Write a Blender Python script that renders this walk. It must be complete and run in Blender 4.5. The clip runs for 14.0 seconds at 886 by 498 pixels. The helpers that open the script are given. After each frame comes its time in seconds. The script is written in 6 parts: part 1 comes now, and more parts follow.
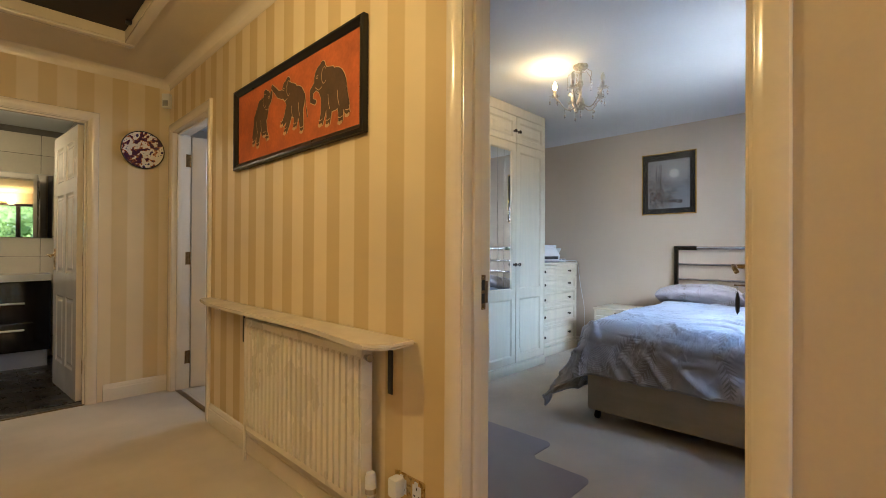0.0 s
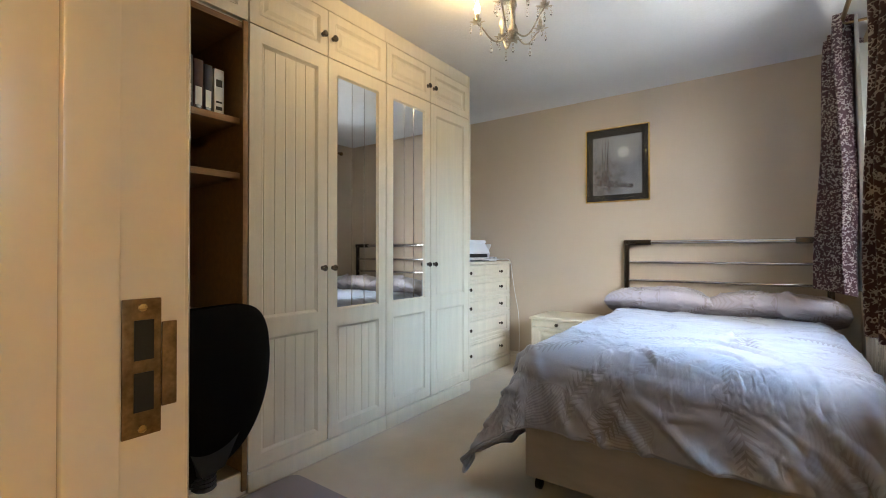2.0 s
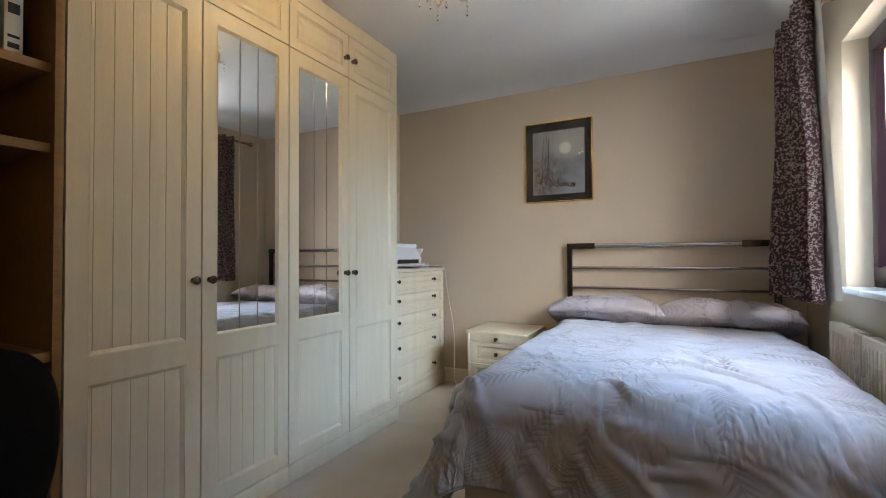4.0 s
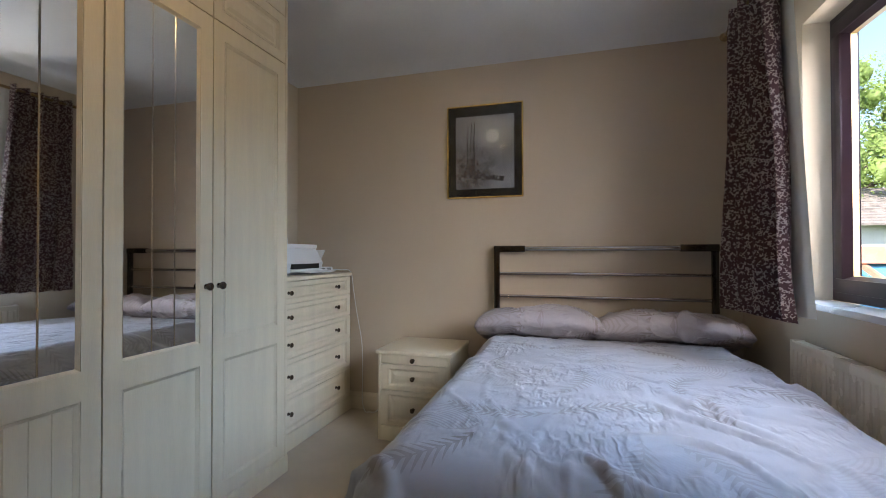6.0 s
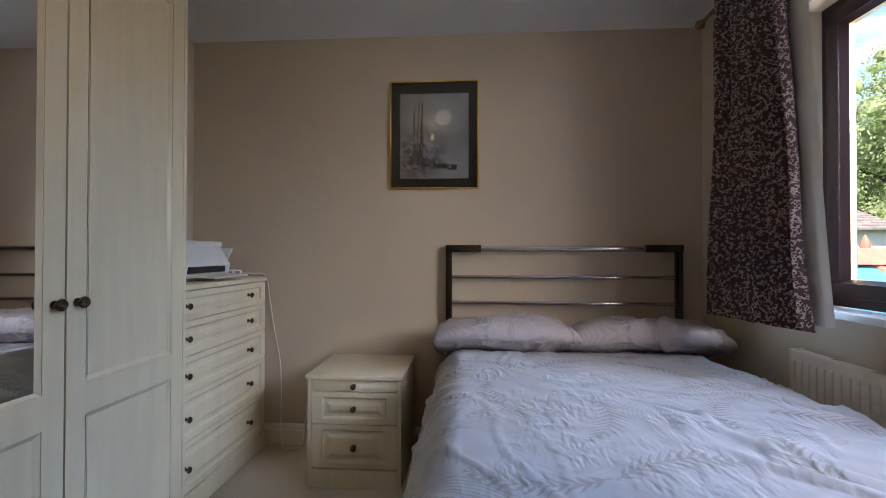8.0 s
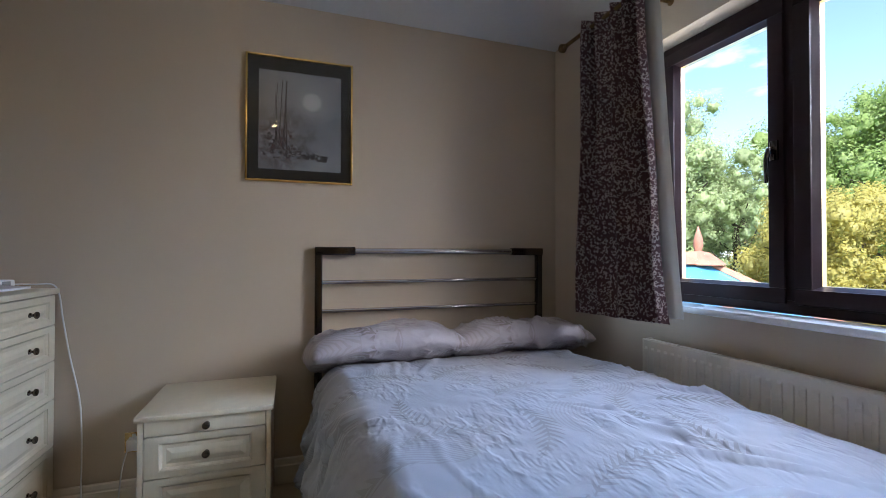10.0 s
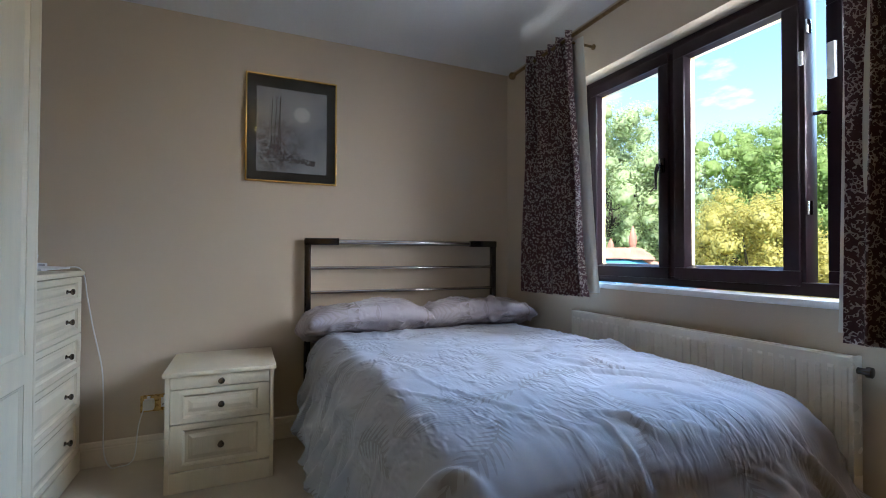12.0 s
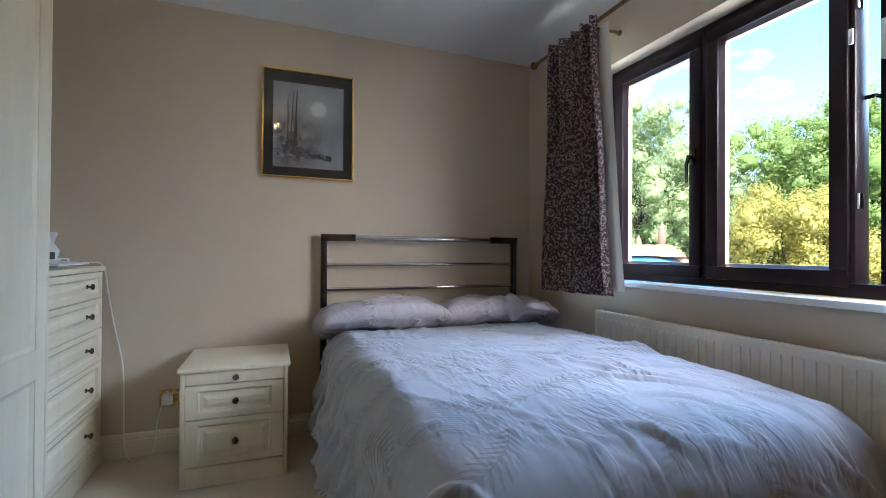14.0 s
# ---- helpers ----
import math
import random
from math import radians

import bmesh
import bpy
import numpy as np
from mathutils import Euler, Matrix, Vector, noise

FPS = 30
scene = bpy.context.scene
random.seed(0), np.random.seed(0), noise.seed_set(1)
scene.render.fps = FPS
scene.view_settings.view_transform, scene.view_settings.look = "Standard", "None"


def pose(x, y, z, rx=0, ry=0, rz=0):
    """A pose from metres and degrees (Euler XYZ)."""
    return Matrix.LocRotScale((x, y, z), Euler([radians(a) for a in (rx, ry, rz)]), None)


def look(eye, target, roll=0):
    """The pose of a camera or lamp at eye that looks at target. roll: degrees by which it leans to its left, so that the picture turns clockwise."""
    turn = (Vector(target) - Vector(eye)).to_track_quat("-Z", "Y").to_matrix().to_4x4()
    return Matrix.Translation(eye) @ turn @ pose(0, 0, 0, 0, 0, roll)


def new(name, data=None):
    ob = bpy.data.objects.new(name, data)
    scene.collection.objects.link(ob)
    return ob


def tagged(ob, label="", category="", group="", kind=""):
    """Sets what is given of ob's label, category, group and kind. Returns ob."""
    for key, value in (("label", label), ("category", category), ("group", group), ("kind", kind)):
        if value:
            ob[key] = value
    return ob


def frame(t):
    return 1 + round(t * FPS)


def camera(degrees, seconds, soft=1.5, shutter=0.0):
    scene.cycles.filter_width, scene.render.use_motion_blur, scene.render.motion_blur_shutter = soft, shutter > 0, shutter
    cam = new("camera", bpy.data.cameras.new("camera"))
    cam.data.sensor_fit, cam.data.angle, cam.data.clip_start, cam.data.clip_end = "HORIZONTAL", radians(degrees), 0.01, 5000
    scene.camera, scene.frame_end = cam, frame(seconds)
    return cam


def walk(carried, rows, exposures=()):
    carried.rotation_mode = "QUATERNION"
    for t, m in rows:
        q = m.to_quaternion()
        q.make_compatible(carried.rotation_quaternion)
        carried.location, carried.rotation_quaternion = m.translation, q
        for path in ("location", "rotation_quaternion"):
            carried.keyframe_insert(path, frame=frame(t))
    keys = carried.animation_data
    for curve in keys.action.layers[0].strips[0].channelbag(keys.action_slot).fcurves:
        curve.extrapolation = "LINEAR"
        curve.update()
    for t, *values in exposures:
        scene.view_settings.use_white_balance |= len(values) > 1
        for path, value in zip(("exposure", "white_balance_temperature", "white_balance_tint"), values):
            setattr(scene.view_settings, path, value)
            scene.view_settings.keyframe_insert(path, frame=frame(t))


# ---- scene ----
cam = camera(89.8, 14.0, soft=0.6)
PATH = [
    (0, (0.044, 0.098, 1.088), (1.48, 1.49, 1.099), 0.3),
    (0.5, (0.468, 0.283, 1.092), (2.012, 1.554, 1.101), -0.0),
    (1, (0.663, 0.387, 1.087), (2.229, 1.632, 1.1), -0.0),
    (1.5, (0.874, 0.529, 1.081), (2.457, 1.751, 1.094), 0.1),
    (2, (0.991, 0.578, 1.052), (2.609, 1.754, 1.068), 0.0),
    (2.5, (1.112, 0.647, 1.048), (2.769, 1.768, 1.067), -0.0),
    (3, (1.224, 0.692, 1.05), (2.913, 1.764, 1.072), -0.0),
    (3.2, (1.261, 0.713, 1.045), (2.963, 1.764, 1.073), -0.1),
    (5.5, (1.763, 0.952, 1.091), (3.66, 1.585, 1.115), -0.1),
    (6, (1.908, 1.005, 1.1), (3.826, 1.572, 1.123), -0.1),
    (6.5, (2.024, 1.045, 1.106), (3.96, 1.547, 1.134), -0.2),
    (7, (2.107, 1.122, 1.1), (4.063, 1.541, 1.127), -0.2),
    (7.2, (2.139, 1.166, 1.101), (4.103, 1.543, 1.126), -0.2),
    (9.3, (2.492, 1.579, 1.123), (4.452, 1.18, 1.149), 0.4),
    (9.5, (2.51, 1.594, 1.127), (4.452, 1.116, 1.154), 0.3),
    (10, (2.477, 1.622, 1.113), (4.366, 0.967, 1.14), 0.1),
    (10.5, (2.368, 1.683, 1.061), (4.211, 0.905, 1.089), 0.1),
    (11, (2.234, 1.755, 1.036), (4.056, 0.931, 1.067), 0.2),
    (11.5, (2.132, 1.787, 1.051), (3.951, 0.957, 1.08), 0.2),
    (12, (2.068, 1.814, 1.049), (3.896, 1.002, 1.081), 0.2),
    (12.5, (2.012, 1.831, 1.061), (3.856, 1.057, 1.092), 0.2),
    (13, (1.992, 1.814, 1.092), (3.856, 1.089, 1.119), 0.2),
    (13.5, (2.025, 1.795, 1.08), (3.898, 1.094, 1.102), 0.3),
    (14, (2.116, 1.75, 1.05), (3.986, 1.041, 1.066), 0.4),
]
walk(cam, [(t, look(eye, target, roll)) for t, eye, target, roll in PATH],
     exposures=[(0.0, 2.22, 5350, 10), (0.5, 2.40, 5600, 10), (1.2, 2.38, 5750, 10), (2.5, 2.50, 6300, 10), (4.5, 1.88, 6350, 13), (6.5, 1.44, 6350, 16), (9.0, 1.28, 6250, 18), (10.5, 1.38, 5600, 13), (12.0, 1.50, 5700, 11), (13.0, 1.72, 5750, 12), (14.0, 1.70, 5700, 11)])

# ---- light ----
world = bpy.data.worlds.new("sky")
scene.world = world
world.use_nodes = True
wn = world.node_tree
sky = wn.nodes.new("ShaderNodeTexSky")
sky.sky_type, sky.sun_disc = "NISHITA", False
sky.sun_elevation, sky.sun_rotation = radians(50), radians(301)
sky.air_density, sky.dust_density, sky.ozone_density = 1.0, 0.6, 1.0
wn.nodes["Background"].inputs["Strength"].default_value = 0.15
# thin fair-weather clouds over the whole sky
wc = wn.nodes.new("ShaderNodeTexCoord")
wmap = wn.nodes.new("ShaderNodeMapping")
wmap.inputs["Scale"].default_value = (1.0, 1.0, 2.6)
wn.links.new(wc.outputs["Generated"], wmap.inputs["Vector"])
wnoise = wn.nodes.new("ShaderNodeTexNoise")
wnoise.inputs["Scale"].default_value, wnoise.inputs["Detail"].default_value = 3.4, 6.0
wn.links.new(wmap.outputs[0], wnoise.inputs["Vector"])
wramp = wn.nodes.new("ShaderNodeValToRGB")
wramp.color_ramp.elements[0].position, wramp.color_ramp.elements[1].position = 0.56, 0.70
wn.links.new(wnoise.outputs["Fac"], wramp.inputs[0])
wmix = wn.nodes.new("ShaderNodeMix")
wmix.data_type = "RGBA"
wmix.inputs[7].default_value = (7.0, 7.2, 7.5, 1)
wn.links.new(wramp.outputs[0], wmix.inputs[0])
wn.links.new(sky.outputs[0], wmix.inputs[6])
wn.links.new(wmix.outputs[2], wn.nodes["Background"].inputs["Color"])


def lamp(name, kind, m, power, colour, **more):
    data = bpy.data.lights.new(name, kind)
    data.energy, data.color = power, colour
    for key, value in more.items():
        if key == "size":
            data.size = value
        elif key == "size_y":
            data.shape, data.size_y = "RECTANGLE", value
        elif key == "angle":
            data.angle = value
        elif key == "radius":
            data.shadow_soft_size = value
    ob = new(name, data)
    ob.matrix_world = m
    return ob


lamp("sun", "SUN", look((-5, 3, 7), (0, 0, 0)), 4.6, (1.0, 0.95, 0.87), angle=radians(0.6))
# added unseen area lamps outside the window, standing in for sky and garden light
lamp("sky_fill", "AREA", look((3.25, -1.45, 3.45), (3.2, 0.9, 0.75)), 20, (0.10, 0.42, 1.0), size=2.4, size_y=1.5)
lamp("horizon_fill", "AREA", look((2.60, -2.3, 2.9), (2.9, 1.0, 1.0)), 57, (0.52, 0.75, 1.0), size=2.0, size_y=1.9)
lamp("side_fill", "AREA", look((1.80, -0.92, 2.25), (4.4, 0.6, 1.3)), 36, (1.0, 0.95, 0.88), size=1.45, size_y=1.5)
lamp("garden_bounce_fill", "AREA", look((3.40, -0.62, 0.42), (3.9, 1.0, 1.8)), 11, (1.0, 0.93, 0.80), size=1.7, size_y=0.6)
# added warm hall light with no fitting, then the chandelier's one lit bulb
lamp("hall_fill", "POINT", pose(-0.05, 1.55, 2.12), 6.5, (1.0, 0.67, 0.25), radius=0.06)
lamp("chandelier_bulb", "POINT", pose(2.864, 1.747, 2.262), 1.9, (1.0, 0.68, 0.30), radius=0.02)
# added unseen point light to brighten the bathroom, no fitting there
lamp("bathroom_fill", "POINT", pose(-0.2, 4.9, 2.15), 3.4, (1.0, 0.74, 0.40), radius=0.06)


# ---- materials ----
def nodes_of(name):
    m = bpy.data.materials.new(name)
    m.use_nodes = True
    t = m.node_tree
    return m, t, t.nodes["Principled BSDF"]


def add(t, kind, **values):
    n = t.nodes.new(kind)
    for key, value in values.items():
        n.inputs[key.replace("_", " ")].default_value = value
    return n


def mix(t, a, b, fac, mode="MIX"):
    n = t.nodes.new("ShaderNodeMix")
    n.data_type, n.blend_type = "RGBA", mode
    for slot, value in ((6, a), (7, b), (0, fac)):
        if isinstance(value, (tuple, list)):
            n.inputs[slot].default_value = (*value, 1) if len(value) == 3 else value
        elif isinstance(value, (int, float)):
            n.inputs[slot].default_value = value
        else:
            t.links.new(value, n.inputs[slot])
    return n.outputs[2]


def coords(t, scale=(1, 1, 1)):
    c = t.nodes.new("ShaderNodeTexCoord")
    m = t.nodes.new("ShaderNodeMapping")
    m.inputs["Scale"].default_value = scale
    t.links.new(c.outputs["Object"], m.inputs["Vector"])
    return m.outputs[0]


def noise_at(t, vec, scale, detail=3.0, rough=0.55):
    n = add(t, "ShaderNodeTexNoise", Scale=scale, Detail=detail, Roughness=rough)
    t.links.new(vec, n.inputs["Vector"])
    return n.outputs["Fac"]


def ramp(t, fac, stops, mode="LINEAR"):
    n = t.nodes.new("ShaderNodeValToRGB")
    n.color_ramp.interpolation = mode
    while len(n.color_ramp.elements) < len(stops):
        n.color_ramp.elements.new(0.5)
    for e, (p, c) in zip(n.color_ramp.elements, stops):
        e.position, e.color = p, (*c, 1) if isinstance(c, tuple) else (c, c, c, 1)
    t.links.new(fac, n.inputs[0])
    return n.outputs[0]


def bump(t, bsdf, height, strength, distance=0.01):
    n = add(t, "ShaderNodeBump", Strength=strength, Distance=distance)
    t.links.new(height, n.inputs["Height"])
    t.links.new(n.outputs[0], bsdf.inputs["Normal"])


def surface(name, colour, rough=0.5, metal=0.0, var=0.08, coarse=3.0, fine=90.0, relief=0.1, stretch=(1, 1, 1), spread=0.08, coat=0.0, each=0.0):
    """A material with stains at a coarse scale, grain at a fine one, uneven gloss and slight relief."""
    m, t, b = nodes_of(name)
    v = coords(t, stretch)
    big, small = noise_at(t, v, coarse, 4), noise_at(t, v, fine, 3)
    dark = tuple(c * (1 - 2 * var) for c in colour)
    light = tuple(min(1, c * (1 + var)) for c in colour)
    c1 = mix(t, dark, light, ramp(t, big, [(0.3, 0.0), (0.7, 1.0)]))
    c2 = mix(t, c1, ramp(t, small, [(0.3, 1 - 1.6 * var), (0.7, 1.0)]), 0.8, "MULTIPLY")
    if each:
        info = t.nodes.new("ShaderNodeObjectInfo")
        c2 = mix(t, c2, ramp(t, info.outputs["Random"], [(0.0, 1 - each), (1.0, 1.0)]), 1.0, "MULTIPLY")
    t.links.new(c2, b.inputs["Base Color"])
    b.inputs["Metallic"].default_value = metal
    r = ramp(t, big, [(0.25, max(0.02, rough - spread)), (0.75, min(1, rough + spread))])
    t.links.new(r, b.inputs["Roughness"])
    if coat:
        b.inputs["Coat Weight"].default_value, b.inputs["Coat Roughness"].default_value = coat, 0.08
    if relief:
        bump(t, b, small, relief, 0.004)
    return m


def stripes(name, axis, period, offset, light, dark, soft=0.02):
    """Wallpaper with satin stripes, upright, repeating along one axis."""
    m, t, b = nodes_of(name)
    v = coords(t)
    sep = t.nodes.new("ShaderNodeSeparateXYZ")
    t.links.new(v, sep.inputs[0])
    a = add(t, "ShaderNodeMath")
    a.operation = "MULTIPLY_ADD"
    a.inputs[1].default_value, a.inputs[2].default_value = 1 / period, -offset / period + 50
    t.links.new(sep.outputs[axis], a.inputs[0])
    f = add(t, "ShaderNodeMath")
    f.operation = "FRACT"
    t.links.new(a.outputs[0], f.inputs[0])
    s = ramp(t, f.outputs[0], [(0.0, 1.0), (0.24 - soft, 1.0), (0.24 + soft, 0.0), (0.76 - soft, 0.0), (0.76 + soft, 1.0)])
    big, small = noise_at(t, v, 2.2, 3), noise_at(t, v, 260, 2)
    c = mix(t, light, dark, s)
    c = mix(t, c, ramp(t, big, [(0.3, 0.90), (0.7, 1.0)]), 1.0, "MULTIPLY")
    t.links.new(c, b.inputs["Base Color"])
    t.links.new(ramp(t, s, [(0.0, 0.42), (1.0, 0.6)]), b.inputs["Roughness"])
    bump(t, b, small, 0.12, 0.002)
    return m


M = {}
M["wall"] = surface("wall_paint", (0.57, 0.482, 0.375), 0.75, var=0.025, coarse=1.2, fine=240, relief=0.10)
M["ceiling"] = surface("textured_white_ceiling", (0.74, 0.75, 0.77), 0.85, var=0.02, coarse=2, fine=55, relief=0.35)
M["hall_ceiling"] = surface("textured_cream_ceiling", (0.68, 0.60, 0.45), 0.85, var=0.02, coarse=2, fine=55, relief=0.35)
M["hall_wall"] = stripes("striped_wallpaper", 1, 0.2, 1.11, (0.74, 0.62, 0.40), (0.60, 0.46, 0.235))
M["hall_end"] = stripes("striped_wallpaper_end", 0, 0.2, 0.93, (0.72, 0.61, 0.42), (0.64, 0.51, 0.29))
M["hall_plain"] = surface("hall_plain_paint", (0.56, 0.47, 0.345), 0.6, var=0.02, relief=0.06)
M["carpet"] = surface("beige_carpet", (0.62, 0.545, 0.445), 0.95, var=0.09, coarse=1.6, fine=420, relief=0.6, spread=0.03)
M["gloss"] = surface("cream_gloss_paint", (0.74, 0.67, 0.56), 0.22, var=0.02, coarse=5, fine=60, relief=0.03, spread=0.06, coat=0.4)
M["cream"] = surface("cream_foil_wood_grain", (0.75, 0.665, 0.50), 0.42, var=0.03, coarse=4, fine=70, relief=0.10, stretch=(6, 6, 0.5), spread=0.06)
M["mirror"] = surface("mirror_glass", (0.86, 0.88, 0.88), 0.015, 1.0, var=0.0, relief=0, spread=0.005)
M["beech"] = surface("beech_board", (0.30, 0.165, 0.062), 0.45, var=0.12, coarse=6, fine=60, relief=0.08, stretch=(0.6, 6, 6))
M["knob"] = surface("dark_pewter", (0.20, 0.17, 0.14), 0.28, 1.0, var=0.1, fine=40, relief=0.05)
M["brass"] = surface("worn_brass", (0.62, 0.43, 0.17), 0.28, 1.0, var=0.15, coarse=40, fine=200, relief=0.06)
M["old_brass"] = surface("dull_antique_brass", (0.30, 0.20, 0.10), 0.38, 1.0, var=0.2, coarse=60, fine=300, relief=0.08)
M["chrome"] = surface("dark_chrome", (0.66, 0.66, 0.68), 0.09, 1.0, var=0.03, relief=0)
M["black_metal"] = surface("black_nickel", (0.13, 0.125, 0.125), 0.16, 1.0, var=0.05, relief=0)
M["black"] = surface("black_plastic", (0.012, 0.012, 0.013), 0.42, var=0.1, relief=0.06)
M["fabric_black"] = surface("black_chair_fabric", (0.004, 0.004, 0.005), 0.95, var=0.15, coarse=8, fine=700, relief=0.4)
M["white_plastic"] = surface("white_plastic", (0.74, 0.75, 0.76), 0.35, var=0.02, relief=0.02)
M["radiator"] = surface("radiator_enamel", (0.76, 0.71, 0.60), 0.3, var=0.02, relief=0.03)
M["frame_brown"] = surface("rosewood_window_frame", (0.020, 0.010, 0.014), 0.30, var=0.05, coarse=5, fine=60, relief=0.03, stretch=(1, 1, 3), spread=0.0)
M["divan"] = surface("beige_divan_cloth", (0.50, 0.45, 0.37), 0.85, var=0.06, coarse=5, fine=500, relief=0.35, stretch=(1, 1, 3))
M["sill"] = surface("white_sill_paint", (0.78, 0.79, 0.80), 0.3, var=0.015, relief=0.02)
M["gold"] = surface("gilt_frame", (0.95, 0.66, 0.22), 0.22, 1.0, var=0.1, coarse=30, relief=0.05)
# near-black brown: the loft's shade is put into this colour
M["loft_shade"] = surface("brown_loft_shade", (0.035, 0.025, 0.018), 0.8, var=0.1)
M["mirror_edge"] = surface("ground_mirror_edge", (0.55, 0.57, 0.57), 0.22, metal=0.9, var=0.02, relief=0)
M["fabric_black"].node_tree.nodes["Principled BSDF"].inputs["Specular IOR Level"].default_value = 0.08
M["frame_brown"].node_tree.nodes["Principled BSDF"].inputs["Specular IOR Level"].default_value = 0.22



# ---- mesh helpers ----
def box(bm, x0, y0, z0, x1, y1, z1, bevel=0.0, segments=2):
    """Adds a box, with rounded edges if asked, to a bmesh."""
    r = bmesh.ops.create_cube(bm, size=1.0)
    for v in r["verts"]:
        v.co = Vector(((x0 + x1) / 2 + v.co.x * (x1 - x0), (y0 + y1) / 2 + v.co.y * (y1 - y0), (z0 + z1) / 2 + v.co.z * (z1 - z0)))
    if bevel:
        edges = list({e for v in r["verts"] for e in v.link_edges})
        bmesh.ops.bevel(bm, geom=edges, offset=bevel, segments=segments, affect="EDGES", profile=0.6)
    return bm


def boxes(*specs, bevel=0.0):
    bm = bmesh.new()
    for s in specs:
        box(bm, *s, bevel=bevel)
    return bm


def turned(profile, steps=20, bm=None, m=None):
    """A shape turned round z from (radius, height) pairs."""
    bm = bm or bmesh.new()
    rings = []
    for r, z in profile:
        ring = []
        for i in range(steps):
            a = 2 * math.pi * i / steps
            co = Vector((r * math.cos(a), r * math.sin(a), z))
            ring.append(bm.verts.new(m @ co if m else co))
        rings.append(ring)
    for a, b in zip(rings, rings[1:]):
        for i in range(steps):
            j = (i + 1) % steps
            bm.faces.new((a[i], a[j], b[j], b[i]))
    bm.faces.new(rings[0][::-1])
    bm.faces.new(rings[-1])
    return bm


def tube(points, radius, steps=10, bm=None, closed=False):
    """A round bar along points; radius may be a number or one for each point."""
    bm = bm or bmesh.new()
    pts = [Vector(p) for p in points]
    rings = []
    up = None
    for i, p in enumerate(pts):
        d = (pts[min(i + 1, len(pts) - 1)] - pts[max(i - 1, 0)]).normalized()
        if up is None:
            up = Vector((0, 0, 1)) if abs(d.z) < 0.9 else Vector((1, 0, 0))
        side = d.cross(up).normalized()
        up = side.cross(d).normalized()
        r = radius[i] if isinstance(radius, (list, tuple)) else radius
        rings.append([bm.verts.new(p + r * (math.cos(2 * math.pi * k / steps) * side + math.sin(2 * math.pi * k / steps) * up)) for k in range(steps)])
    for a, b in zip(rings, rings[1:]):
        for k in range(steps):
            j = (k + 1) % steps
            bm.faces.new((a[k], a[j], b[j], b[k]))
    bm.faces.new(rings[0][::-1])
    bm.faces.new(rings[-1])
    return bm


def sheet(nu, nv, place, bm=None):
    """A grid of (nu+1) by (nv+1) points, place(u, v) with u, v from 0 to 1."""
    bm = bm or bmesh.new()
    g = [[bm.verts.new(place(i / nu, j / nv)) for j in range(nv + 1)] for i in range(nu + 1)]
    for i in range(nu):
        for j in range(nv):
            bm.faces.new((g[i][j], g[i + 1][j], g[i + 1][j + 1], g[i][j + 1]))
    return bm


def extruded(outline, axis, a, b, bm=None):
    """A prism: an outline of (p, q) pairs in the plane across an axis, from a to b along it."""
    bm = bm or bmesh.new()
    def at(p, q, s):
        return {"x": (s, p, q), "y": (p, s, q), "z": (p, q, s)}[axis]
    lo = [bm.verts.new(at(p, q, a)) for p, q in outline]
    hi = [bm.verts.new(at(p, q, b)) for p, q in outline]
    n = len(outline)
    for i in range(n):
        j = (i + 1) % n
        bm.faces.new((lo[i], lo[j], hi[j], hi[i]))
    bm.faces.new(lo[::-1])
    bm.faces.new(hi)
    return bm


def mesh_ob(name, bm, material, smooth=None):
    bmesh.ops.recalc_face_normals(bm, faces=bm.faces)
    me = bpy.data.meshes.new(name)
    bm.to_mesh(me)
    bm.free()
    me.materials.append(material)
    ob = new(name, me)
    if smooth:
        for p in me.polygons:
            p.use_smooth = True
        if smooth < 180:
            me.set_sharp_from_angle(angle=radians(smooth))
    return ob


def part(name, bm, material, parent, label="", smooth=35, m=None):
    """One mesh object under a thing or a part, in its parent's space."""
    ob = mesh_ob(name, bm, material, smooth)
    ob.parent = parent
    if m is not None:
        ob.matrix_basis = m
    return tagged(ob, label)


def thing(name, m, label, category, group=""):
    ob = new(name)
    ob.empty_display_size = 0.1
    ob.matrix_world = m
    return tagged(ob, label, category, group)


def structure(name, bm, material, label="", category="", smooth=None):
    return tagged(mesh_ob(name, bm, material, smooth), label, category, kind="structure")


# ---- the shell of the rooms ----
HX, RX = 1.050, 1.168           # hall face and bedroom face of the wall between
EX = 4.800                      # bedroom's headboard wall
SY, NY = 0.095, 3.000           # bedroom's window wall and back wall
HC, RC = 2.400, 2.400           # ceilings
ENDY = 4.060                    # hall's end wall
DY0, DY1, DH = 0.268, 0.985, 1.990   # bedroom doorway
D2Y0, D2Y1 = 3.190, 3.970       # next doorway in the same wall
BX0, BX1 = -0.220, 0.540        # bathroom doorway in the end wall
WX0, WX1, WZ0, WZ1 = 2.420, 4.090, 0.885, 2.048   # window opening
HY0, HX0 = -1.600, -0.950       # hall's far ends behind the eye

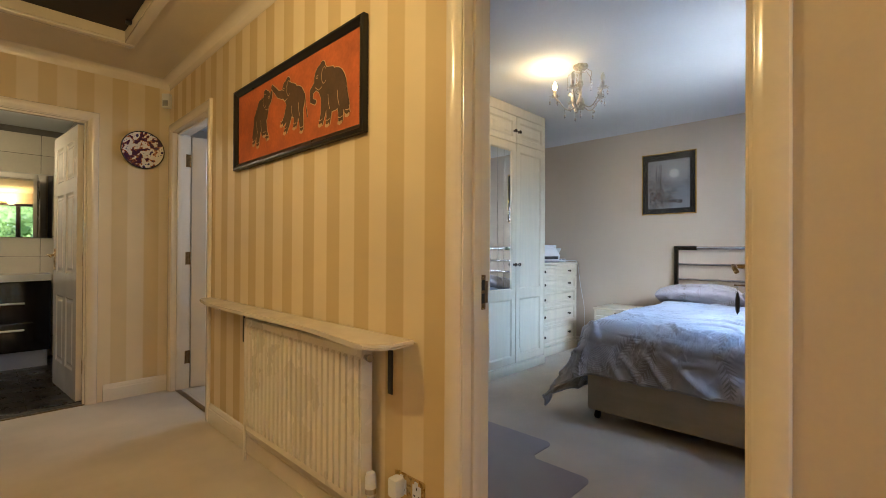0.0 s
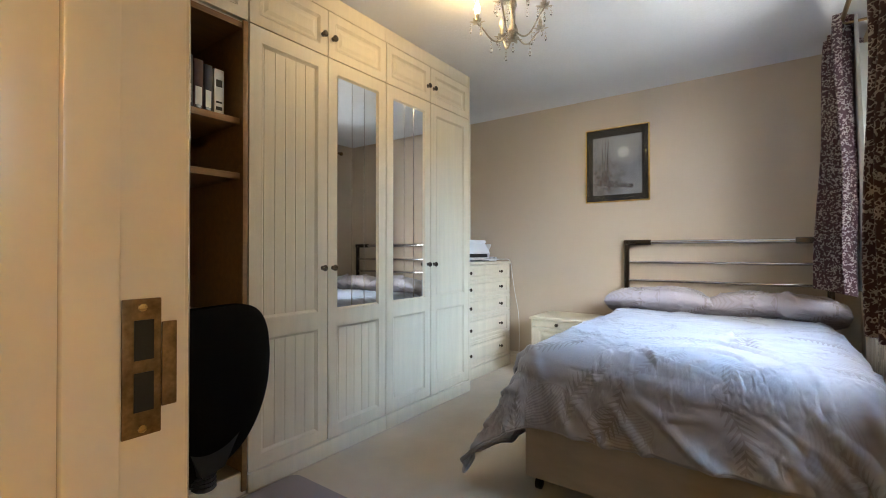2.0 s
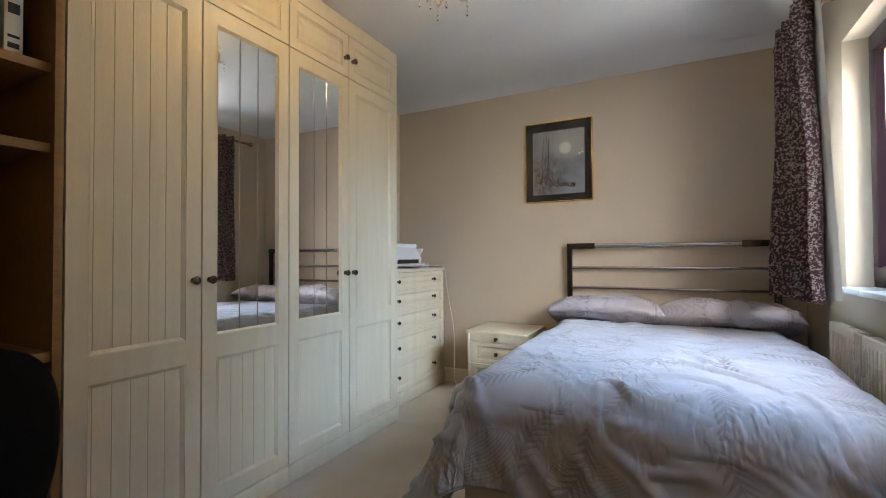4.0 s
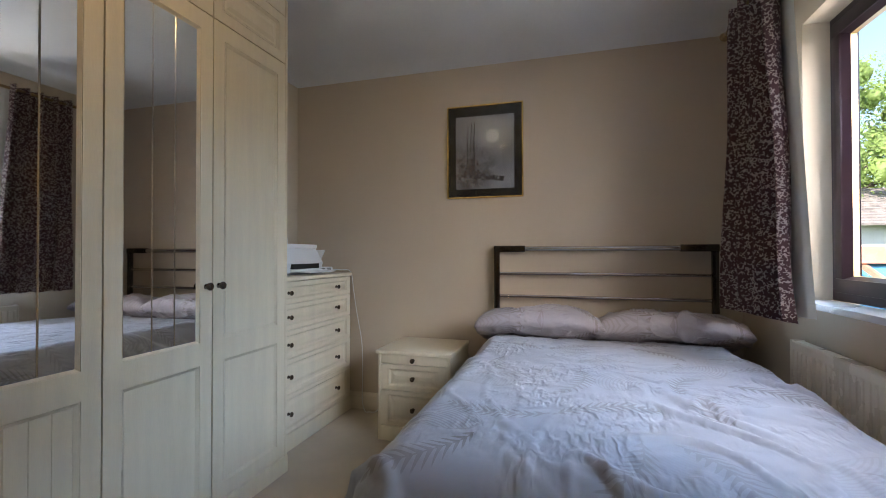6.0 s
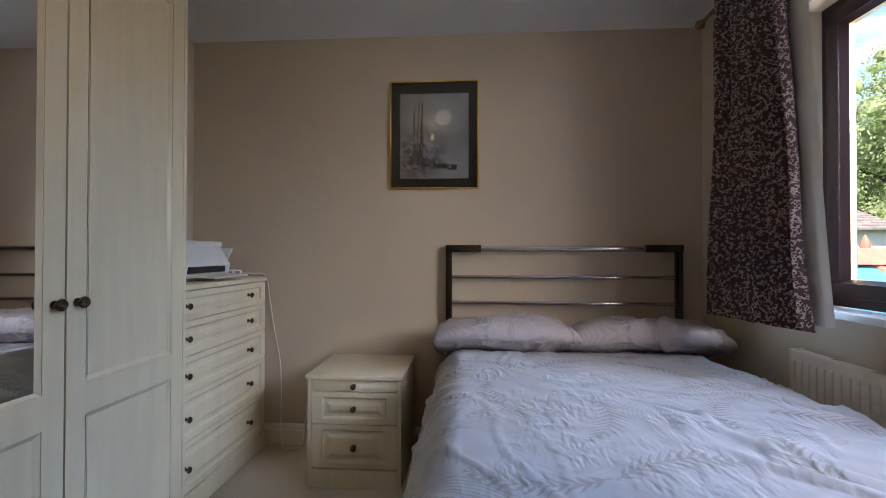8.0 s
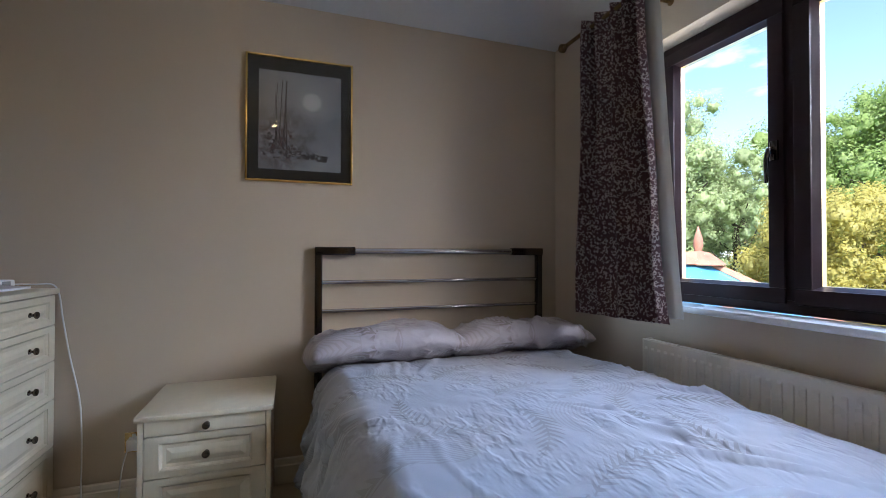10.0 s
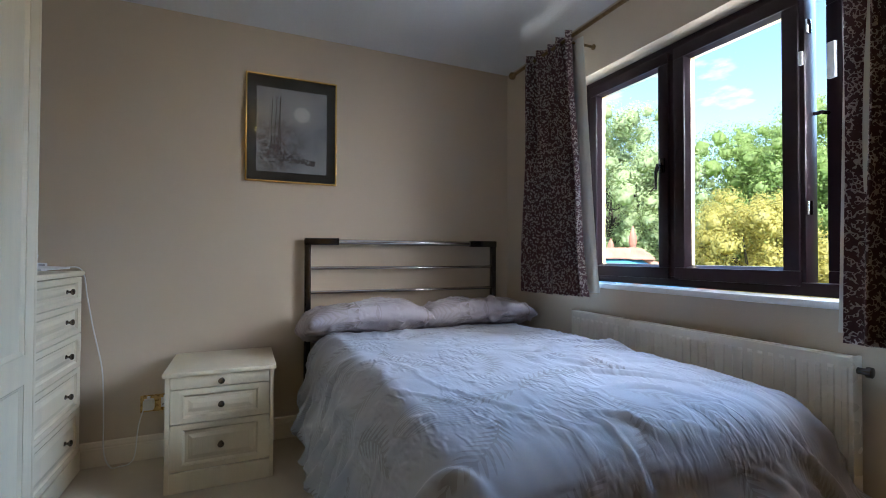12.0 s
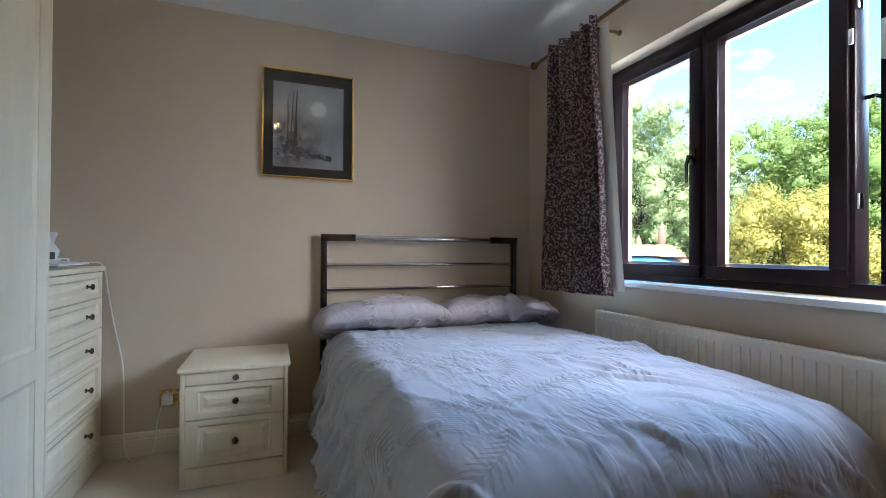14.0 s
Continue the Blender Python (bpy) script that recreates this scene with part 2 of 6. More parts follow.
structure("floor", boxes((HX0 - 0.1, HY0 - 0.1, -0.12, 5.3, ENDY + 0.05, 0.0)), M["carpet"], "beige cut-pile carpet laid wall to wall", "carpet")
structure("ceiling_bedroom", boxes((RX - 0.06, SY - 0.3, RC, EX + 0.2, NY + 0.2, RC + 0.12)), M["ceiling"], "white textured bedroom ceiling", "ceiling")
hatch = (-0.10, 2.72, 0.648, 3.475)
structure("ceiling_hall", boxes((HX0 - 0.1, HY0 - 0.1, HC, RX - 0.06, hatch[1], HC + 0.15), (HX0 - 0.1, hatch[3], HC, RX - 0.06, ENDY + 0.05, HC + 0.15),
                                (HX0 - 0.1, hatch[1], HC, hatch[0], hatch[3], HC + 0.15), (hatch[2], hatch[1], HC, RX - 0.06, hatch[3], HC + 0.15)), M["hall_ceiling"], "cream hall ceiling with a loft opening", "ceiling")
# wall between hall and bedroom: two skins
for name, x0, x1, m, words in (("wall_hall_side", HX, HX + 0.055, M["hall_wall"], "cream and gold striped wallpaper"), ("wall_bedroom_side", HX + 0.055, RX, M["wall"], "beige painted bedroom wall")):
    structure(name, boxes((x0, DY1 + 0.03, 0, x1, D2Y0 - 0.03, 2.52), (x0, D2Y1 + 0.03, 0, x1, ENDY + 0.05, 2.52),
                          (x0, DY0 - 0.03, DH + 0.03, x1, DY1 + 0.03, 2.52), (x0, D2Y0 - 0.03, DH + 0.03, x1, D2Y1 + 0.03, 2.52)), m, words, "wall")
for name, x0, x1, m, words in (("wall_hall_side_south", HX, HX + 0.055, M["hall_plain"], "plain cream hall wall beside the bedroom door"), ("wall_bedroom_side_south", HX + 0.055, RX, M["wall"], "beige painted bedroom wall behind the open door")):
    structure(name, boxes((x0, HY0 - 0.1, 0, x1, DY0 - 0.03, 2.52)), m, words, "wall")
structure("wall_east", boxes((EX, SY - 0.3, -0.1, EX + 0.2, NY + 0.2, 2.52)), M["wall"], "beige painted wall behind the headboard", "wall")
structure("wall_north", boxes((RX, NY, -0.1, EX, NY + 0.12, 2.52)), M["wall"], "beige painted back wall", "wall")
T = 0.185
structure("wall_south", boxes((RX, SY - T, 0, WX0, SY, 2.52), (WX1, SY - T, 0, EX, SY, 2.52), (WX0, SY - T, 0, WX1, SY, WZ0), (WX0, SY - T, WZ1, WX1, SY, 2.52)), M["wall"], "beige painted window wall with a deep reveal", "wall")
structure("wall_hall_end", boxes((HX0 - 0.1, ENDY, 0, BX0 - 0.03, ENDY + 0.1, 2.52), (BX1 + 0.03, ENDY, 0, HX, ENDY + 0.1, 2.52), (BX0 - 0.03, ENDY, DH + 0.03, BX1 + 0.03, ENDY + 0.1, 2.52)), M["hall_end"], "striped wallpaper round the bathroom door", "wall")
structure("wall_hall_west", boxes((HX0 - 0.1, HY0, 0, HX0, ENDY, 2.52)), M["hall_plain"], "plain cream hall wall", "wall")
structure("wall_hall_south", boxes((HX0, HY0 - 0.1, 0, 0.10, HY0, 2.52), (1.0, HY0 - 0.1, 0, HX, HY0, 2.52), (0.10, HY0 - 0.1, 0, 1.0, HY0, 1.0), (0.10, HY0 - 0.1, 2.1, 1.0, HY0, 2.52)), M["hall_plain"], "plain cream wall with the landing window", "wall")


def cove(points, size, z, wide=None, bm=None):
    """A hollow cornice along a closed or open run of (x, y, nx, ny): the wall's foot line and the way into the room."""
    bm = bm or bmesh.new()
    rows = []
    n = 8
    for x, y, nx, ny in points:
        row = []
        for k in range(n + 1):
            a = math.pi / 2 * k / n
            out, drop = (wide * k / n, size * (1 - k / n) ** 2) if wide else (size * (1 - math.cos(a)), size * (1 - math.sin(a)))
            row.append(bm.verts.new((x + nx * out, y + ny * out, z - drop)))
        rows.append(row)
    for a, b in zip(rows, rows[1:]):
        for k in range(n):
            bm.faces.new((a[k], b[k], b[k + 1], a[k + 1]))
    return bm


g = 0.002
structure("coving_bedroom", cove([(RX + g, SY + g, 1, 1), (EX - g, SY + g, -1, 1), (EX - g, NY - g, -1, -1), (RX + g, NY - g, 1, -1), (RX + g, SY + g, 1, 1)], 0.048, RC - 0.001, 0.15), M["ceiling"], "plain white plaster coving", "coving", smooth=60)
structure("coving_hall", cove([(HX - g, HY0 + g, -1, 1), (HX - g, ENDY - g, -1, -1), (HX0 + g, ENDY - g, 1, -1), (HX0 + g, HY0 + g, 1, 1), (HX - g, HY0 + g, -1, 1)], 0.065, HC - 0.001), M["gloss"], "cream plaster coving", "coving", smooth=60)


def skirting(name, x0, y0, x1, y1, nx, ny, h=0.12, m="gloss"):
    """A skirting board with a rounded, grooved top along a wall."""
    prof = [(0, 0), (0.016, 0), (0.016, h - 0.035), (0.012, h - 0.030), (0.012, h - 0.022), (0.008, h - 0.006), (0.003, h), (0, h)]
    bm = bmesh.new()
    ends = []
    for x, y in ((x0, y0), (x1, y1)):
        ends.append([bm.verts.new((x + nx * p, y + ny * p, q + 0.001)) for p, q in prof])
    for i in range(len(prof)):
        j = (i + 1) % len(prof)
        bm.faces.new((ends[0][i], ends[0][j], ends[1][j], ends[1][i]))
    bm.faces.new(ends[0]), bm.faces.new(ends[1][::-1])
    return structure(name, bm, M[m], "cream gloss skirting board", "skirting board")


skirting("baseboard_east", EX, SY, EX, NY, -1, 0)
skirting("baseboard_south", RX, SY, EX, SY, 0, 1)
skirting("baseboard_north", 3.87, NY, EX, NY, 0, -1)
skirting("baseboard_hall", HX, DY1 + 0.10, HX, D2Y0 - 0.075, -1, 0)
skirting("baseboard_hall_end", BX1 + 0.10, ENDY, HX, ENDY, 0, -1)
skirting("baseboard_hall_south", HX, HY0, HX, DY0 - 0.10, -1, 0)


def lining(name, axis, a0, a1, d0, d1, top, label, stop=0.012, stop_at=0.5):
    """Door lining with stops, and architraves on both faces of the wall. axis: along which the opening runs."""
    e = thing(name, pose(0, 0, 0), label, "door frame")
    e["kind"] = "structure"
    def put(nm, bm):
        if axis == "x":
            for v in bm.verts:
                v.co = Vector((v.co.y, v.co.x, v.co.z))
        part(nm, bm, M["gloss"], e)
    lo, hi = d0 - 0.004, d1 + 0.004
    put("jamb", boxes((lo, a0 - 0.028, 0.001, hi, a0, top), bevel=0.002))
    put("jamb", boxes((lo, a1, 0.001, hi, a1 + 0.028, top), bevel=0.002))
    put("head", boxes((lo, a0 - 0.028, top, hi, a1 + 0.028, top + 0.028), bevel=0.002))
    s0 = d0 + (d1 - d0) * stop_at - 0.03
    put("door_stop", boxes((s0, a0, 0.001, s0 + 0.035, a0 + stop, top), (s0, a1 - stop, 0.001, s0 + 0.035, a1, top), (s0, a0, top - stop, s0 + 0.035, a1, top), bevel=0.002))
    w, th = 0.062, 0.016
    for face, out in ((lo + 0.004, -1), (hi - 0.004, 1)):
        # ogee section: across the width, out from the wall
        prof = [(0.006, 0), (0.006, 0.008), (0.012, 0.012), (0.022, 0.013), (0.028, 0.016), (0.05, th + 0.002), (w, th), (w + 0.004, th - 0.006), (w + 0.004, 0)]
        for side, base in ((-1, a0), (1, a1)):
            bm = bmesh.new()
            lowr = [bm.verts.new((face + out * (q + 0.0005), base + side * p, 0.001)) for p, q in prof]
            topr = [bm.verts.new((face + out * (q + 0.0005), base + side * p, top + p)) for p, q in prof]
            for i in range(len(prof)):
                j = (i + 1) % len(prof)
                bm.faces.new((lowr[i], lowr[j], topr[j], topr[i]))
            bm.faces.new(lowr), bm.faces.new(topr[::-1])
            put("architrave", bm)
        bm = bmesh.new()
        l = [bm.verts.new((face + out * (q + 0.0005), a0 - p, top + p)) for p, q in prof]
        r = [bm.verts.new((face + out * (q + 0.0005), a1 + p, top + p)) for p, q in prof]
        for i in range(len(prof)):
            j = (i + 1) % len(prof)
            bm.faces.new((l[i], l[j], r[j], r[i]))
        bm.faces.new(l), bm.faces.new(r[::-1])
        put("architrave", bm)
    return e


frame_1 = lining("door_frame_1", "y", DY0, DY1, HX, RX, DH, "cream gloss door lining and architrave with brass strike plate", stop_at=0.55)
frame_2 = lining("door_frame_2", "y", D2Y0, D2Y1, HX, RX, DH, "cream gloss door lining and architrave round the next room's door", stop_at=0.5)
frame_3 = lining("door_frame_3", "x", BX0, BX1, ENDY, ENDY + 0.1, DH, "cream gloss door lining and architrave round the bathroom door", stop_at=0.45)


# ---- joinery ----
def rect_ring(bm, x0, z0, x1, z1, y, d, w):
    """A sloping bead round a rectangle: from depth y at the rim to y + d at w inside."""
    a = [bm.verts.new(c) for c in ((x0, y, z0), (x1, y, z0), (x1, y, z1), (x0, y, z1))]
    b = [bm.verts.new(c) for c in ((x0 + w, y + d, z0 + w), (x1 - w, y + d, z0 + w), (x1 - w, y + d, z1 - w), (x0 + w, y + d, z1 - w))]
    for i in range(4):
        j = (i + 1) % 4
        bm.faces.new((a[i], a[j], b[j], b[i]))
    return b


def framed(w, h, t, holes, bevel=0.003, back=True):
    """A door leaf in x (width), y (front at 0, back at t), z, with sunk panels at holes (x0, z0, x1, z1); the panels are added elsewhere."""
    bm = bmesh.new()
    xs = sorted({0, w, *[q for o in holes for q in (o[0], o[2])]})
    zs = sorted({0, h, *[q for o in holes for q in (o[1], o[3])]})
    def sunk(x, z):
        return any(o[0] < x < o[2] and o[1] < z < o[3] for o in holes)
    for y, flip in ((0, False), (t, True)):
        grid = {}
        def vert(x, z):
            if (x, z) not in grid:
                grid[(x, z)] = bm.verts.new((x, y, z))
            return grid[(x, z)]
        for xa, xb in zip(xs, xs[1:]):
            for za, zb in zip(zs, zs[1:]):
                if sunk((xa + xb) / 2, (za + zb) / 2):
                    continue
                q = [vert(xa, za), vert(xb, za), vert(xb, zb), vert(xa, zb)]
                bm.faces.new(q[::-1] if flip else q)
    rim = [(0, 0, w, h)] + [tuple(o) for o in holes]
    for x0, z0, x1, z1 in rim:
        c = [(x0, z0), (x1, z0), (x1, z1), (x0, z1)]
        for i in range(4):
            (xa, za), (xb, zb) = c[i], c[(i + 1) % 4]
            bm.faces.new([bm.verts.new(p) for p in ((xa, 0, za), (xb, 0, zb), (xb, t, zb), (xa, t, za))])
    bmesh.ops.remove_doubles(bm, verts=bm.verts, dist=0.0002)
    # soften the outer arrises and the rims of the panels
    sharp = [e for e in bm.edges if e.is_manifold and e.calc_face_angle(0) > 1.0]
    bmesh.ops.bevel(bm, geom=sharp, offset=bevel, segments=2, affect="EDGES")
    return bm


def sunk_panel(x0, z0, x1, z1, t, planks=0, raised=False, both=False, bead=0.012):
    """The filling of one hole: planks with grooves between, or a raised field."""
    bm = bmesh.new()
    d = 0.008
    sides = [(0.0, 1)] + ([(t, -1)] if both else [])
    for y, s in sides:
        rect_ring(bm, x0, z0, x1, z1, y + s * 0.001, s * d, bead)
        xa, xb, za, zb = x0 + bead, x1 - bead, z0 + bead, z1 - bead
        if planks:
            continue
        elif raised:
            f = y + s * d
            b = rect_ring(bm, xa, za, xb, zb, f, 0.0, 0.012)
            b2 = rect_ring(bm, xa + 0.012, za + 0.012, xb - 0.012, zb - 0.012, f, -s * 0.006, 0.018)
            bm.faces.new(b2)
        else:
            f = y + s * d
            bm.faces.new([bm.verts.new(c) for c in ((xa, f, za), (xb, f, za), (xb, f, zb), (xa, f, zb))])
    bmesh.ops.remove_doubles(bm, verts=bm.verts, dist=0.0002)
    return bm


def planks_of(x0, z0, x1, z1, n=5, bead=0.012):
    """The upright boards of a planked panel, each with chamfered long edges."""
    out = []
    step = (x1 - x0 - 2 * bead) / n
    for i in range(n):
        l, r, g = x0 + bead + i * step, x0 + bead + (i + 1) * step, 0.0022
        out.append(extruded([(l, 0.0125), (l, 0.0100), (l + g, 0.0075), (r - g, 0.0075), (r, 0.0100), (r, 0.0125)], "z", z0 + bead, z1 - bead))
    return out


def knob_at(parent, x, y, z, way="-y", size=0.016, name="knob", label="dark pewter mushroom knob"):
    """A turned mushroom knob whose shank leaves a face along -y or -x."""
    s = size
    bm = turned([(s * 0.72, 0), (s * 0.72, 0.003), (s * 0.42, 0.005), (s * 0.36, 0.011), (s * 0.6, 0.015), (s, 0.019), (s * 1.02, 0.023), (s * 0.85, 0.027), (s * 0.4, 0.029)], 16)
    turn = pose(x, y, z, 90, 0, 0) if way == "-y" else pose(x, y, z, 0, -90, 0)
    return part(name, bm, M["knob"], parent, label, smooth=50, m=turn)


def wardrobe_door(parent, x, z, w, h, t, style, knob_x, knob_z, y=0.0, plain=False):
    """A cupboard door: 'plank' and 'mirror' doors have a low panel and a high one."""
    st = 0.062 if style != "top" else 0.05
    if style == "top":
        holes = [(st, st, w - st, h - st)]
    else:
        holes = [(st, 0.067, w - st, 0.573), (st, 0.665, w - st, h - 0.072)]
    d = part("door", framed(w, h, t, holes), M["cream"], parent, {"plank": "cream tongue-and-groove panelled door", "mirror": "cream door with a tall mirror", "top": "small cream overhead door"}[style], m=pose(x, y, z))
    for i, o in enumerate(holes):
        if style == "mirror" and i == 1:
            part("bead", sunk_ring(*o), M["cream"], d)
            part("mirror", boxes((o[0] + 0.006, 0.010, o[1] + 0.006, o[2] - 0.006, 0.014, o[3] - 0.006)), M["mirror"], d, "tall mirror with two bevelled lines", smooth=None)
            span = o[2] - o[0]
            for f in (0.36, 0.66):
                xx = o[0] + span * f
                part("bevel_line", extruded([(xx - 0.003, 0.0098), (xx, 0.0075), (xx + 0.003, 0.0098)], "z", o[1] + 0.008, o[3] - 0.008), M["mirror_edge"], d, smooth=None)
        else:
            planked = style != "top" and not plain
            part("bead" if planked else "panel", sunk_panel(*o, t, planks=planked, raised=style == "top"), M["cream"], d, smooth=None)
            if planked:
                for bm in planks_of(*o):
                    part("plank", bm, M["cream"], d, smooth=None)
    if knob_x is not None:
        knob_at(d, knob_x, 0.0, knob_z)
    return d


def sunk_ring(x0, z0, x1, z1):
    bm = bmesh.new()
    rect_ring(bm, x0, z0, x1, z1, 0.001, 0.009, 0.008)
    return bm


WF, WT = 2.408, 0.020           # plane of the wardrobe fronts, thickness of a door
EDGES = [2.062, 2.497, 2.932, 3.368, 3.838]


def wardrobe(x0, xm, x1, styles, label, right_end):
    e = thing("wardrobe", pose(x0, WF, 0), label, "wardrobe", "fitted wardrobes along the wall")
    w, d = x1 - x0, NY - WF - 0.004
    end = 0.018 if right_end else 0.0
    part("carcass", boxes((0.001, WT + 0.002, 0.10, 0.017, d, 2.395), (w - 0.017, WT + 0.002, 0.10, w - 0.001, d, 2.395), (0.017, d - 0.01, 0.10, w - 0.017, d, 2.395),
                          (0.017, WT + 0.003, 0.10, w - 0.017, d, 0.118), (0.017, WT + 0.003, 2.058, w - 0.017, d, 2.070), (0.017, WT + 0.003, 2.30, w - 0.017, d, 2.314)), M["cream"], e)
    if right_end:
        part("end_panel", boxes((w, 0.0, 0.0, w + end, d, 2.396), bevel=0.003), M["cream"], e, "plain cream end panel")
    part("plinth", boxes((0.001, -0.004, 0.001, w + end + 0.004 if right_end else w - 0.001, 0.02, 0.084), bevel=0.006), M["cream"], e, "cream plinth board")
    part("cornice", boxes((0.001, 0.003, 2.312, w - 0.001, 0.02, 2.397), bevel=0.002), M["cream"], e, "cream filler board up to the ceiling")
    gap = 0.003
    for i, (a, b) in enumerate(((0, xm - x0), (xm - x0, w))):
        dw = b - a - 2 * gap
        inner = dw - 0.03 if i == 0 else 0.03
        wardrobe_door(e, a + gap, 0.090, dw, 1.972, WT, styles[i], inner, 0.883, plain=right_end)
        wardrobe_door(e, a + gap, 2.068, dw, 0.238, WT, "top", inner, 0.10)
    return e


wardrobe(EDGES[0], EDGES[1], EDGES[2], ("plank", "mirror"), "cream fitted double wardrobe, one planked door and one mirrored", False)
wardrobe(EDGES[2], EDGES[3], EDGES[4], ("mirror", "plank"), "cream fitted double wardrobe ending the run, one door mirrored", True)


def desk_bay():
    """The open beech desk and shelves between the door wall and the wardrobes."""
    x0, x1 = RX + 0.004, EDGES[0] - 0.002
    w, d = x1 - x0, NY - WF - 0.004
    e = thing("desk_unit", pose(x0, WF, 0), "open beech-lined desk unit with shelves above, beside the wardrobes", "desk")
    part("side_panel", boxes((w - 0.020, 0.012, 0.10, w, d, 2.055), bevel=0.001), M["beech"], e)
    part("edge_strip", boxes((w - 0.024, 0.0, 0.02, w - 0.0005, 0.011, 2.062), bevel=0.002), M["beech"], e)
    part("side_panel", boxes((0.0, 0.012, 0.10, 0.020, d, 2.055), bevel=0.001), M["beech"], e)
    part("back_panel", boxes((0.021, d - 0.012, 0.10, w - 0.021, d, 2.055)), M["beech"], e)
    for z in (1.612, 1.372):
        part("shelf", boxes((0.021, 0.030, z, w - 0.021, d - 0.013, z + 0.028), bevel=0.002), M["beech"], e)
    part("top_board", boxes((0.021, 0.012, 2.03, w - 0.021, d - 0.013, 2.055)), M["beech"], e)
    part("worktop", boxes((0.021, 0.012, 0.755, w - 0.021, d - 0.013, 0.785), bevel=0.003), M["beech"], e)
    part("keyboard_tray", boxes((0.035, -0.02, 0.655, w - 0.12, 0.36, 0.683), bevel=0.003), M["beech"], e)
    part("lower_shelf", boxes((0.021, 0.05, 0.575, w - 0.021, d - 0.013, 0.597), bevel=0.002), M["beech"], e)
    part("plinth", boxes((0.0, 0.01, 0.001, w, 0.028, 0.098), bevel=0.004), M["cream"], e)
    part("cornice", boxes((0.0, 0.003, 2.312, w, 0.02, 2.397), bevel=0.002), M["cream"], e)
    part("cupboard_box", boxes((0.0, WT + 0.003, 2.058, w, d, 2.070), (0.0, WT + 0.003, 2.30, w, d, 2.314)), M["cream"], e)
    for i in (0, 1):
        wardrobe_door(e, i * w / 2 + 0.002, 2.068, w / 2 - 0.004, 0.238, WT, "top", (w / 2 - 0.03) if i == 0 else 0.03, 0.10)
    return e


desk_bay()


# ---- bedroom: window ----
FY = 0.0                        # room face of the window frame


def window():
    e = thing("window_1", pose(0, 0, 0), "dark rosewood three-light window, one casement ajar", "window")
    e["kind"] = "structure"
    d0, d1 = FY - 0.075, FY
    x0, x1, z0, z1 = WX0, WX1, 0.912, WZ1
    f = 0.046
    fb = M["frame_brown"]
    mull = [(3.497, 3.547), (2.984, 3.012)]
    part("frame", boxes((x0, d0, z0, x1, d1, z0 + f), bevel=0.004), fb, e)
    part("frame", boxes((x0, d0, z1 - f, x1, d1, z1), bevel=0.004), fb, e)
    part("frame", boxes((x1 - f, d0, z0 + f, x1, d1, z1 - f), bevel=0.004), fb, e)
    part("frame", boxes((x0, d0, z0 + f, x0 + f, d1, z1 - f), bevel=0.004), fb, e)
    for a, b in mull:
        part("mullion", boxes((a, d0, z0 + f, b, d1, z1 - f), bevel=0.004), fb, e)
    glass = bpy.data.materials.get("window_glass")
    def casement(name, w, h, m, label):
        # a sash with its bead, gasket, pane and handle; local x across, z up, y into the room
        s = 0.054
        c = part(name, boxes((0, -0.055, 0, w, 0.012, s), (0, -0.055, h - s, w, 0.012, h), (0, -0.055, s, s, 0.012, h - s), (w - s, -0.055, s, w, 0.012, h - s), bevel=0.005), fb, e, label, m=m)
        bead = bmesh.new()
        for k in (0,):
            rect_ring(bead, s - 0.002, s - 0.002, w - s + 0.002, h - s + 0.002, 0.010, -0.030, 0.014)
        part("glazing_bead", bead, fb, c, smooth=None)
        spacer = bmesh.new()
        rect_ring(spacer, s + 0.010, s + 0.010, w - s - 0.010, h - s - 0.010, -0.019, -0.022, 0.003)
        part("spacer_bar", spacer, M["spacer"], c, "gold-coloured spacer bar of the double glazing", smooth=None)
        for y in (-0.020, -0.042):
            p = part("pane", boxes((s, y - 0.004, s, w - s, y, h - s)), glass, c, smooth=None)
            p.visible_shadow = False
        return c
    zb, zh = z0 + f - 0.012, (z1 - f + 0.012) - (z0 + f - 0.012)
    c1 = casement("casement", x1 - f + 0.010 - 3.537, zh, pose(3.537, FY, zb), "closed rosewood casement")
    casement("casement", 3.507 - 2.999, zh, pose(2.999, FY, zb), "closed rosewood casement")
    w3 = 2.968 - (x0 + f - 0.010)
    # ajar: hinged at its far end and swung outwards
    c3 = casement("casement", w3, zh, pose(x0 + f - 0.010, FY, zb, 0, 0, 0) @ pose(0, -0.03, 0, 0, 0, -8.5), "casement swung ajar outwards")
    def handle(parent, x, z):
        h = part("handle", boxes((x - 0.014, 0.012, z - 0.03, x + 0.014, 0.022, z + 0.04), bevel=0.004), M["black_metal"], parent, "dark lever handle")
        part("lever", tube([(x, 0.020, z), (x, 0.045, z + 0.005), (x + 0.004, 0.052, z - 0.03), (x + 0.006, 0.050, z - 0.11)], [0.009, 0.009, 0.008, 0.006], 10), M["black_metal"], h)
    handle(c1, 0.028, 0.53)
    part("stay", tube([(w3 - 0.012, 0.02, 0.62), (w3 - 0.012, 0.05, 0.62), (w3 + 0.035, 0.055, 0.622)], 0.007, 8), M["black_metal"], c3, "dark lever handle")
    part("alarm_contact", boxes((w3 - 0.038, 0.012, 0.74, w3 - 0.012, 0.028, 0.87), bevel=0.004), M["white_plastic"], c3, "white window alarm contact")
    part("alarm_magnet", boxes((2.986, FY + 0.001, 1.735, 2.999, FY + 0.012, 1.785), bevel=0.003), M["white_plastic"], e, "white window alarm magnet")
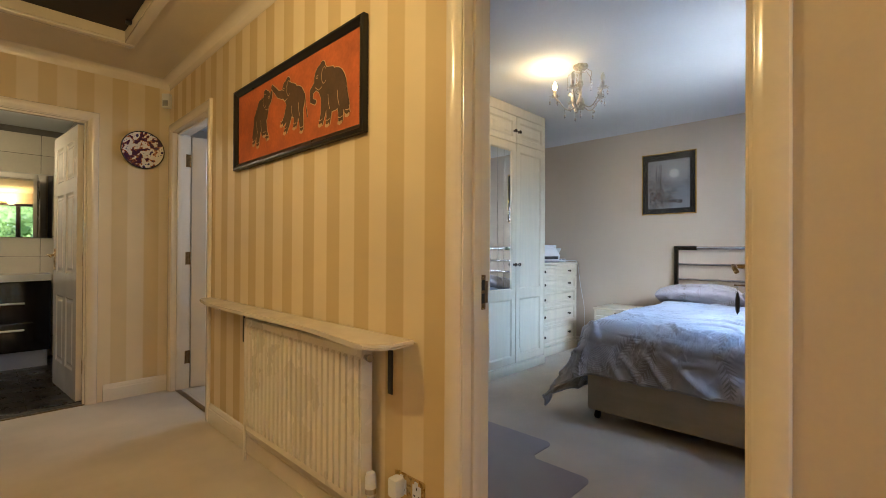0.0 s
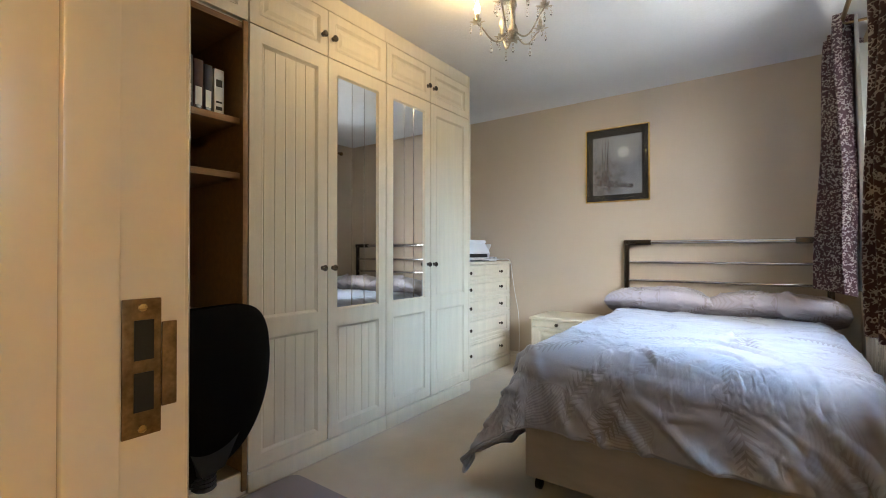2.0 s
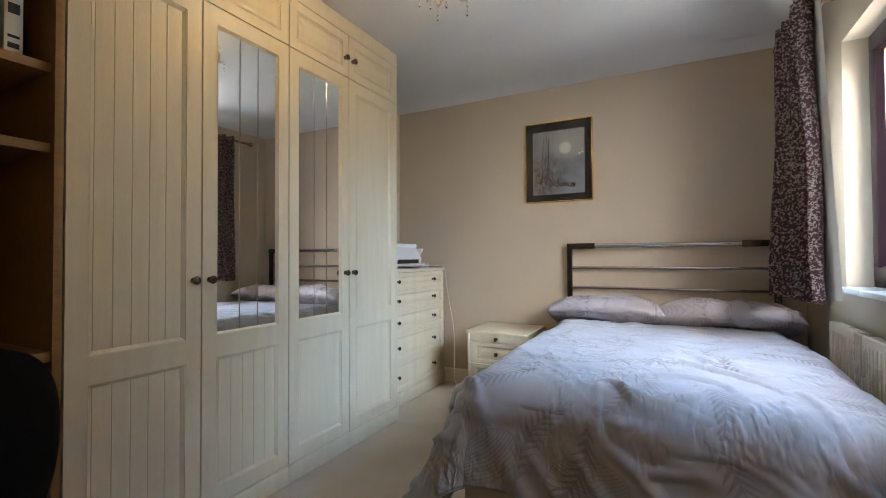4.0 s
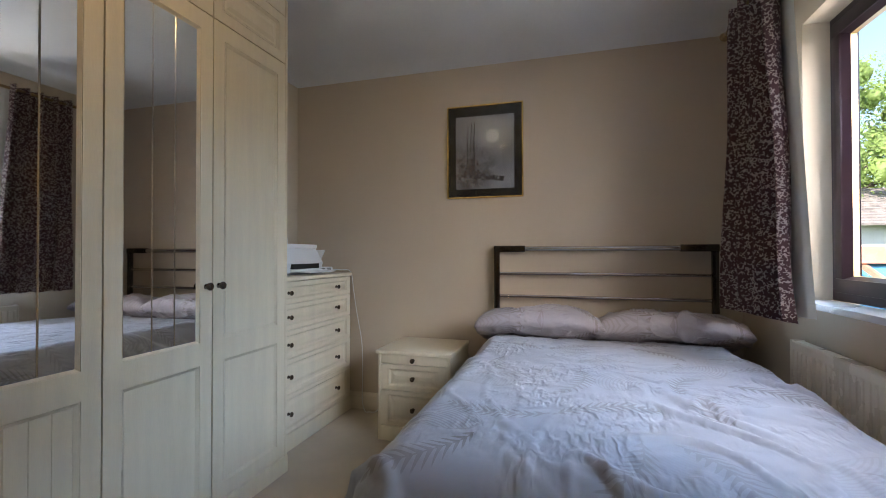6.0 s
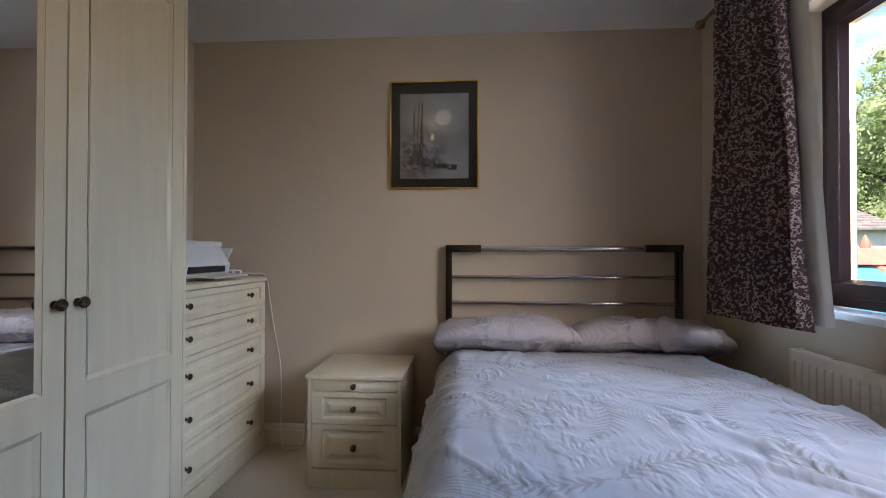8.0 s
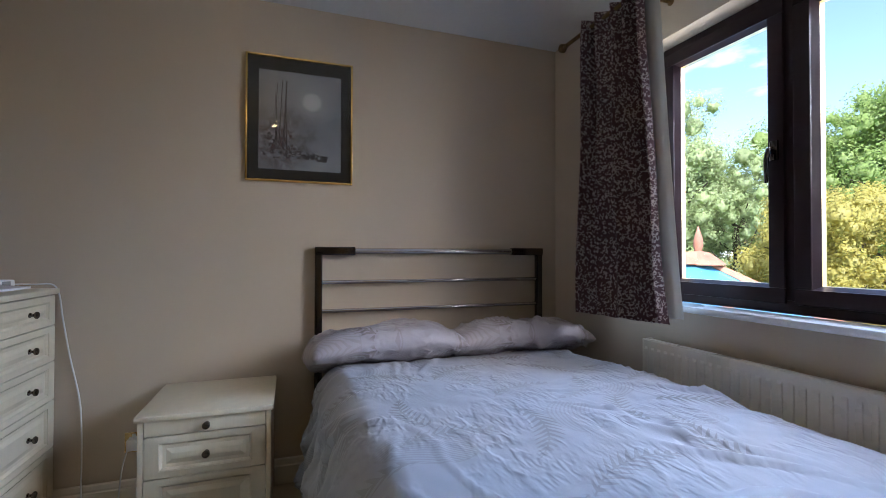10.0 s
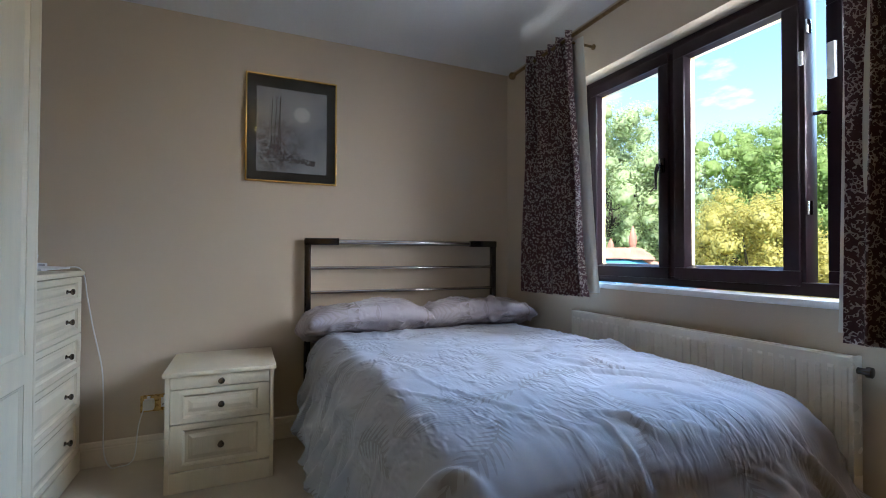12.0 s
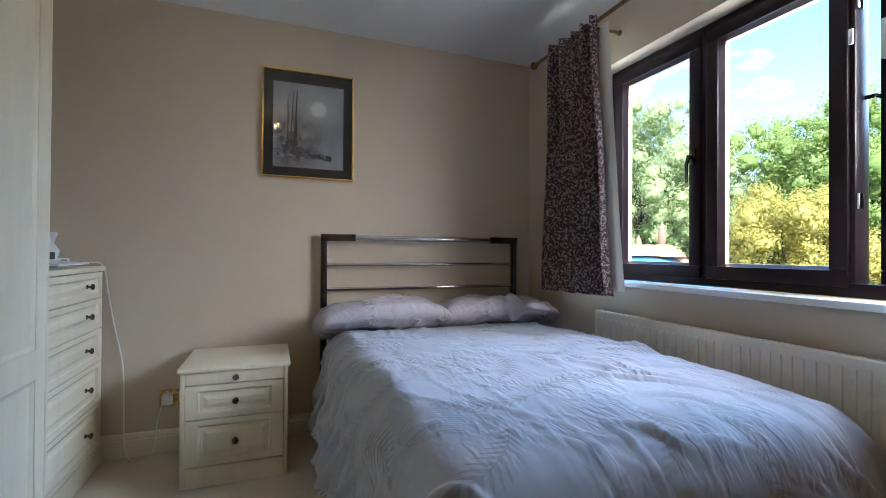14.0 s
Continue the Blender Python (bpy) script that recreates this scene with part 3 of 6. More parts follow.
    part("keep", boxes((2.976, FY - 0.03, 1.85, 2.9835, FY - 0.004, 1.90), (2.976, FY - 0.03, 1.20, 2.9835, FY - 0.004, 1.25), bevel=0.002), M["chrome"], e)
    return e


def glass_material():
    m, t, b = nodes_of("window_glass")
    b.inputs["Base Color"].default_value = (1, 1, 1, 1)
    b.inputs["Roughness"].default_value = 0.0
    b.inputs["IOR"].default_value = 1.03
    b.inputs["Transmission Weight"].default_value = 1.0
    return m


glass_material()
M["spacer"] = surface("brass_anodised_spacer", (0.80, 0.62, 0.36), 0.35, 1.0, var=0.04, relief=0)
window()
sill_bm = boxes((WX0 - 0.005, FY, 0.886, WX1 - 0.002, SY + 0.038, 0.911), bevel=0.006)
structure("window_sill", sill_bm, M["sill"], "white gloss painted window board", "sill", smooth=35)


# ---- bedroom: radiator, curtains ----
def radiator(m, length, z0, z1, ribs, label, depth=0.055, standoff=0.035, rib=0.0035):
    """A pressed steel panel; local x along the wall, y out of the wall, wall at y = 0."""
    e = thing("radiator", m, label, "radiator")
    y0, y1 = standoff, standoff + depth
    bm = bmesh.new()
    pitch = length / ribs
    prof = []
    for i in range(ribs):
        a = i * pitch
        for f, q in ((0.0, 0), (0.24, 0), (0.30, 1), (0.70, 1), (0.76, 0)):
            prof.append((a + f * pitch, q))
    prof.append((length, 0))
    rows = [(z0, 0.0), (z0 + 0.025, 0.0), (z0 + 0.035, 1.0), (z1 - 0.042, 1.0), (z1 - 0.032, 0.0), (z1 - 0.006, 0.0), (z1, -0.004)]
    grid = []
    for z, k in rows:
        off = k if k < 0 else 0
        grid.append([bm.verts.new((x, y1 - 0.003 - rib + rib * q * max(k, 0) + off, z)) for x, q in prof])
    for a, b in zip(grid, grid[1:]):
        for i in range(len(prof) - 1):
            bm.faces.new((a[i], a[i + 1], b[i + 1], b[i]))
    part("front_panel", bm, M["radiator"], e, smooth=None)
    part("side_cover", boxes((-0.004, y0, z0, 0.004, y1 - 0.004, z1), bevel=0.003), M["radiator"], e)
    part("side_cover", boxes((length - 0.004, y0, z0, length + 0.004, y1 - 0.004, z1), bevel=0.003), M["radiator"], e)
    part("top_grille", boxes((0.006, y0 + 0.002, z1 - 0.010, length - 0.006, y1 - 0.010, z1 - 0.004), bevel=0.001), M["radiator"], e)
    part("back_panel", boxes((0.006, y0, z0 + 0.01, length - 0.006, y0 + 0.012, z1 - 0.012)), M["radiator"], e)
    for x in (length * 0.15, length * 0.85):
        part("bracket", boxes((x - 0.015, 0.0, z0 + 0.06, x + 0.015, y0, z1 - 0.08)), M["radiator"], e)
    return e


rb = radiator(pose(2.780, SY + 0.001, 0), 1.225, 0.20, 0.757, 36, "long cream panel radiator below the window")
part("air_valve", turned([(0.010, 0), (0.010, 0.02), (0.016, 0.022), (0.016, 0.034), (0.008, 0.036)], 12), M["black_metal"], rb, "dark bleed plug", m=pose(-0.004, 0.06, 0.715, 0, -90, 0))
part("valve", turned([(0.012, 0), (0.012, 0.05), (0.02, 0.052), (0.02, 0.11), (0.014, 0.12)], 14), M["white_plastic"], rb, "white thermostatic valve", m=pose(-0.035, 0.055, 0.20))
part("pipe", tube([(-0.035, 0.055, 0.002), (-0.035, 0.055, 0.20)], 0.0075, 8), M["radiator"], rb)


def curtain_material():
    """Dark brown satin with a broken pale animal print."""
    m, t, b = nodes_of("brown_printed_satin")
    v = coords(t, (1, 1, 1))
    warp = add(t, "ShaderNodeTexNoise", Scale=30, Detail=2)
    t.links.new(v, warp.inputs["Vector"])
    vm = t.nodes.new("ShaderNodeVectorMath")
    vm.operation = "MULTIPLY_ADD"
    vm.inputs[1].default_value = (0.012, 0.012, 0.012)
    t.links.new(warp.outputs["Color"], vm.inputs[0])
    t.links.new(v, vm.inputs[2])
    vor = t.nodes.new("ShaderNodeTexVoronoi")
    vor.feature, vor.inputs["Scale"].default_value = "DISTANCE_TO_EDGE", 92
    t.links.new(vm.outputs[0], vor.inputs["Vector"])
    lines = ramp(t, vor.outputs["Distance"], [(0.0, 1.0), (0.10, 1.0), (0.15, 0.0)])
    gaps = ramp(t, noise_at(t, v, 80, 0), [(0.48, 0.0), (0.52, 1.0)])
    mask = mix(t, (0, 0, 0), lines, gaps)
    weave = noise_at(t, coords(t, (1, 1, 12)), 300, 2)
    c = mix(t, (0.115, 0.048, 0.056), (0.68, 0.58, 0.54), mask)
    c = mix(t, c, ramp(t, weave, [(0.3, 0.75), (0.7, 1.0)]), 1.0, "MULTIPLY")
    t.links.new(c, b.inputs["Base Color"])
    b.inputs["Roughness"].default_value = 0.42
    b.inputs["Sheen Weight"].default_value = 0.05
    bump(t, b, weave, 0.15, 0.002)
    return m


M["curtain"] = curtain_material()
M["lining"] = surface("white_curtain_lining", (0.70, 0.70, 0.66), 0.85, var=0.04, fine=500, relief=0.2)


def curtain(x_top, x_bot, y_bot, z_top, z_bot, y_rod, folds, label, seed, near, deep=0.042):
    """Eyelet curtain: folds along x, with a pale lining behind and a hem. near: +1 if the leading edge is at lower x."""
    e = thing("curtain", pose(0, 0, 0), label, "curtain", "pair of curtains at the window")
    rng = random.Random(seed)
    ph = [rng.uniform(-0.5, 0.5) for _ in range(6)]
    def place(back):
        def at(u, v):
            a, b = x_top[0] + (x_top[1] - x_top[0]) * u, x_bot[0] + (x_bot[1] - x_bot[0]) * u
            k = v ** 0.8
            y = y_rod + (y_bot[0] + (y_bot[1] - y_bot[0]) * u - y_rod) * (1 - v)
            x = b + (a - b) * k
            if near > 0 and u > 0.90:
                y -= (u - 0.90) / 0.10 * (y - SY - 0.045)
            w = 2 * math.pi * folds * (u + 0.020 * math.sin(5 * u + ph[0]) * (1 - v))
            depth = deep * (0.8 + 0.25 * math.sin(3 * u * math.pi + ph[1])) * (0.78 + 0.22 * v)
            yy = y + depth * math.sin(w + 0.35 * math.sin(3.2 * v + ph[2])) + 0.006 * math.sin(9 * v + 7 * u + ph[3])
            x += 0.010 * math.cos(w + ph[4]) * (1 - 0.5 * v)
            z = z_bot + (z_top - z_bot) * v
            if v == 0:
                z += 0.006 * math.sin(w)
            if back:
                yy = max(y - 0.050, SY + 0.012) + 0.008 * math.sin(w * 0.5)
                x += -near * 0.024 * (1 - u if near > 0 else u) ** 4
                z = z_bot + 0.02 + (z_top - 0.05 - z_bot) * v
            return (x, yy, z)
        return at
    body = sheet(folds * 16, 40, place(False))
    bmesh.ops.solidify(body, geom=body.faces[:], thickness=0.0025)
    part("drape", body, M["curtain"], e, "brown satin with a broken pale animal print", smooth=80)
    part("lining", sheet(folds * 14, 24, place(True)), M["lining"], e, "off-white curtain lining", smooth=80)
    return e


RODZ, RODY = 2.200, 0.268
curtain((3.890, 4.310), (3.805, 4.285), (0.235, 0.350), RODZ + 0.028, 0.846, RODY, 5, "brown animal-print eyelet curtain drawn back beside the bed", 3, 1)
curtain((2.25, 2.725), (2.17, 2.745), (0.315, 0.310), RODZ + 0.035, 0.815, RODY + 0.02, 5, "brown animal-print eyelet curtain drawn back at the near end", 8, -1, 0.064)


def rod():
    e = thing("curtain_pole", pose(0, 0, 0), "antique brass curtain pole with ball ends and eyelet rings", "curtain pole")
    part("pole", tube([(2.12, RODY, RODZ), (4.435, RODY, RODZ)], 0.010, 14), M["old_brass"], e)
    for x, s in ((2.12, -1), (4.435, 1)):
        part("finial", turned([(0.010, 0), (0.014, 0.006), (0.010, 0.012), (0.019, 0.020), (0.024, 0.032), (0.019, 0.046), (0.006, 0.053)], 16), M["old_brass"], e, m=pose(x, RODY, RODZ, 0, 90 * s, 0))
    for x in (3.93, 2.80, 2.16):
        b = part("bracket", tube([(x, SY, RODZ - 0.012), (x, RODY - 0.02, RODZ - 0.016), (x, RODY, RODZ - 0.014)], 0.007, 8), M["old_brass"], e)
        part("bracket_pin", turned([(0.004, -0.02), (0.006, 0.0), (0.006, 0.030), (0.002, 0.042)], 10), M["old_brass"], b, m=pose(x, RODY, RODZ))
        part("bracket_plate", turned([(0.015, 0), (0.015, 0.005), (0.010, 0.009)], 16), M["old_brass"], b, m=pose(x, SY, RODZ - 0.012, -90, 0, 0))
    return e


rod()


# ---- bedroom: bed ----
BX, BY0, BY1 = 2.805, 0.245, 1.450          # foot of the base, its two sides
MT = 0.607                                   # top of the mattress


def cloth_material(name, colour, quilt):
    """Satin jacquard: fern sprays and ribbed fans woven duller than the ground, finely crumpled."""
    m, t, b = nodes_of(name)
    v = t.nodes.new("ShaderNodeUVMap").outputs[0] if quilt else coords(t)
    def calc(op, a, c=None, d=None):
        n = t.nodes.new("ShaderNodeMath")
        n.operation = op
        for slot, value in zip(n.inputs, (a, c, d)):
            if isinstance(value, (int, float)):
                slot.default_value = value
            elif value is not None:
                t.links.new(value, slot)
        return n.outputs[0]
    def step(a, width):
        """1 where a is under 0, soft over a width."""
        return ramp(t, calc("MULTIPLY_ADD", a, 0.5 / width, 0.5), [(0.0, 1.0), (1.0, 0.0)])
    def motif(scale, shift):
        """Place in a scattered, turned cell: along, across and a random number."""
        mp = t.nodes.new("ShaderNodeVectorMath")
        mp.operation = "ADD"
        mp.inputs[1].default_value = (shift, shift * 0.7, 0)
        t.links.new(v, mp.inputs[0])
        vor = t.nodes.new("ShaderNodeTexVoronoi")
        vor.voronoi_dimensions, vor.inputs["Scale"].default_value, vor.inputs["Randomness"].default_value = "2D", scale, 0.75
        t.links.new(mp.outputs[0], vor.inputs["Vector"])
        diff = t.nodes.new("ShaderNodeVectorMath")
        diff.operation = "SUBTRACT"
        t.links.new(mp.outputs[0], diff.inputs[0])
        t.links.new(vor.outputs["Position"], diff.inputs[1])
        sep = t.nodes.new("ShaderNodeSeparateXYZ")
        t.links.new(diff.outputs[0], sep.inputs[0])
        rnd = t.nodes.new("ShaderNodeSeparateColor")
        t.links.new(vor.outputs["Color"], rnd.inputs[0])
        a = calc("MULTIPLY", rnd.outputs[0], 6.283)
        ca, sa = calc("COSINE", a), calc("SINE", a)
        along = calc("ADD", calc("MULTIPLY", sep.outputs[0], ca), calc("MULTIPLY", sep.outputs[1], sa))
        over = calc("SUBTRACT", calc("MULTIPLY", sep.outputs[1], ca), calc("MULTIPLY", sep.outputs[0], sa))
        return along, over, rnd.outputs[1]
    weave = noise_at(t, v, 900, 2)
    big = noise_at(t, v, 3.0, 3)
    # fern: a curved stem with slanting, tapering leaflets
    x, y, pick = motif(3.5, 0.0)
    y = calc("ADD", y, calc("MULTIPLY", calc("MULTIPLY", x, x), 2.2))
    ay = calc("ABSOLUTE", y)
    slant = calc("SUBTRACT", x, calc("MULTIPLY", ay, 0.9))
    comb = calc("ABSOLUTE", calc("SUBTRACT", calc("FRACT", calc("MULTIPLY_ADD", slant, 1 / 0.024, 40.0)), 0.5))
    leaflet = calc("LESS_THAN", comb, calc("MULTIPLY_ADD", ay, -6.5, 0.34))
    width = calc("MULTIPLY_ADD", calc("MULTIPLY", x, x), -1.7, 0.042)
    fern = calc("MULTIPLY", step(calc("SUBTRACT", ay, width), 0.004), calc("MAXIMUM", leaflet, calc("LESS_THAN", ay, 0.0022)))
    # fan: a petal of fine curved ribs inside a thin rim
    fx, fy, fpick = motif(2.7, 3.7)
    rib = calc("GREATER_THAN", calc("SINE", calc("MULTIPLY", calc("ADD", fy, calc("MULTIPLY", calc("MULTIPLY", fx, fx), 3.0)), 6.283 / 0.0115)), 0.3)
    lens = calc("ADD", calc("MULTIPLY", fx, fx), calc("MULTIPLY", calc("MULTIPLY", fy, fy), 2.4))
    fan = calc("MULTIPLY", step(calc("SUBTRACT", lens, 0.0130), 0.0006), rib)
    rim = step(calc("SUBTRACT", calc("ABSOLUTE", calc("SUBTRACT", lens, 0.0130)), 0.0006), 0.0005)
    fan = calc("MAXIMUM", fan, rim)
    mask = calc("MAXIMUM", calc("MULTIPLY", fern, calc("MULTIPLY_ADD", pick, 0.5, 0.4)), calc("MULTIPLY", fan, calc("MULTIPLY_ADD", fpick, 0.35, 0.10)))
    mask = calc("MULTIPLY", mask, ramp(t, noise_at(t, v, 2.3, 1), [(0.30, 0.40), (0.52, 1.0)]))
    c = mix(t, colour, tuple(q * k for q, k in zip(colour, (0.60, 0.54, 0.47))), mask)
    c = mix(t, c, ramp(t, big, [(0.3, 0.94), (0.7, 1.0)]), 1.0, "MULTIPLY")
    t.links.new(c, b.inputs["Base Color"])
    t.links.new(ramp(t, mask, [(0.0, 0.44), (1.0, 0.75)]), b.inputs["Roughness"])
    b.inputs["Sheen Weight"].default_value = 0.12
    # fine crumples over the weave
    st = t.nodes.new("ShaderNodeMapping")
    st.inputs["Rotation"].default_value, st.inputs["Scale"].default_value = (0, 0, 0.6), (1.0, 2.4, 1.0)
    t.links.new(v, st.inputs["Vector"])
    ridge = ramp(t, calc("ABSOLUTE", calc("SUBTRACT", noise_at(t, st.outputs[0], 9, 2, 0.5), 0.5)), [(0.0, 1.0), (0.16, 0.0)], "EASE")
    spots = ramp(t, noise_at(t, v, 5.0, 1), [(0.42, 0.0), (0.62, 1.0)])
    height = calc("ADD", calc("MULTIPLY", calc("MULTIPLY", ridge, spots), 1.0), calc("MULTIPLY", weave, 0.05))
    bump(t, b, height, 0.5 if quilt else 0.9, 0.008)
    return m


M["duvet"] = cloth_material("silver_grey_jacquard", (0.40, 0.41, 0.46), True)
M["pillow"] = cloth_material("silver_grey_satin", (0.37, 0.335, 0.36), False)


def crease(x, y):
    """Wrinkles of the bedding: long diagonal ridges, shorter pulls and fine crumples."""
    wob = 0.26 * noise.noise(Vector((x * 2.2, y * 2.2, 5.0)))
    total = 0.009 * noise.noise(Vector((x * 1.7 + y * 1.2, y * 3.0 - x * 1.5, 3.1)))
    for fa, fb, size, sharp, off, tilt in ((1.0, 4.4, 0.017, 7.0, 7.7, 0.65), (1.4, 6.0, 0.015, 7.5, 2.4, 0.95), (2.2, 8.0, 0.010, 7.0, 9.1, 0.15), (4.2, 11.0, 0.0035, 6.0, 4.2, 1.25), (5.5, 12.0, 0.0025, 6.0, 6.2, -0.4)):
        ca, sa = math.cos(tilt), math.sin(tilt)
        p, q = x * ca + y * sa + wob, -x * sa + y * ca - wob
        r = 1 - abs(noise.noise(Vector((p * fa, q * fb, off)))) * sharp
        patch = 0.12 + 1.8 * noise.noise(Vector((x * 2.3 + off, y * 2.3, off)))
        total += size * max(0.0, r) ** 1.4 * min(1.0, max(0.0, patch))
    return total + 0.0020 * noise.noise(Vector((x * 15, y * 19, 1.3)))


def bed():
    e = thing("bed", pose(0, 0, 0), "double divan bed with a chrome headboard against the wall", "bed")
    part("divan_base", boxes((BX, BY0, 0.062, 4.725, BY1, 0.345), bevel=0.018), M["divan"], e, "beige cloth-covered divan base")
    part("mattress", boxes((BX + 0.035, BY0 + 0.020, 0.347, 4.725, BY1 - 0.005, MT - 0.034), bevel=0.085), M["lining"], e)
    for x in (BX + 0.05, 4.62):
        for y in (BY0 + 0.06, BY1 - 0.05):
            w = part("castor", turned([(0.018, -0.014), (0.027, -0.011), (0.027, 0.011), (0.018, 0.014)], 16), M["black"], e, "black castor", m=pose(x, y, 0.0275, 90, 0, 0))
            part("stem", turned([(0.009, 0.0), (0.009, 0.036)], 8), M["black"], w, m=pose(0, 0.0, 0, -90, 0, 0))
    # headboard
    hx = 4.752
    bar = M["chrome"]
    for y in (0.243, 1.483):
        part("headboard_post", boxes((hx - 0.016, y - 0.018, 0.05, hx + 0.016, y + 0.018, 1.145), bevel=0.006), M["black_metal"], e, "black nickel post")
    part("top_rail", tube([(hx, 0.27, 1.132), (hx, 1.465, 1.132)], 0.0165, 16), bar, e, "bright chrome tube")
    for y0, y1 in ((0.224, 0.420), (1.305, 1.501)):
        part("rail_sleeve", boxes((hx - 0.021, y0, 1.112, hx + 0.021, y1, 1.153), bevel=0.004), M["black_metal"], e, "black nickel sleeve")
    for z in (0.976, 0.833, 0.70):
        part("rail", tube([(hx, 0.262, z), (hx, 1.465, z)], 0.0105, 12), bar, e)
    return e


bed()


def duvet():
    """A quilt that lies on the mattress and falls over the sides and the foot; its corner hangs lowest."""
    x0, x1 = BX - 0.010, 4.44
    y0, y1 = BY0 - 0.015, BY1 + 0.050
    over_foot, over_side, over_wall = 0.265, 0.42, 0.26
    r = 0.110
    def fold(o):
        """How far out and down a cloth lies o past the edge."""
        q = r * math.pi / 2
        if o <= 0:
            return 0.0, 0.0
        if o < q:
            a = o / r
            return r * math.sin(a), r * (1 - math.cos(a))
        return r, r + (o - q)
    def place(u, v):
        L = (x1 - x0) + over_foot
        Wd = (y1 - y0) + over_side + over_wall
        s = -over_foot + L * u
        w = -over_wall + Wd * v
        # edges of the flat part, drawn in by the radius of the bend
        ox = max(0.0, -(s - r))
        oy = max(0.0, (w - (y1 - y0) + r), )
        oy2 = max(0.0, -(w - r))
        oyy, sign = (oy, 1) if oy > 0 else (oy2, -1)
        X, Y = x0 + max(s, r), y0 + min(max(w, r), y1 - y0 - r)
        d = math.hypot(ox, oyy)
        z = MT + 0.012
        fluff = 0.030 * math.sin(math.pi * min(1, max(0, (X - x0) / (x1 - x0)))) ** 0.5
        if d > 0:
            out, down = fold(d)
            dx, dy = ox / d, oyy / d
            corner = min(dx, dy) * 1.41
            hang = max(0.0, down - r) / 0.35
            wave = 0.011 * math.sin(17 * (Y if dx > dy else X) + 2.2 * math.sin(3 * X + 5 * Y)) * min(1, hang * 1.6)
            flare = 0.05 * hang + 0.17 * corner * hang
            # slanting pulls down the hanging foot and side
            along = Y if dx > dy else -X
            pull = 1 - 3.2 * abs(noise.noise(Vector(((along + 0.85 * down) * 6.5, (along - down) * 1.1, 2.2))))
            flare += 0.030 * max(0.0, pull) ** 1.8 * min(1.0, hang * 2.2)
            flare += 0.02 * hang * max(0.0, 1 - (X - x0) / 0.6) if dy >= dx and sign > 0 else 0.0
            out += wave + flare
            X -= dx * out
            Y += sign * dy * out
            z -= down * (1 - 0.05 * corner)
        c = crease(s * 1.0 + 3, w * 1.0)
        edge = 1.0 if d == 0 else 1.3
        z += c * edge * (1.0 if d < r else 0.25) + fluff * (1 if d == 0 else max(0, 1 - d / r))
        if d > r:
            X -= (ox / d) * c * 1.5
            Y += sign * (oyy / d) * c * 1.4
        # the head end is turned level with the pillows
        z = max(z, 0.03)
        return (X, Y, z)
    nu, nv = 240, 210
    bm = sheet(nu, nv, place)
    bm.verts.index_update()
    uv = bm.loops.layers.uv.new("cloth")
    for face in bm.faces:
        for loop in face.loops:
            i, j = divmod(loop.vert.index, nv + 1)
            loop[uv].uv = (1.9 * i / nu, 1.87 * j / nv)
    bmesh.ops.recalc_face_normals(bm, faces=bm.faces)
    bmesh.ops.solidify(bm, geom=bm.faces[:], thickness=0.012)
    ob = mesh_ob("duvet", bm, M["duvet"], 180)
    for ends in (((0, 0), (1, 0)), ((1, 0), (1, 1)), ((1, 1), (0, 1)), ((0, 1), (0, 0))):
        (ua, va), (ub, vb) = ends
        rim = [place(ua + (ub - ua) * k / 150, va + (vb - va) * k / 150) for k in range(151)]
        part("hem", tube(rim, 0.008, 6), M["duvet"], ob, smooth=60)
    return tagged(ob, "silver-grey jacquard duvet, creased, spread over the bed", "duvet")


duvet()


def pillow(name, cx, cy, cz, w, d, h, turn, label, seed):
    def shape(side):
        def at(u, v):
            a, b = 2 * u - 1, 2 * v - 1
            full = (max(0.0, 1 - abs(a) ** 7) * max(0.0, 1 - abs(b) ** 4)) ** 0.5
            pinch = 1 - 0.03 * (1 - abs(a)) * abs(b) ** 3 - 0.02 * (1 - abs(b)) * abs(a) ** 3 - 0.05 * (abs(a) * abs(b)) ** 5
            x, y = a * w / 2 * pinch, b * d / 2 * pinch
            z = side * h / 2 * full * (1.0 if side > 0 else 0.75) - 0.045 * abs(a) ** 3 * (0.6 + 0.4 * b)
            n = noise.noise(Vector((x * 5 + seed, y * 6, seed))) * 0.014 + crease(x * 1.6 + seed, y * 1.6 + 2) * 2.0 + (max(0, 1 - 3 * abs(noise.noise(Vector((x * 5 + y * 4, y * 8 - x * 3, seed + 4)))))) ** 3 * 0.010
            return (x, y, z + n * full * side)
        return at
    bm = sheet(64, 48, shape(1))
    sheet(64, 48, shape(-1), bm)
    bmesh.ops.remove_doubles(bm, verts=bm.verts, dist=0.0006)
    ob = mesh_ob(name, bm, M["pillow"], 180)
    ob.matrix_world = pose(cx, cy, cz, 0, 0, 90 + turn) @ pose(0, 0, 0, 16, 0, 0)
    return tagged(ob, label, "pillow", "pillows on the bed")


pillow("pillow", 4.520, 1.205, 0.690, 0.71, 0.45, 0.160, 4, "plump silver-grey pillow leaning on the headboard", 2.0)
pillow("pillow", 4.530, 0.535, 0.686, 0.74, 0.45, 0.155, -4, "silver-grey pillow leaning on the headboard by the window", 5.5)


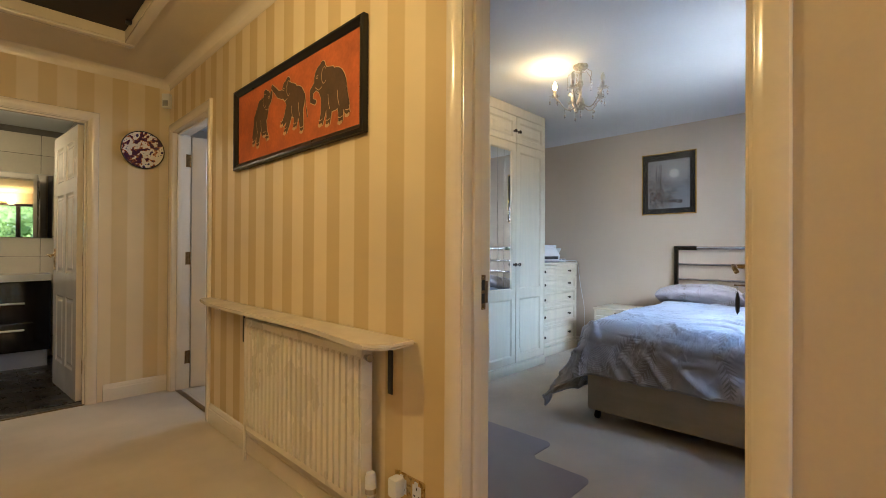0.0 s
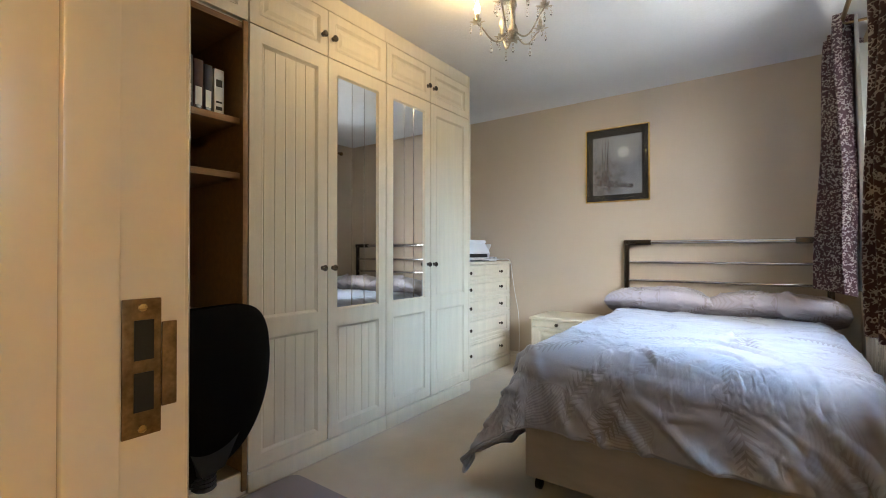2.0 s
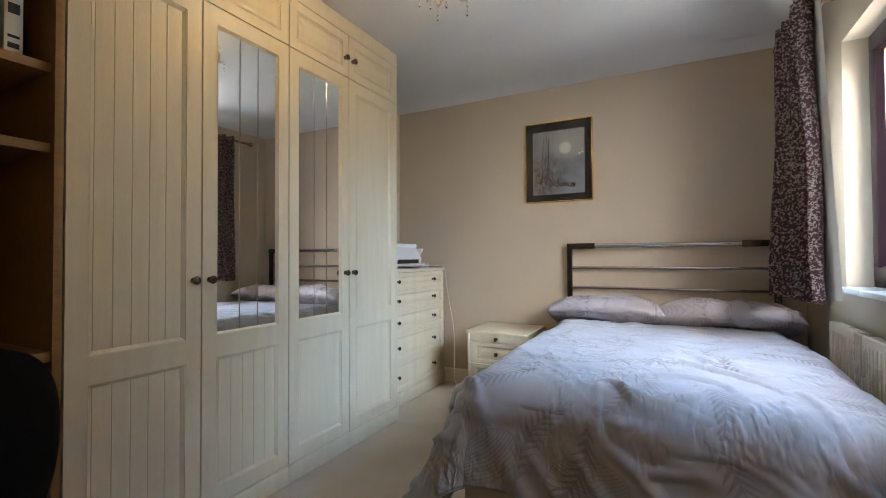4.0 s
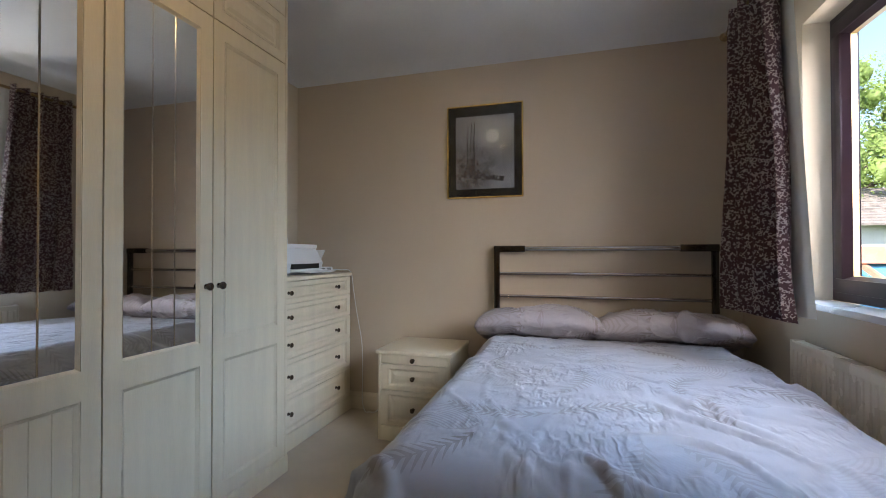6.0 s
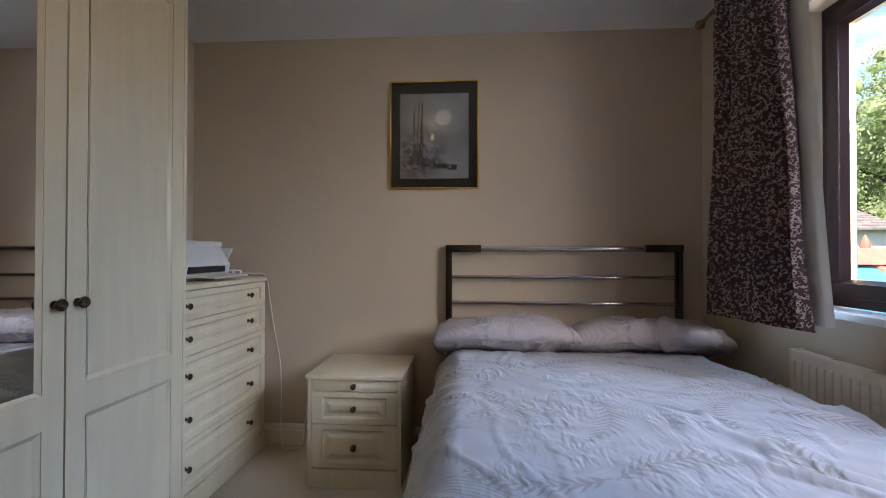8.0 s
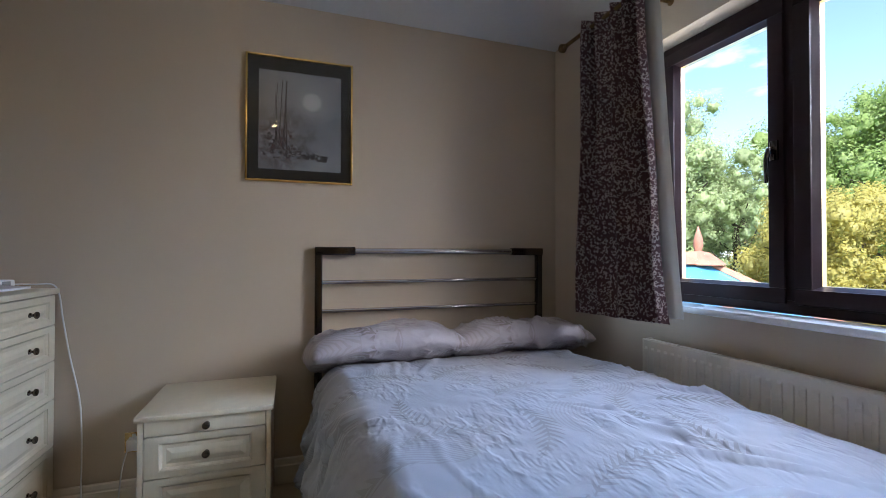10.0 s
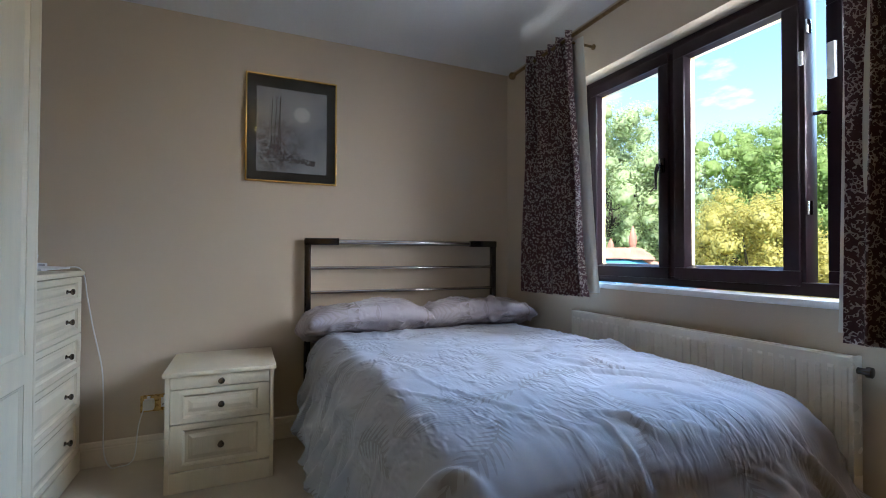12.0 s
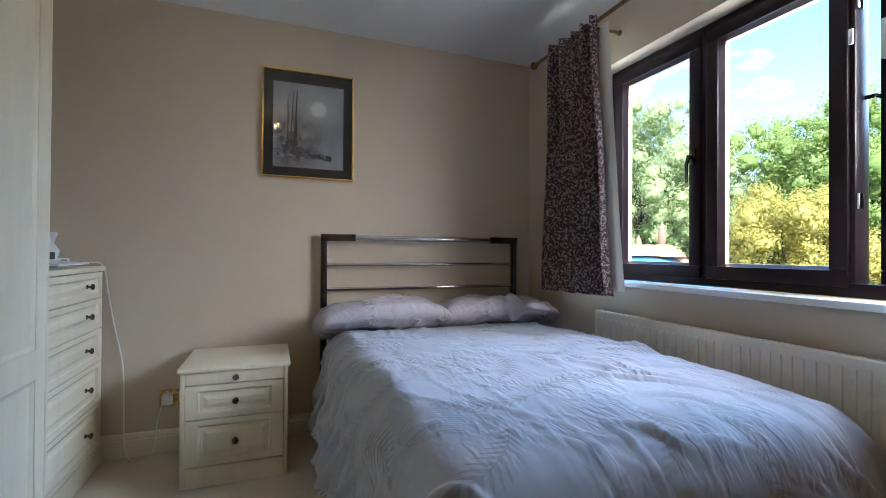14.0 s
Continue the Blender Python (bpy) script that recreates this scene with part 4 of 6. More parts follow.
# ---- bedroom: chest, bedside cabinet, picture ----
def drawer(parent, x0, z0, x1, z1, knobs, raised, m=None):
    w, h = x1 - x0, z1 - z0
    hole = [(0.05, 0.026, w - 0.05, h - 0.026)] if raised else []
    d = part("drawer", framed(w, h, 0.018, hole, bevel=0.003) if hole else boxes((0, 0, 0, w, 0.018, h), bevel=0.003), M["cream"], parent, m=pose(x0, 0, z0))
    if hole:
        part("panel", sunk_panel(*hole[0], 0.018, raised=True, bead=0.008), M["cream"], d, smooth=None)
    for kx in knobs:
        knob_at(d, kx * w, 0, h / 2, size=0.0135)
    return d


def chest():
    x0, x1, y0, y1, top = 3.862, 4.765, 2.542, 2.985, 0.972
    w, d = x1 - x0, y1 - y0
    e = thing("chest_of_drawers", pose(x0, y0, 0), "tall cream five-drawer chest beside the wardrobe", "chest of drawers")
    part("carcass", boxes((0, 0.019, 0.0, 0.018, d, top - 0.026), (w - 0.018, 0.019, 0.0, w, d, top - 0.026), (0.018, d - 0.008, 0.08, w - 0.018, d, top - 0.026), (0.018, 0.02, 0.075, w - 0.018, d - 0.008, 0.09), bevel=0.001), M["cream"], e)
    part("top", boxes((-0.006, -0.012, top - 0.024, w + 0.010, d, top), bevel=0.008), M["cream"], e, "cream top with a rounded edge")
    part("plinth", boxes((0.0, -0.004, 0.001, w + 0.004, 0.016, 0.096), bevel=0.005), M["cream"], e)
    zs = [0.100, 0.315, 0.512, 0.672, 0.820, 0.945]
    for a, b in zip(zs, zs[1:]):
        drawer(e, 0.002, a + 0.002, w - 0.002, b - 0.002, (0.21, 0.785), True)
    return e


chest()


def bedside():
    e = thing("bedside_cabinet", pose(4.345, 1.684, 0) @ pose(0, 0, 0, 0, 0, -90) @ pose(-0.447, 0, 0), "cream three-drawer bedside cabinet beside the bed", "bedside cabinet")
    # local x across the front, y into the cabinet
    w, d, top = 0.447, 0.43, 0.532
    part("carcass", boxes((0, 0.0, 0.0, 0.018, d, top - 0.022), (w - 0.018, 0.0, 0.0, w, d, top - 0.022), (0.018, d - 0.008, 0.0, w - 0.018, d, top - 0.022), bevel=0.001), M["cream"], e)
    part("top", boxes((-0.010, -0.014, top - 0.022, w + 0.010, d + 0.004, top), bevel=0.007), M["cream"], e, "cream top with a rounded edge")
    part("plinth", boxes((0.019, -0.006, 0.001, w - 0.019, 0.012, 0.088), bevel=0.004), M["cream"], e)
    drawer(e, 0.020, 0.093, w - 0.020, 0.297, (0.5,), True)
    drawer(e, 0.020, 0.301, w - 0.020, 0.450, (0.5,), True)
    drawer(e, 0.020, 0.454, w - 0.020, 0.508, (0.5,), False)
    return e


bedside()


def print_material():
    """A misty woodland print: pale grey ground, a soft glow, dark undergrowth."""
    m, t, b = nodes_of("misty_print")
    v = coords(t)
    fog = noise_at(t, v, 5, 4)
    c = mix(t, (0.12, 0.135, 0.16), (0.24, 0.26, 0.29), ramp(t, fog, [(0.3, 0.0), (0.7, 1.0)]))
    # the pale sun in the mist
    far = t.nodes.new("ShaderNodeVectorMath")
    far.operation = "DISTANCE"
    far.inputs[1].default_value = (0.305, 0.010, 0.405)
    t.links.new(v, far.inputs[0])
    c = mix(t, c, (0.50, 0.53, 0.55), ramp(t, far.outputs["Value"], [(0.0, 0.9), (0.038, 0.75), (0.050, 0.30), (0.14, 0.0)]))
    # undergrowth gathers round the foot of the trees
    near = t.nodes.new("ShaderNodeVectorMath")
    near.operation = "DISTANCE"
    near.inputs[1].default_value = (0.16, 0.010, 0.20)
    t.links.new(v, near.inputs[0])
    scrub = mix(t, (0, 0, 0), ramp(t, noise_at(t, v, 34, 5, 0.7), [(0.40, 0.0), (0.58, 1.0)]), ramp(t, near.outputs["Value"], [(0.05, 1.0), (0.19, 0.0)]))
    c = mix(t, c, mix(t, (0.030, 0.028, 0.030), (0.10, 0.045, 0.035), noise_at(t, v, 60, 1)), scrub)
    t.links.new(c, b.inputs["Base Color"])
    b.inputs["Roughness"].default_value = 0.5
    return m


def picture():
    """Local x to the right as seen, z up, y into the wall."""
    w, h = 0.505, 0.615
    e = thing("framed_print", pose(EX - 0.024, 1.822, 1.470) @ pose(0, 0, 0, 0, 0, -90), "misty woodland print in a black mount and thin gilt frame", "picture")
    part("frame", boxes((0, 0, 0, w, 0.022, 0.009), (0, 0, h - 0.009, w, 0.022, h), (0, 0, 0.009, 0.009, 0.022, h - 0.009), (w - 0.009, 0, 0.009, w, 0.022, h - 0.009), bevel=0.002), M["gold"], e, "thin gilt frame")
    part("mount", boxes((0.008, 0.012, 0.008, w - 0.008, 0.020, h - 0.008)), M["mount"], e, "black mount", smooth=None)
    px0, px1, pz0, pz1 = 0.058, w - 0.058, 0.060, h - 0.072
    p = part("print", boxes((px0, 0.0100, pz0, px1, 0.0118, pz1)), print_material(), e, "misty grey woodland print", smooth=None)
    rng = random.Random(12)
    # trunks, undergrowth and the pale sun, printed flat
    trunks = bmesh.new()
    for x, zt, ww in ((0.075, 0.48, 0.003), (0.092, 0.50, 0.003), (0.112, 0.50, 0.005), (0.128, 0.47, 0.003), (0.084, 0.44, 0.002)):
        top = px0 + x + rng.uniform(-0.01, 0.03)
        pts = [(px0 + x - ww, pz0 + 0.10), (px0 + x + ww, pz0 + 0.10), (top + ww * 0.5, pz0 + zt - 0.06), (top - ww * 0.5, pz0 + zt - 0.06)]
        trunks.faces.new([trunks.verts.new((a, 0.0096, b)) for a, b in pts])
    part("trunks", trunks, M["ink"], p, smooth=None)
    scrub = bmesh.new()
    for _ in range(150):
        a = rng.random()
        x, z = px0 + 0.02 + 0.30 * a, pz0 + 0.05 + 0.13 * (1 - a) ** 1.5 * rng.random() + 0.025 * rng.random()
        s = rng.uniform(0.003, 0.010)
        scrub.faces.new([scrub.verts.new((x + s * math.cos(q) * rng.uniform(0.6, 1.4), 0.0094, z + s * math.sin(q) * 0.7)) for q in (0.3, 1.6, 2.9, 4.1, 5.3)])
    tagged(part("undergrowth", scrub, M["ink"], p, smooth=None), kind="stuff")
    g = part("glass", boxes((0.009, 0.0040, 0.009, w - 0.009, 0.0060, h - 0.009)), M["picture_glass"], e, smooth=None)
    g.visible_shadow = False
    return e


M["mount"] = surface("black_mount_card", (0.010, 0.010, 0.010), 0.8, var=0.05)
M["ink"] = surface("dark_print_ink", (0.085, 0.08, 0.085), 0.6, var=0.3, coarse=40)


def thin_glass(name, ior=1.5):
    m, t, b = nodes_of(name)
    b.inputs["Base Color"].default_value = (1, 1, 1, 1)
    b.inputs["Roughness"].default_value = 0.01
    b.inputs["IOR"].default_value = ior
    b.inputs["Transmission Weight"].default_value = 1.0
    return m


M["picture_glass"] = thin_glass("picture_glass", 1.34)
picture()


# ---- bedroom: chandelier ----
M["cream_metal"] = surface("distressed_cream_metal", (0.62, 0.57, 0.47), 0.45, 0.2, var=0.2, coarse=40, fine=200, relief=0.1)
M["crystal"] = thin_glass("clear_crystal")


def glow_material(name, colour, strength):
    m, t, b = nodes_of(name)
    b.inputs["Base Color"].default_value = (*colour, 1)
    b.inputs["Emission Color"].default_value = (*colour, 1)
    b.inputs["Emission Strength"].default_value = strength
    return m


M["lit_bulb"] = glow_material("lit_candle_bulb", (1.0, 0.64, 0.22), 22.0)
M["dead_bulb"] = surface("unlit_candle_bulb", (0.75, 0.72, 0.66), 0.25, var=0.03)


def chandelier():
    cx, cy = 2.955, 1.580
    e = thing("chandelier", pose(cx, cy, RC), "small cream metal chandelier with crystal drops, one bulb lit", "chandelier")
    cm = M["cream_metal"]
    part("ceiling_rose", turned([(0.001, 0), (0.052, -0.001), (0.052, -0.010), (0.044, -0.020), (0.018, -0.030), (0.001, -0.032)], 24), cm, e)
    part("stem", turned([(0.009, -0.03), (0.009, -0.10), (0.017, -0.115), (0.021, -0.135), (0.012, -0.155), (0.010, -0.22), (0.020, -0.24), (0.027, -0.262), (0.018, -0.285), (0.006, -0.30)], 14), cm, e)
    def petals(parent, m, n, r, lift, name="flower"):
        bm = bmesh.new()
        for i in range(n):
            a = 2 * math.pi * i / n
            rot = Matrix.Rotation(a, 4, "Z")
            pts = [(0.004, -0.004, 0), (0.004, 0.004, 0), (r * 0.55, 0.30 * r, lift * 0.5), (r, 0.10 * r, lift), (r * 1.12, 0, lift * 0.85), (r, -0.10 * r, lift), (r * 0.55, -0.30 * r, lift * 0.5)]
            bm.faces.new([bm.verts.new(rot @ Vector(p)) for p in pts])
        bmesh.ops.solidify(bm, geom=bm.faces[:], thickness=0.0015)
        return part(name, bm, cm, parent, m=m)
    petals(e, pose(0, 0, -0.292), 6, 0.040, -0.012)
    def drop(parent, x, y, z, n=2):
        bm = bmesh.new()
        zz = z
        for k in range(n):
            s = 0.0055 if k < n - 1 else 0.008
            hgt = 0.014 if k < n - 1 else 0.030
            turned([(0.0006, zz), (s * 0.7, zz - hgt * 0.30), (s, zz - hgt * 0.6), (0.0008, zz - hgt)], 6, bm, Matrix.Translation((x, y, 0)))
            zz -= hgt + 0.004
        part("crystal_drop", bm, M["crystal"], parent, smooth=None)
    for i in range(5):
        a = radians(118.6 + 72 * i)
        ca, sa = math.cos(a), math.sin(a)
        pts = []
        for k in range(13):
            f = k / 12
            r = 0.010 + 0.165 * f
            z = -0.262 - 0.050 * math.sin(min(1, f * 1.25) * math.pi * 0.9) + 0.068 * f ** 3
            pts.append((r * ca, r * sa, z))
        arm = part("arm", tube(pts, 0.0045, 8), cm, e)
        ex, ey, ez = pts[-1]
        petals(arm, pose(ex, ey, ez + 0.002), 6, 0.036, 0.008, "leaf_cup")
        part("candle", turned([(0.009, 0.004), (0.010, 0.006), (0.010, 0.050), (0.007, 0.052)], 12), cm, arm, m=pose(ex, ey, ez))
        part("bulb", turned([(0.006, 0.050), (0.013, 0.062), (0.015, 0.072), (0.012, 0.088), (0.006, 0.102), (0.001, 0.112)], 12), M["lit_bulb"] if i == 0 else M["dead_bulb"], arm, "lit candle bulb" if i == 0 else "unlit candle bulb", smooth=60, m=pose(ex, ey, ez))
        for q in (0, 1, 2):
            b = radians(120 * q) + a
            drop(arm, ex + 0.034 * math.cos(b), ey + 0.034 * math.sin(b), ez - 0.002, 2)
        mx, my, mz = pts[7]
        drop(arm, mx, my, mz - 0.004, 3)
        # upper scroll with its own strand
        sc = [(0.008 * ca, 0.008 * sa, -0.05), (0.05 * ca, 0.05 * sa, -0.035), (0.085 * ca, 0.085 * sa, -0.065), (0.088 * ca, 0.088 * sa, -0.10)]
        part("scroll", tube(sc, 0.0025, 6), cm, e)
        drop(e, 0.088 * ca, 0.088 * sa, -0.102, 3)
    drop(e, 0, 0, -0.300, 3)
    return e


chandelier()


# ---- bedroom: on the chest, sockets and leads ----
def printer():
    e = thing("printer", pose(4.375, 2.79, 0.973) @ Matrix.Diagonal((1, 1, 1.22, 1)), "white desktop printer with its trays open, on the chest", "printer")
    w = M["white_plastic"]
    part("body", extruded([(-0.13, 0.006), (0.13, 0.006), (0.13, 0.115), (0.09, 0.135), (-0.09, 0.135), (-0.145, 0.06)], "x", -0.20, 0.20), w, e)
    part("base", boxes((-0.195, -0.14, 0.0, 0.195, 0.13, 0.010), bevel=0.003), M["grey_plastic"], e)
    part("scanner_lid", boxes((-0.20, -0.10, 0.136, 0.20, 0.13, 0.158), bevel=0.006), w, e)
    part("rear_tray", boxes((-0.14, 0.09, 0.158, 0.14, 0.125, 0.195), bevel=0.004), w, e)
    part("output_tray", extruded([(-0.27, 0.012), (-0.12, 0.020), (-0.12, 0.026), (-0.27, 0.018)], "x", -0.15, 0.15), w, e)
    part("side_tray", extruded([(0.20, 0.03), (0.305, 0.125), (0.298, 0.13), (0.20, 0.04)], "y", -0.10, 0.10), w, e)
    part("slot", boxes((-0.15, -0.1465, 0.03, 0.15, -0.12, 0.055)), M["black"], e)
    return e


M["grey_plastic"] = surface("mid_grey_plastic", (0.28, 0.29, 0.30), 0.4, var=0.04)
printer()


def socket_front(parent, x, z, w=0.146, h=0.086, plate="brass"):
    """A double socket in the plane of local x and z, facing -y."""
    part("plate", boxes((x, 0, z, x + w, 0.006, z + h), bevel=0.002), M[plate], parent, "brass switched socket plate" if plate == "brass" else "")
    for k in (0, 1):
        ox = x + w * (0.12 + 0.5 * k)
        holes = [(ox + 0.018, z + 0.052, 0.005, 0.010), (ox + 0.006, z + 0.030, 0.008, 0.005), (ox + 0.028, z + 0.030, 0.008, 0.005)]
        part("insert", boxes((ox, -0.001, z + 0.018, ox + 0.042, 0.004, z + 0.068), bevel=0.001), M["white_plastic"], parent)
        for hx, hz, hw, hh in holes:
            part("pin_hole", boxes((hx, -0.0016, hz, hx + hw, 0.0, hz + hh)), M["black"], parent, smooth=None)
        part("rocker", boxes((ox + 0.012, -0.004, z + 0.072 - 0.004, ox + 0.026, 0.002, z + 0.080), bevel=0.001), M["white_plastic"], parent)


def plug(parent, x, z):
    part("plug", boxes((x - 0.024, -0.040, z - 0.024, x + 0.024, -0.002, z + 0.026), bevel=0.008), M["white_plastic"], parent, "white plug")


e = thing("wall_socket", pose(EX - 0.007, 2.300, 0.240) @ pose(0, 0, 0, 0, 0, -90), "brass double socket with a white plug, by the skirting", "socket")
socket_front(e, 0.0, 0.0)
plug(e, 0.04, 0.040)

e = thing("extension_lead", pose(4.68, 2.72, 0.973), "white four-way extension lead with a plug, on the chest", "extension lead")
part("block", boxes((-0.075, -0.030, 0.0, 0.075, 0.030, 0.038), bevel=0.006), M["white_plastic"], e, m=pose(0, 0, 0, 0, 0, -22))
for k in (-0.01, 0.04):
    part("outlet", boxes((k - 0.016, -0.0312, 0.006, k + 0.016, -0.029, 0.032)), M["grey_plastic"], e, smooth=None, m=pose(0, 0, 0, 0, 0, -22))
part("adaptor", turned([(0.027, -0.02), (0.030, -0.016), (0.030, 0.018), (0.025, 0.022)], 20), M["white_plastic"], e, "white round adaptor", m=pose(-0.100, 0.02, 0.030, 90, 0, 0))
part("adaptor_face", turned([(0.022, 0.0), (0.022, 0.004)], 20), M["black"], e, m=pose(-0.100, -0.001, 0.030, 90, 0, 0))
lead = [(0.02, 0.02, 0.02), (0.085, -0.10, 0.016), (0.104, -0.172, 0.001), (0.105, -0.197, -0.139), (0.105, -0.222, -0.293), (0.106, -0.257, -0.475), (0.105, -0.266, -0.604), (0.098, -0.270, -0.75), (0.078, -0.278, -0.90), (0.058, -0.31, -0.9665), (0.055, -0.345, -0.9675), (0.068, -0.385, -0.966), (0.085, -0.405, -0.93), (0.100, -0.415, -0.80), (0.090, -0.44, -0.705)]


def smooth_path(points, per=6):
    """A rounded path through points."""
    out = []
    p = [Vector(q) for q in points]
    for i in range(len(p) - 1):
        a, b, c, d = p[max(i - 1, 0)], p[i], p[i + 1], p[min(i + 2, len(p) - 1)]
        for k in range(per):
            t = k / per
            out.append(0.5 * (2 * b + (c - a) * t + (2 * a - 5 * b + 4 * c - d) * t * t + (3 * b - a - 3 * c + d) * t ** 3))
    return out + [p[-1]]


part("cable", tube(smooth_path(lead), 0.0032, 7), M["white_plastic"], e, "white cable", smooth=80)


# ---- bedroom: chair, mat and desk things ----
def chair():
    e = thing("office_chair", pose(1.60, 2.000, 0.006) @ pose(0, 0, 0, 0, 0, 17), "black fabric swivel office chair pushed up to the desk", "office chair")
    f = M["fabric_black"]
    def back(side):
        def at(u, v):
            a, b = 2 * u - 1, 2 * v - 1
            # rounded outline: wide above, drawn in below
            ang = max(abs(a), abs(b))
            sq = 1.0
            if ang > 0:
                ex = 3.6
                k = (abs(a) ** ex + abs(b) ** ex) ** (1 / ex)
                sq = ang / k
            x, z = a * sq, b * sq
            half = 0.252 - 0.050 * max(0, -z) ** 1.5 - 0.010 * max(0, z) ** 3
            edge = max(0.0, 1 - max(abs(a), abs(b)) ** 3)
            bow = 0.035 * x * x - 0.030 * (1 - z * z)
            return (x * half, bow + (0.012 if side > 0 else -0.012) + side * 0.030 * edge ** 0.5, 0.642 + z * 0.25)
        return at
    bm = sheet(22, 22, back(1))
    sheet(22, 22, back(-1), bm)
    bmesh.ops.remove_doubles(bm, verts=bm.verts, dist=0.0005)
    tilt = pose(0, -0.085, 0) @ pose(0, 0, 0.4, 6, 0, 0) @ pose(0, 0, -0.4)
    part("backrest", bm, f, e, "black padded backrest", smooth=180, m=tilt)
    part("back_shell", extruded([(-0.04, 0.42), (0.04, 0.42), (0.10, 0.53), (0.12, 0.66), (-0.12, 0.66), (-0.10, 0.53)], "y", -0.055, -0.035), M["black"], e, m=tilt)
    bel = bmesh.new()
    prof = []
    for i in range(24):
        prof.append((0.034 if i % 2 else 0.028, 0.36 + i * 0.006))
    turned(prof, 14, bel)
    part("bellows", bel, M["black"], e, "black ribbed bellows", smooth=None, m=pose(0, -0.105, 0.0))
    part("back_bar", tube([(0, -0.10, 0.50), (0, -0.11, 0.38), (0, -0.03, 0.36), (0, 0.10, 0.36)], 0.018, 10), M["black"], e)
    part("seat", boxes((-0.235, -0.02, 0.385, 0.235, 0.42, 0.455), bevel=0.030), f, e, "black padded seat")
    part("mechanism", boxes((-0.08, 0.10, 0.335, 0.08, 0.30, 0.384), bevel=0.01), M["black"], e)
    part("lever", tube([(0.08, 0.16, 0.36), (0.20, 0.12, 0.35), (0.25, 0.10, 0.33)], [0.006, 0.006, 0.012], 8), M["black"], e)
    part("gas_column", turned([(0.030, 0.09), (0.030, 0.22), (0.018, 0.225), (0.018, 0.34)], 16), M["black"], e, m=pose(0, 0.2, 0))
    for i in range(5):
        a = radians(72 * i + 20)
        leg = part("leg", tube([(0.02 * math.cos(a), 0.2 + 0.02 * math.sin(a), 0.115), (0.16 * math.cos(a), 0.2 + 0.16 * math.sin(a), 0.10), (0.29 * math.cos(a), 0.2 + 0.29 * math.sin(a), 0.075)], [0.030, 0.024, 0.016], 8), M["black"], e)
        part("castor", turned([(0.016, -0.022), (0.027, -0.018), (0.027, 0.018), (0.016, 0.022)], 14), M["black"], leg, m=pose(0.285 * math.cos(a), 0.2 + 0.285 * math.sin(a), 0.0275, 90, 0, 72 * i + 20))
    return e


chair()


def mat():
    """A chair mat with a narrower tongue and rounded corners."""
    x0, x1, y0, ym, y1, xt = 1.20, 2.293, 1.06, 1.40, 2.395, 2.065
    def rounded(cx, cy, a0, a1, r, n=6):
        return [(cx + r * math.cos(radians(a0 + (a1 - a0) * k / n)), cy + r * math.sin(radians(a0 + (a1 - a0) * k / n))) for k in range(n + 1)]
    r = 0.05
    o = rounded(x1 - r, ym + r, -90, 0, r) + rounded(x1 - r, y1 - r, 0, 90, r) + rounded(x0 + r, y1 - r, 90, 180, r) + rounded(x0 + 0.0 + r, ym + r, 180, 270, r)
    o += [(x0 + 0.20, ym)] + rounded(x0 + 0.22 + r, y0 + r, 180, 270, r) + rounded(xt - r, y0 + r, 270, 360, r) + [(xt, ym - 0.03), (xt + 0.03, ym)]
    bm = extruded(o, "z", 0.0015, 0.0055)
    ob = mesh_ob("chair_mat", bm, M["mat"], None)
    return tagged(ob, "smoky plastic chair mat lying on the carpet", "chair mat")


def mat_material():
    m, t, b = nodes_of("smoky_plastic_mat")
    v = coords(t)
    n = noise_at(t, v, 350, 2)
    c = mix(t, (0.235, 0.20, 0.215), (0.285, 0.25, 0.265), noise_at(t, v, 4, 3))
    t.links.new(c, b.inputs["Base Color"])
    b.inputs["Roughness"].default_value = 0.32
    bump(t, b, n, 0.15, 0.001)
    return m


M["mat"] = mat_material()
mat()

M["screen"] = surface("dark_glossy_screen", (0.030, 0.033, 0.038), 0.09, var=0.0, relief=0, spread=0.01)
M["silver"] = surface("silver_plastic", (0.30, 0.31, 0.33), 0.32, 0.5, var=0.03)


def monitor():
    e = thing("monitor", pose(1.635, 2.66, 0.785, 0, 0, 4), "black flat monitor with a silver chin, switched off, on the desk", "monitor")
    w = 0.285
    part("bezel", boxes((-w, 0, 0.062, w, 0.022, 0.090), (-w, 0, 0.362, w, 0.022, 0.385), (-w, 0, 0.090, -w + 0.022, 0.022, 0.362), (w - 0.022, 0, 0.090, w, 0.022, 0.362), bevel=0.004), M["black"], e)
    part("screen", boxes((-w + 0.020, 0.006, 0.088, w - 0.020, 0.020, 0.364)), M["screen"], e, "dark glossy screen", smooth=None)
    part("casing", boxes((-w + 0.01, 0.0225, 0.07, w - 0.01, 0.050, 0.375), bevel=0.012), M["black"], e)
    part("chin", boxes((-w, -0.006, 0.026, w, 0.030, 0.061), bevel=0.008), M["silver"], e, "silver chin with buttons")
    part("badge", boxes((-0.022, -0.0012, 0.072, 0.022, 0.001, 0.078)), M["silver"], e, smooth=None)
    for k in range(3):
        part("button", boxes((w - 0.075 + 0.018 * k, -0.0085, 0.036, w - 0.065 + 0.018 * k, -0.005, 0.046), bevel=0.001), M["chrome"], e)
    part("stand", boxes((-0.09, -0.02, 0.0, 0.09, 0.13, 0.016), (-0.04, 0.024, 0.010, 0.04, 0.055, 0.16), bevel=0.005), M["black"], e)
    return e


monitor()

M["paper"] = surface("white_paper", (0.74, 0.74, 0.72), 0.8, var=0.03)


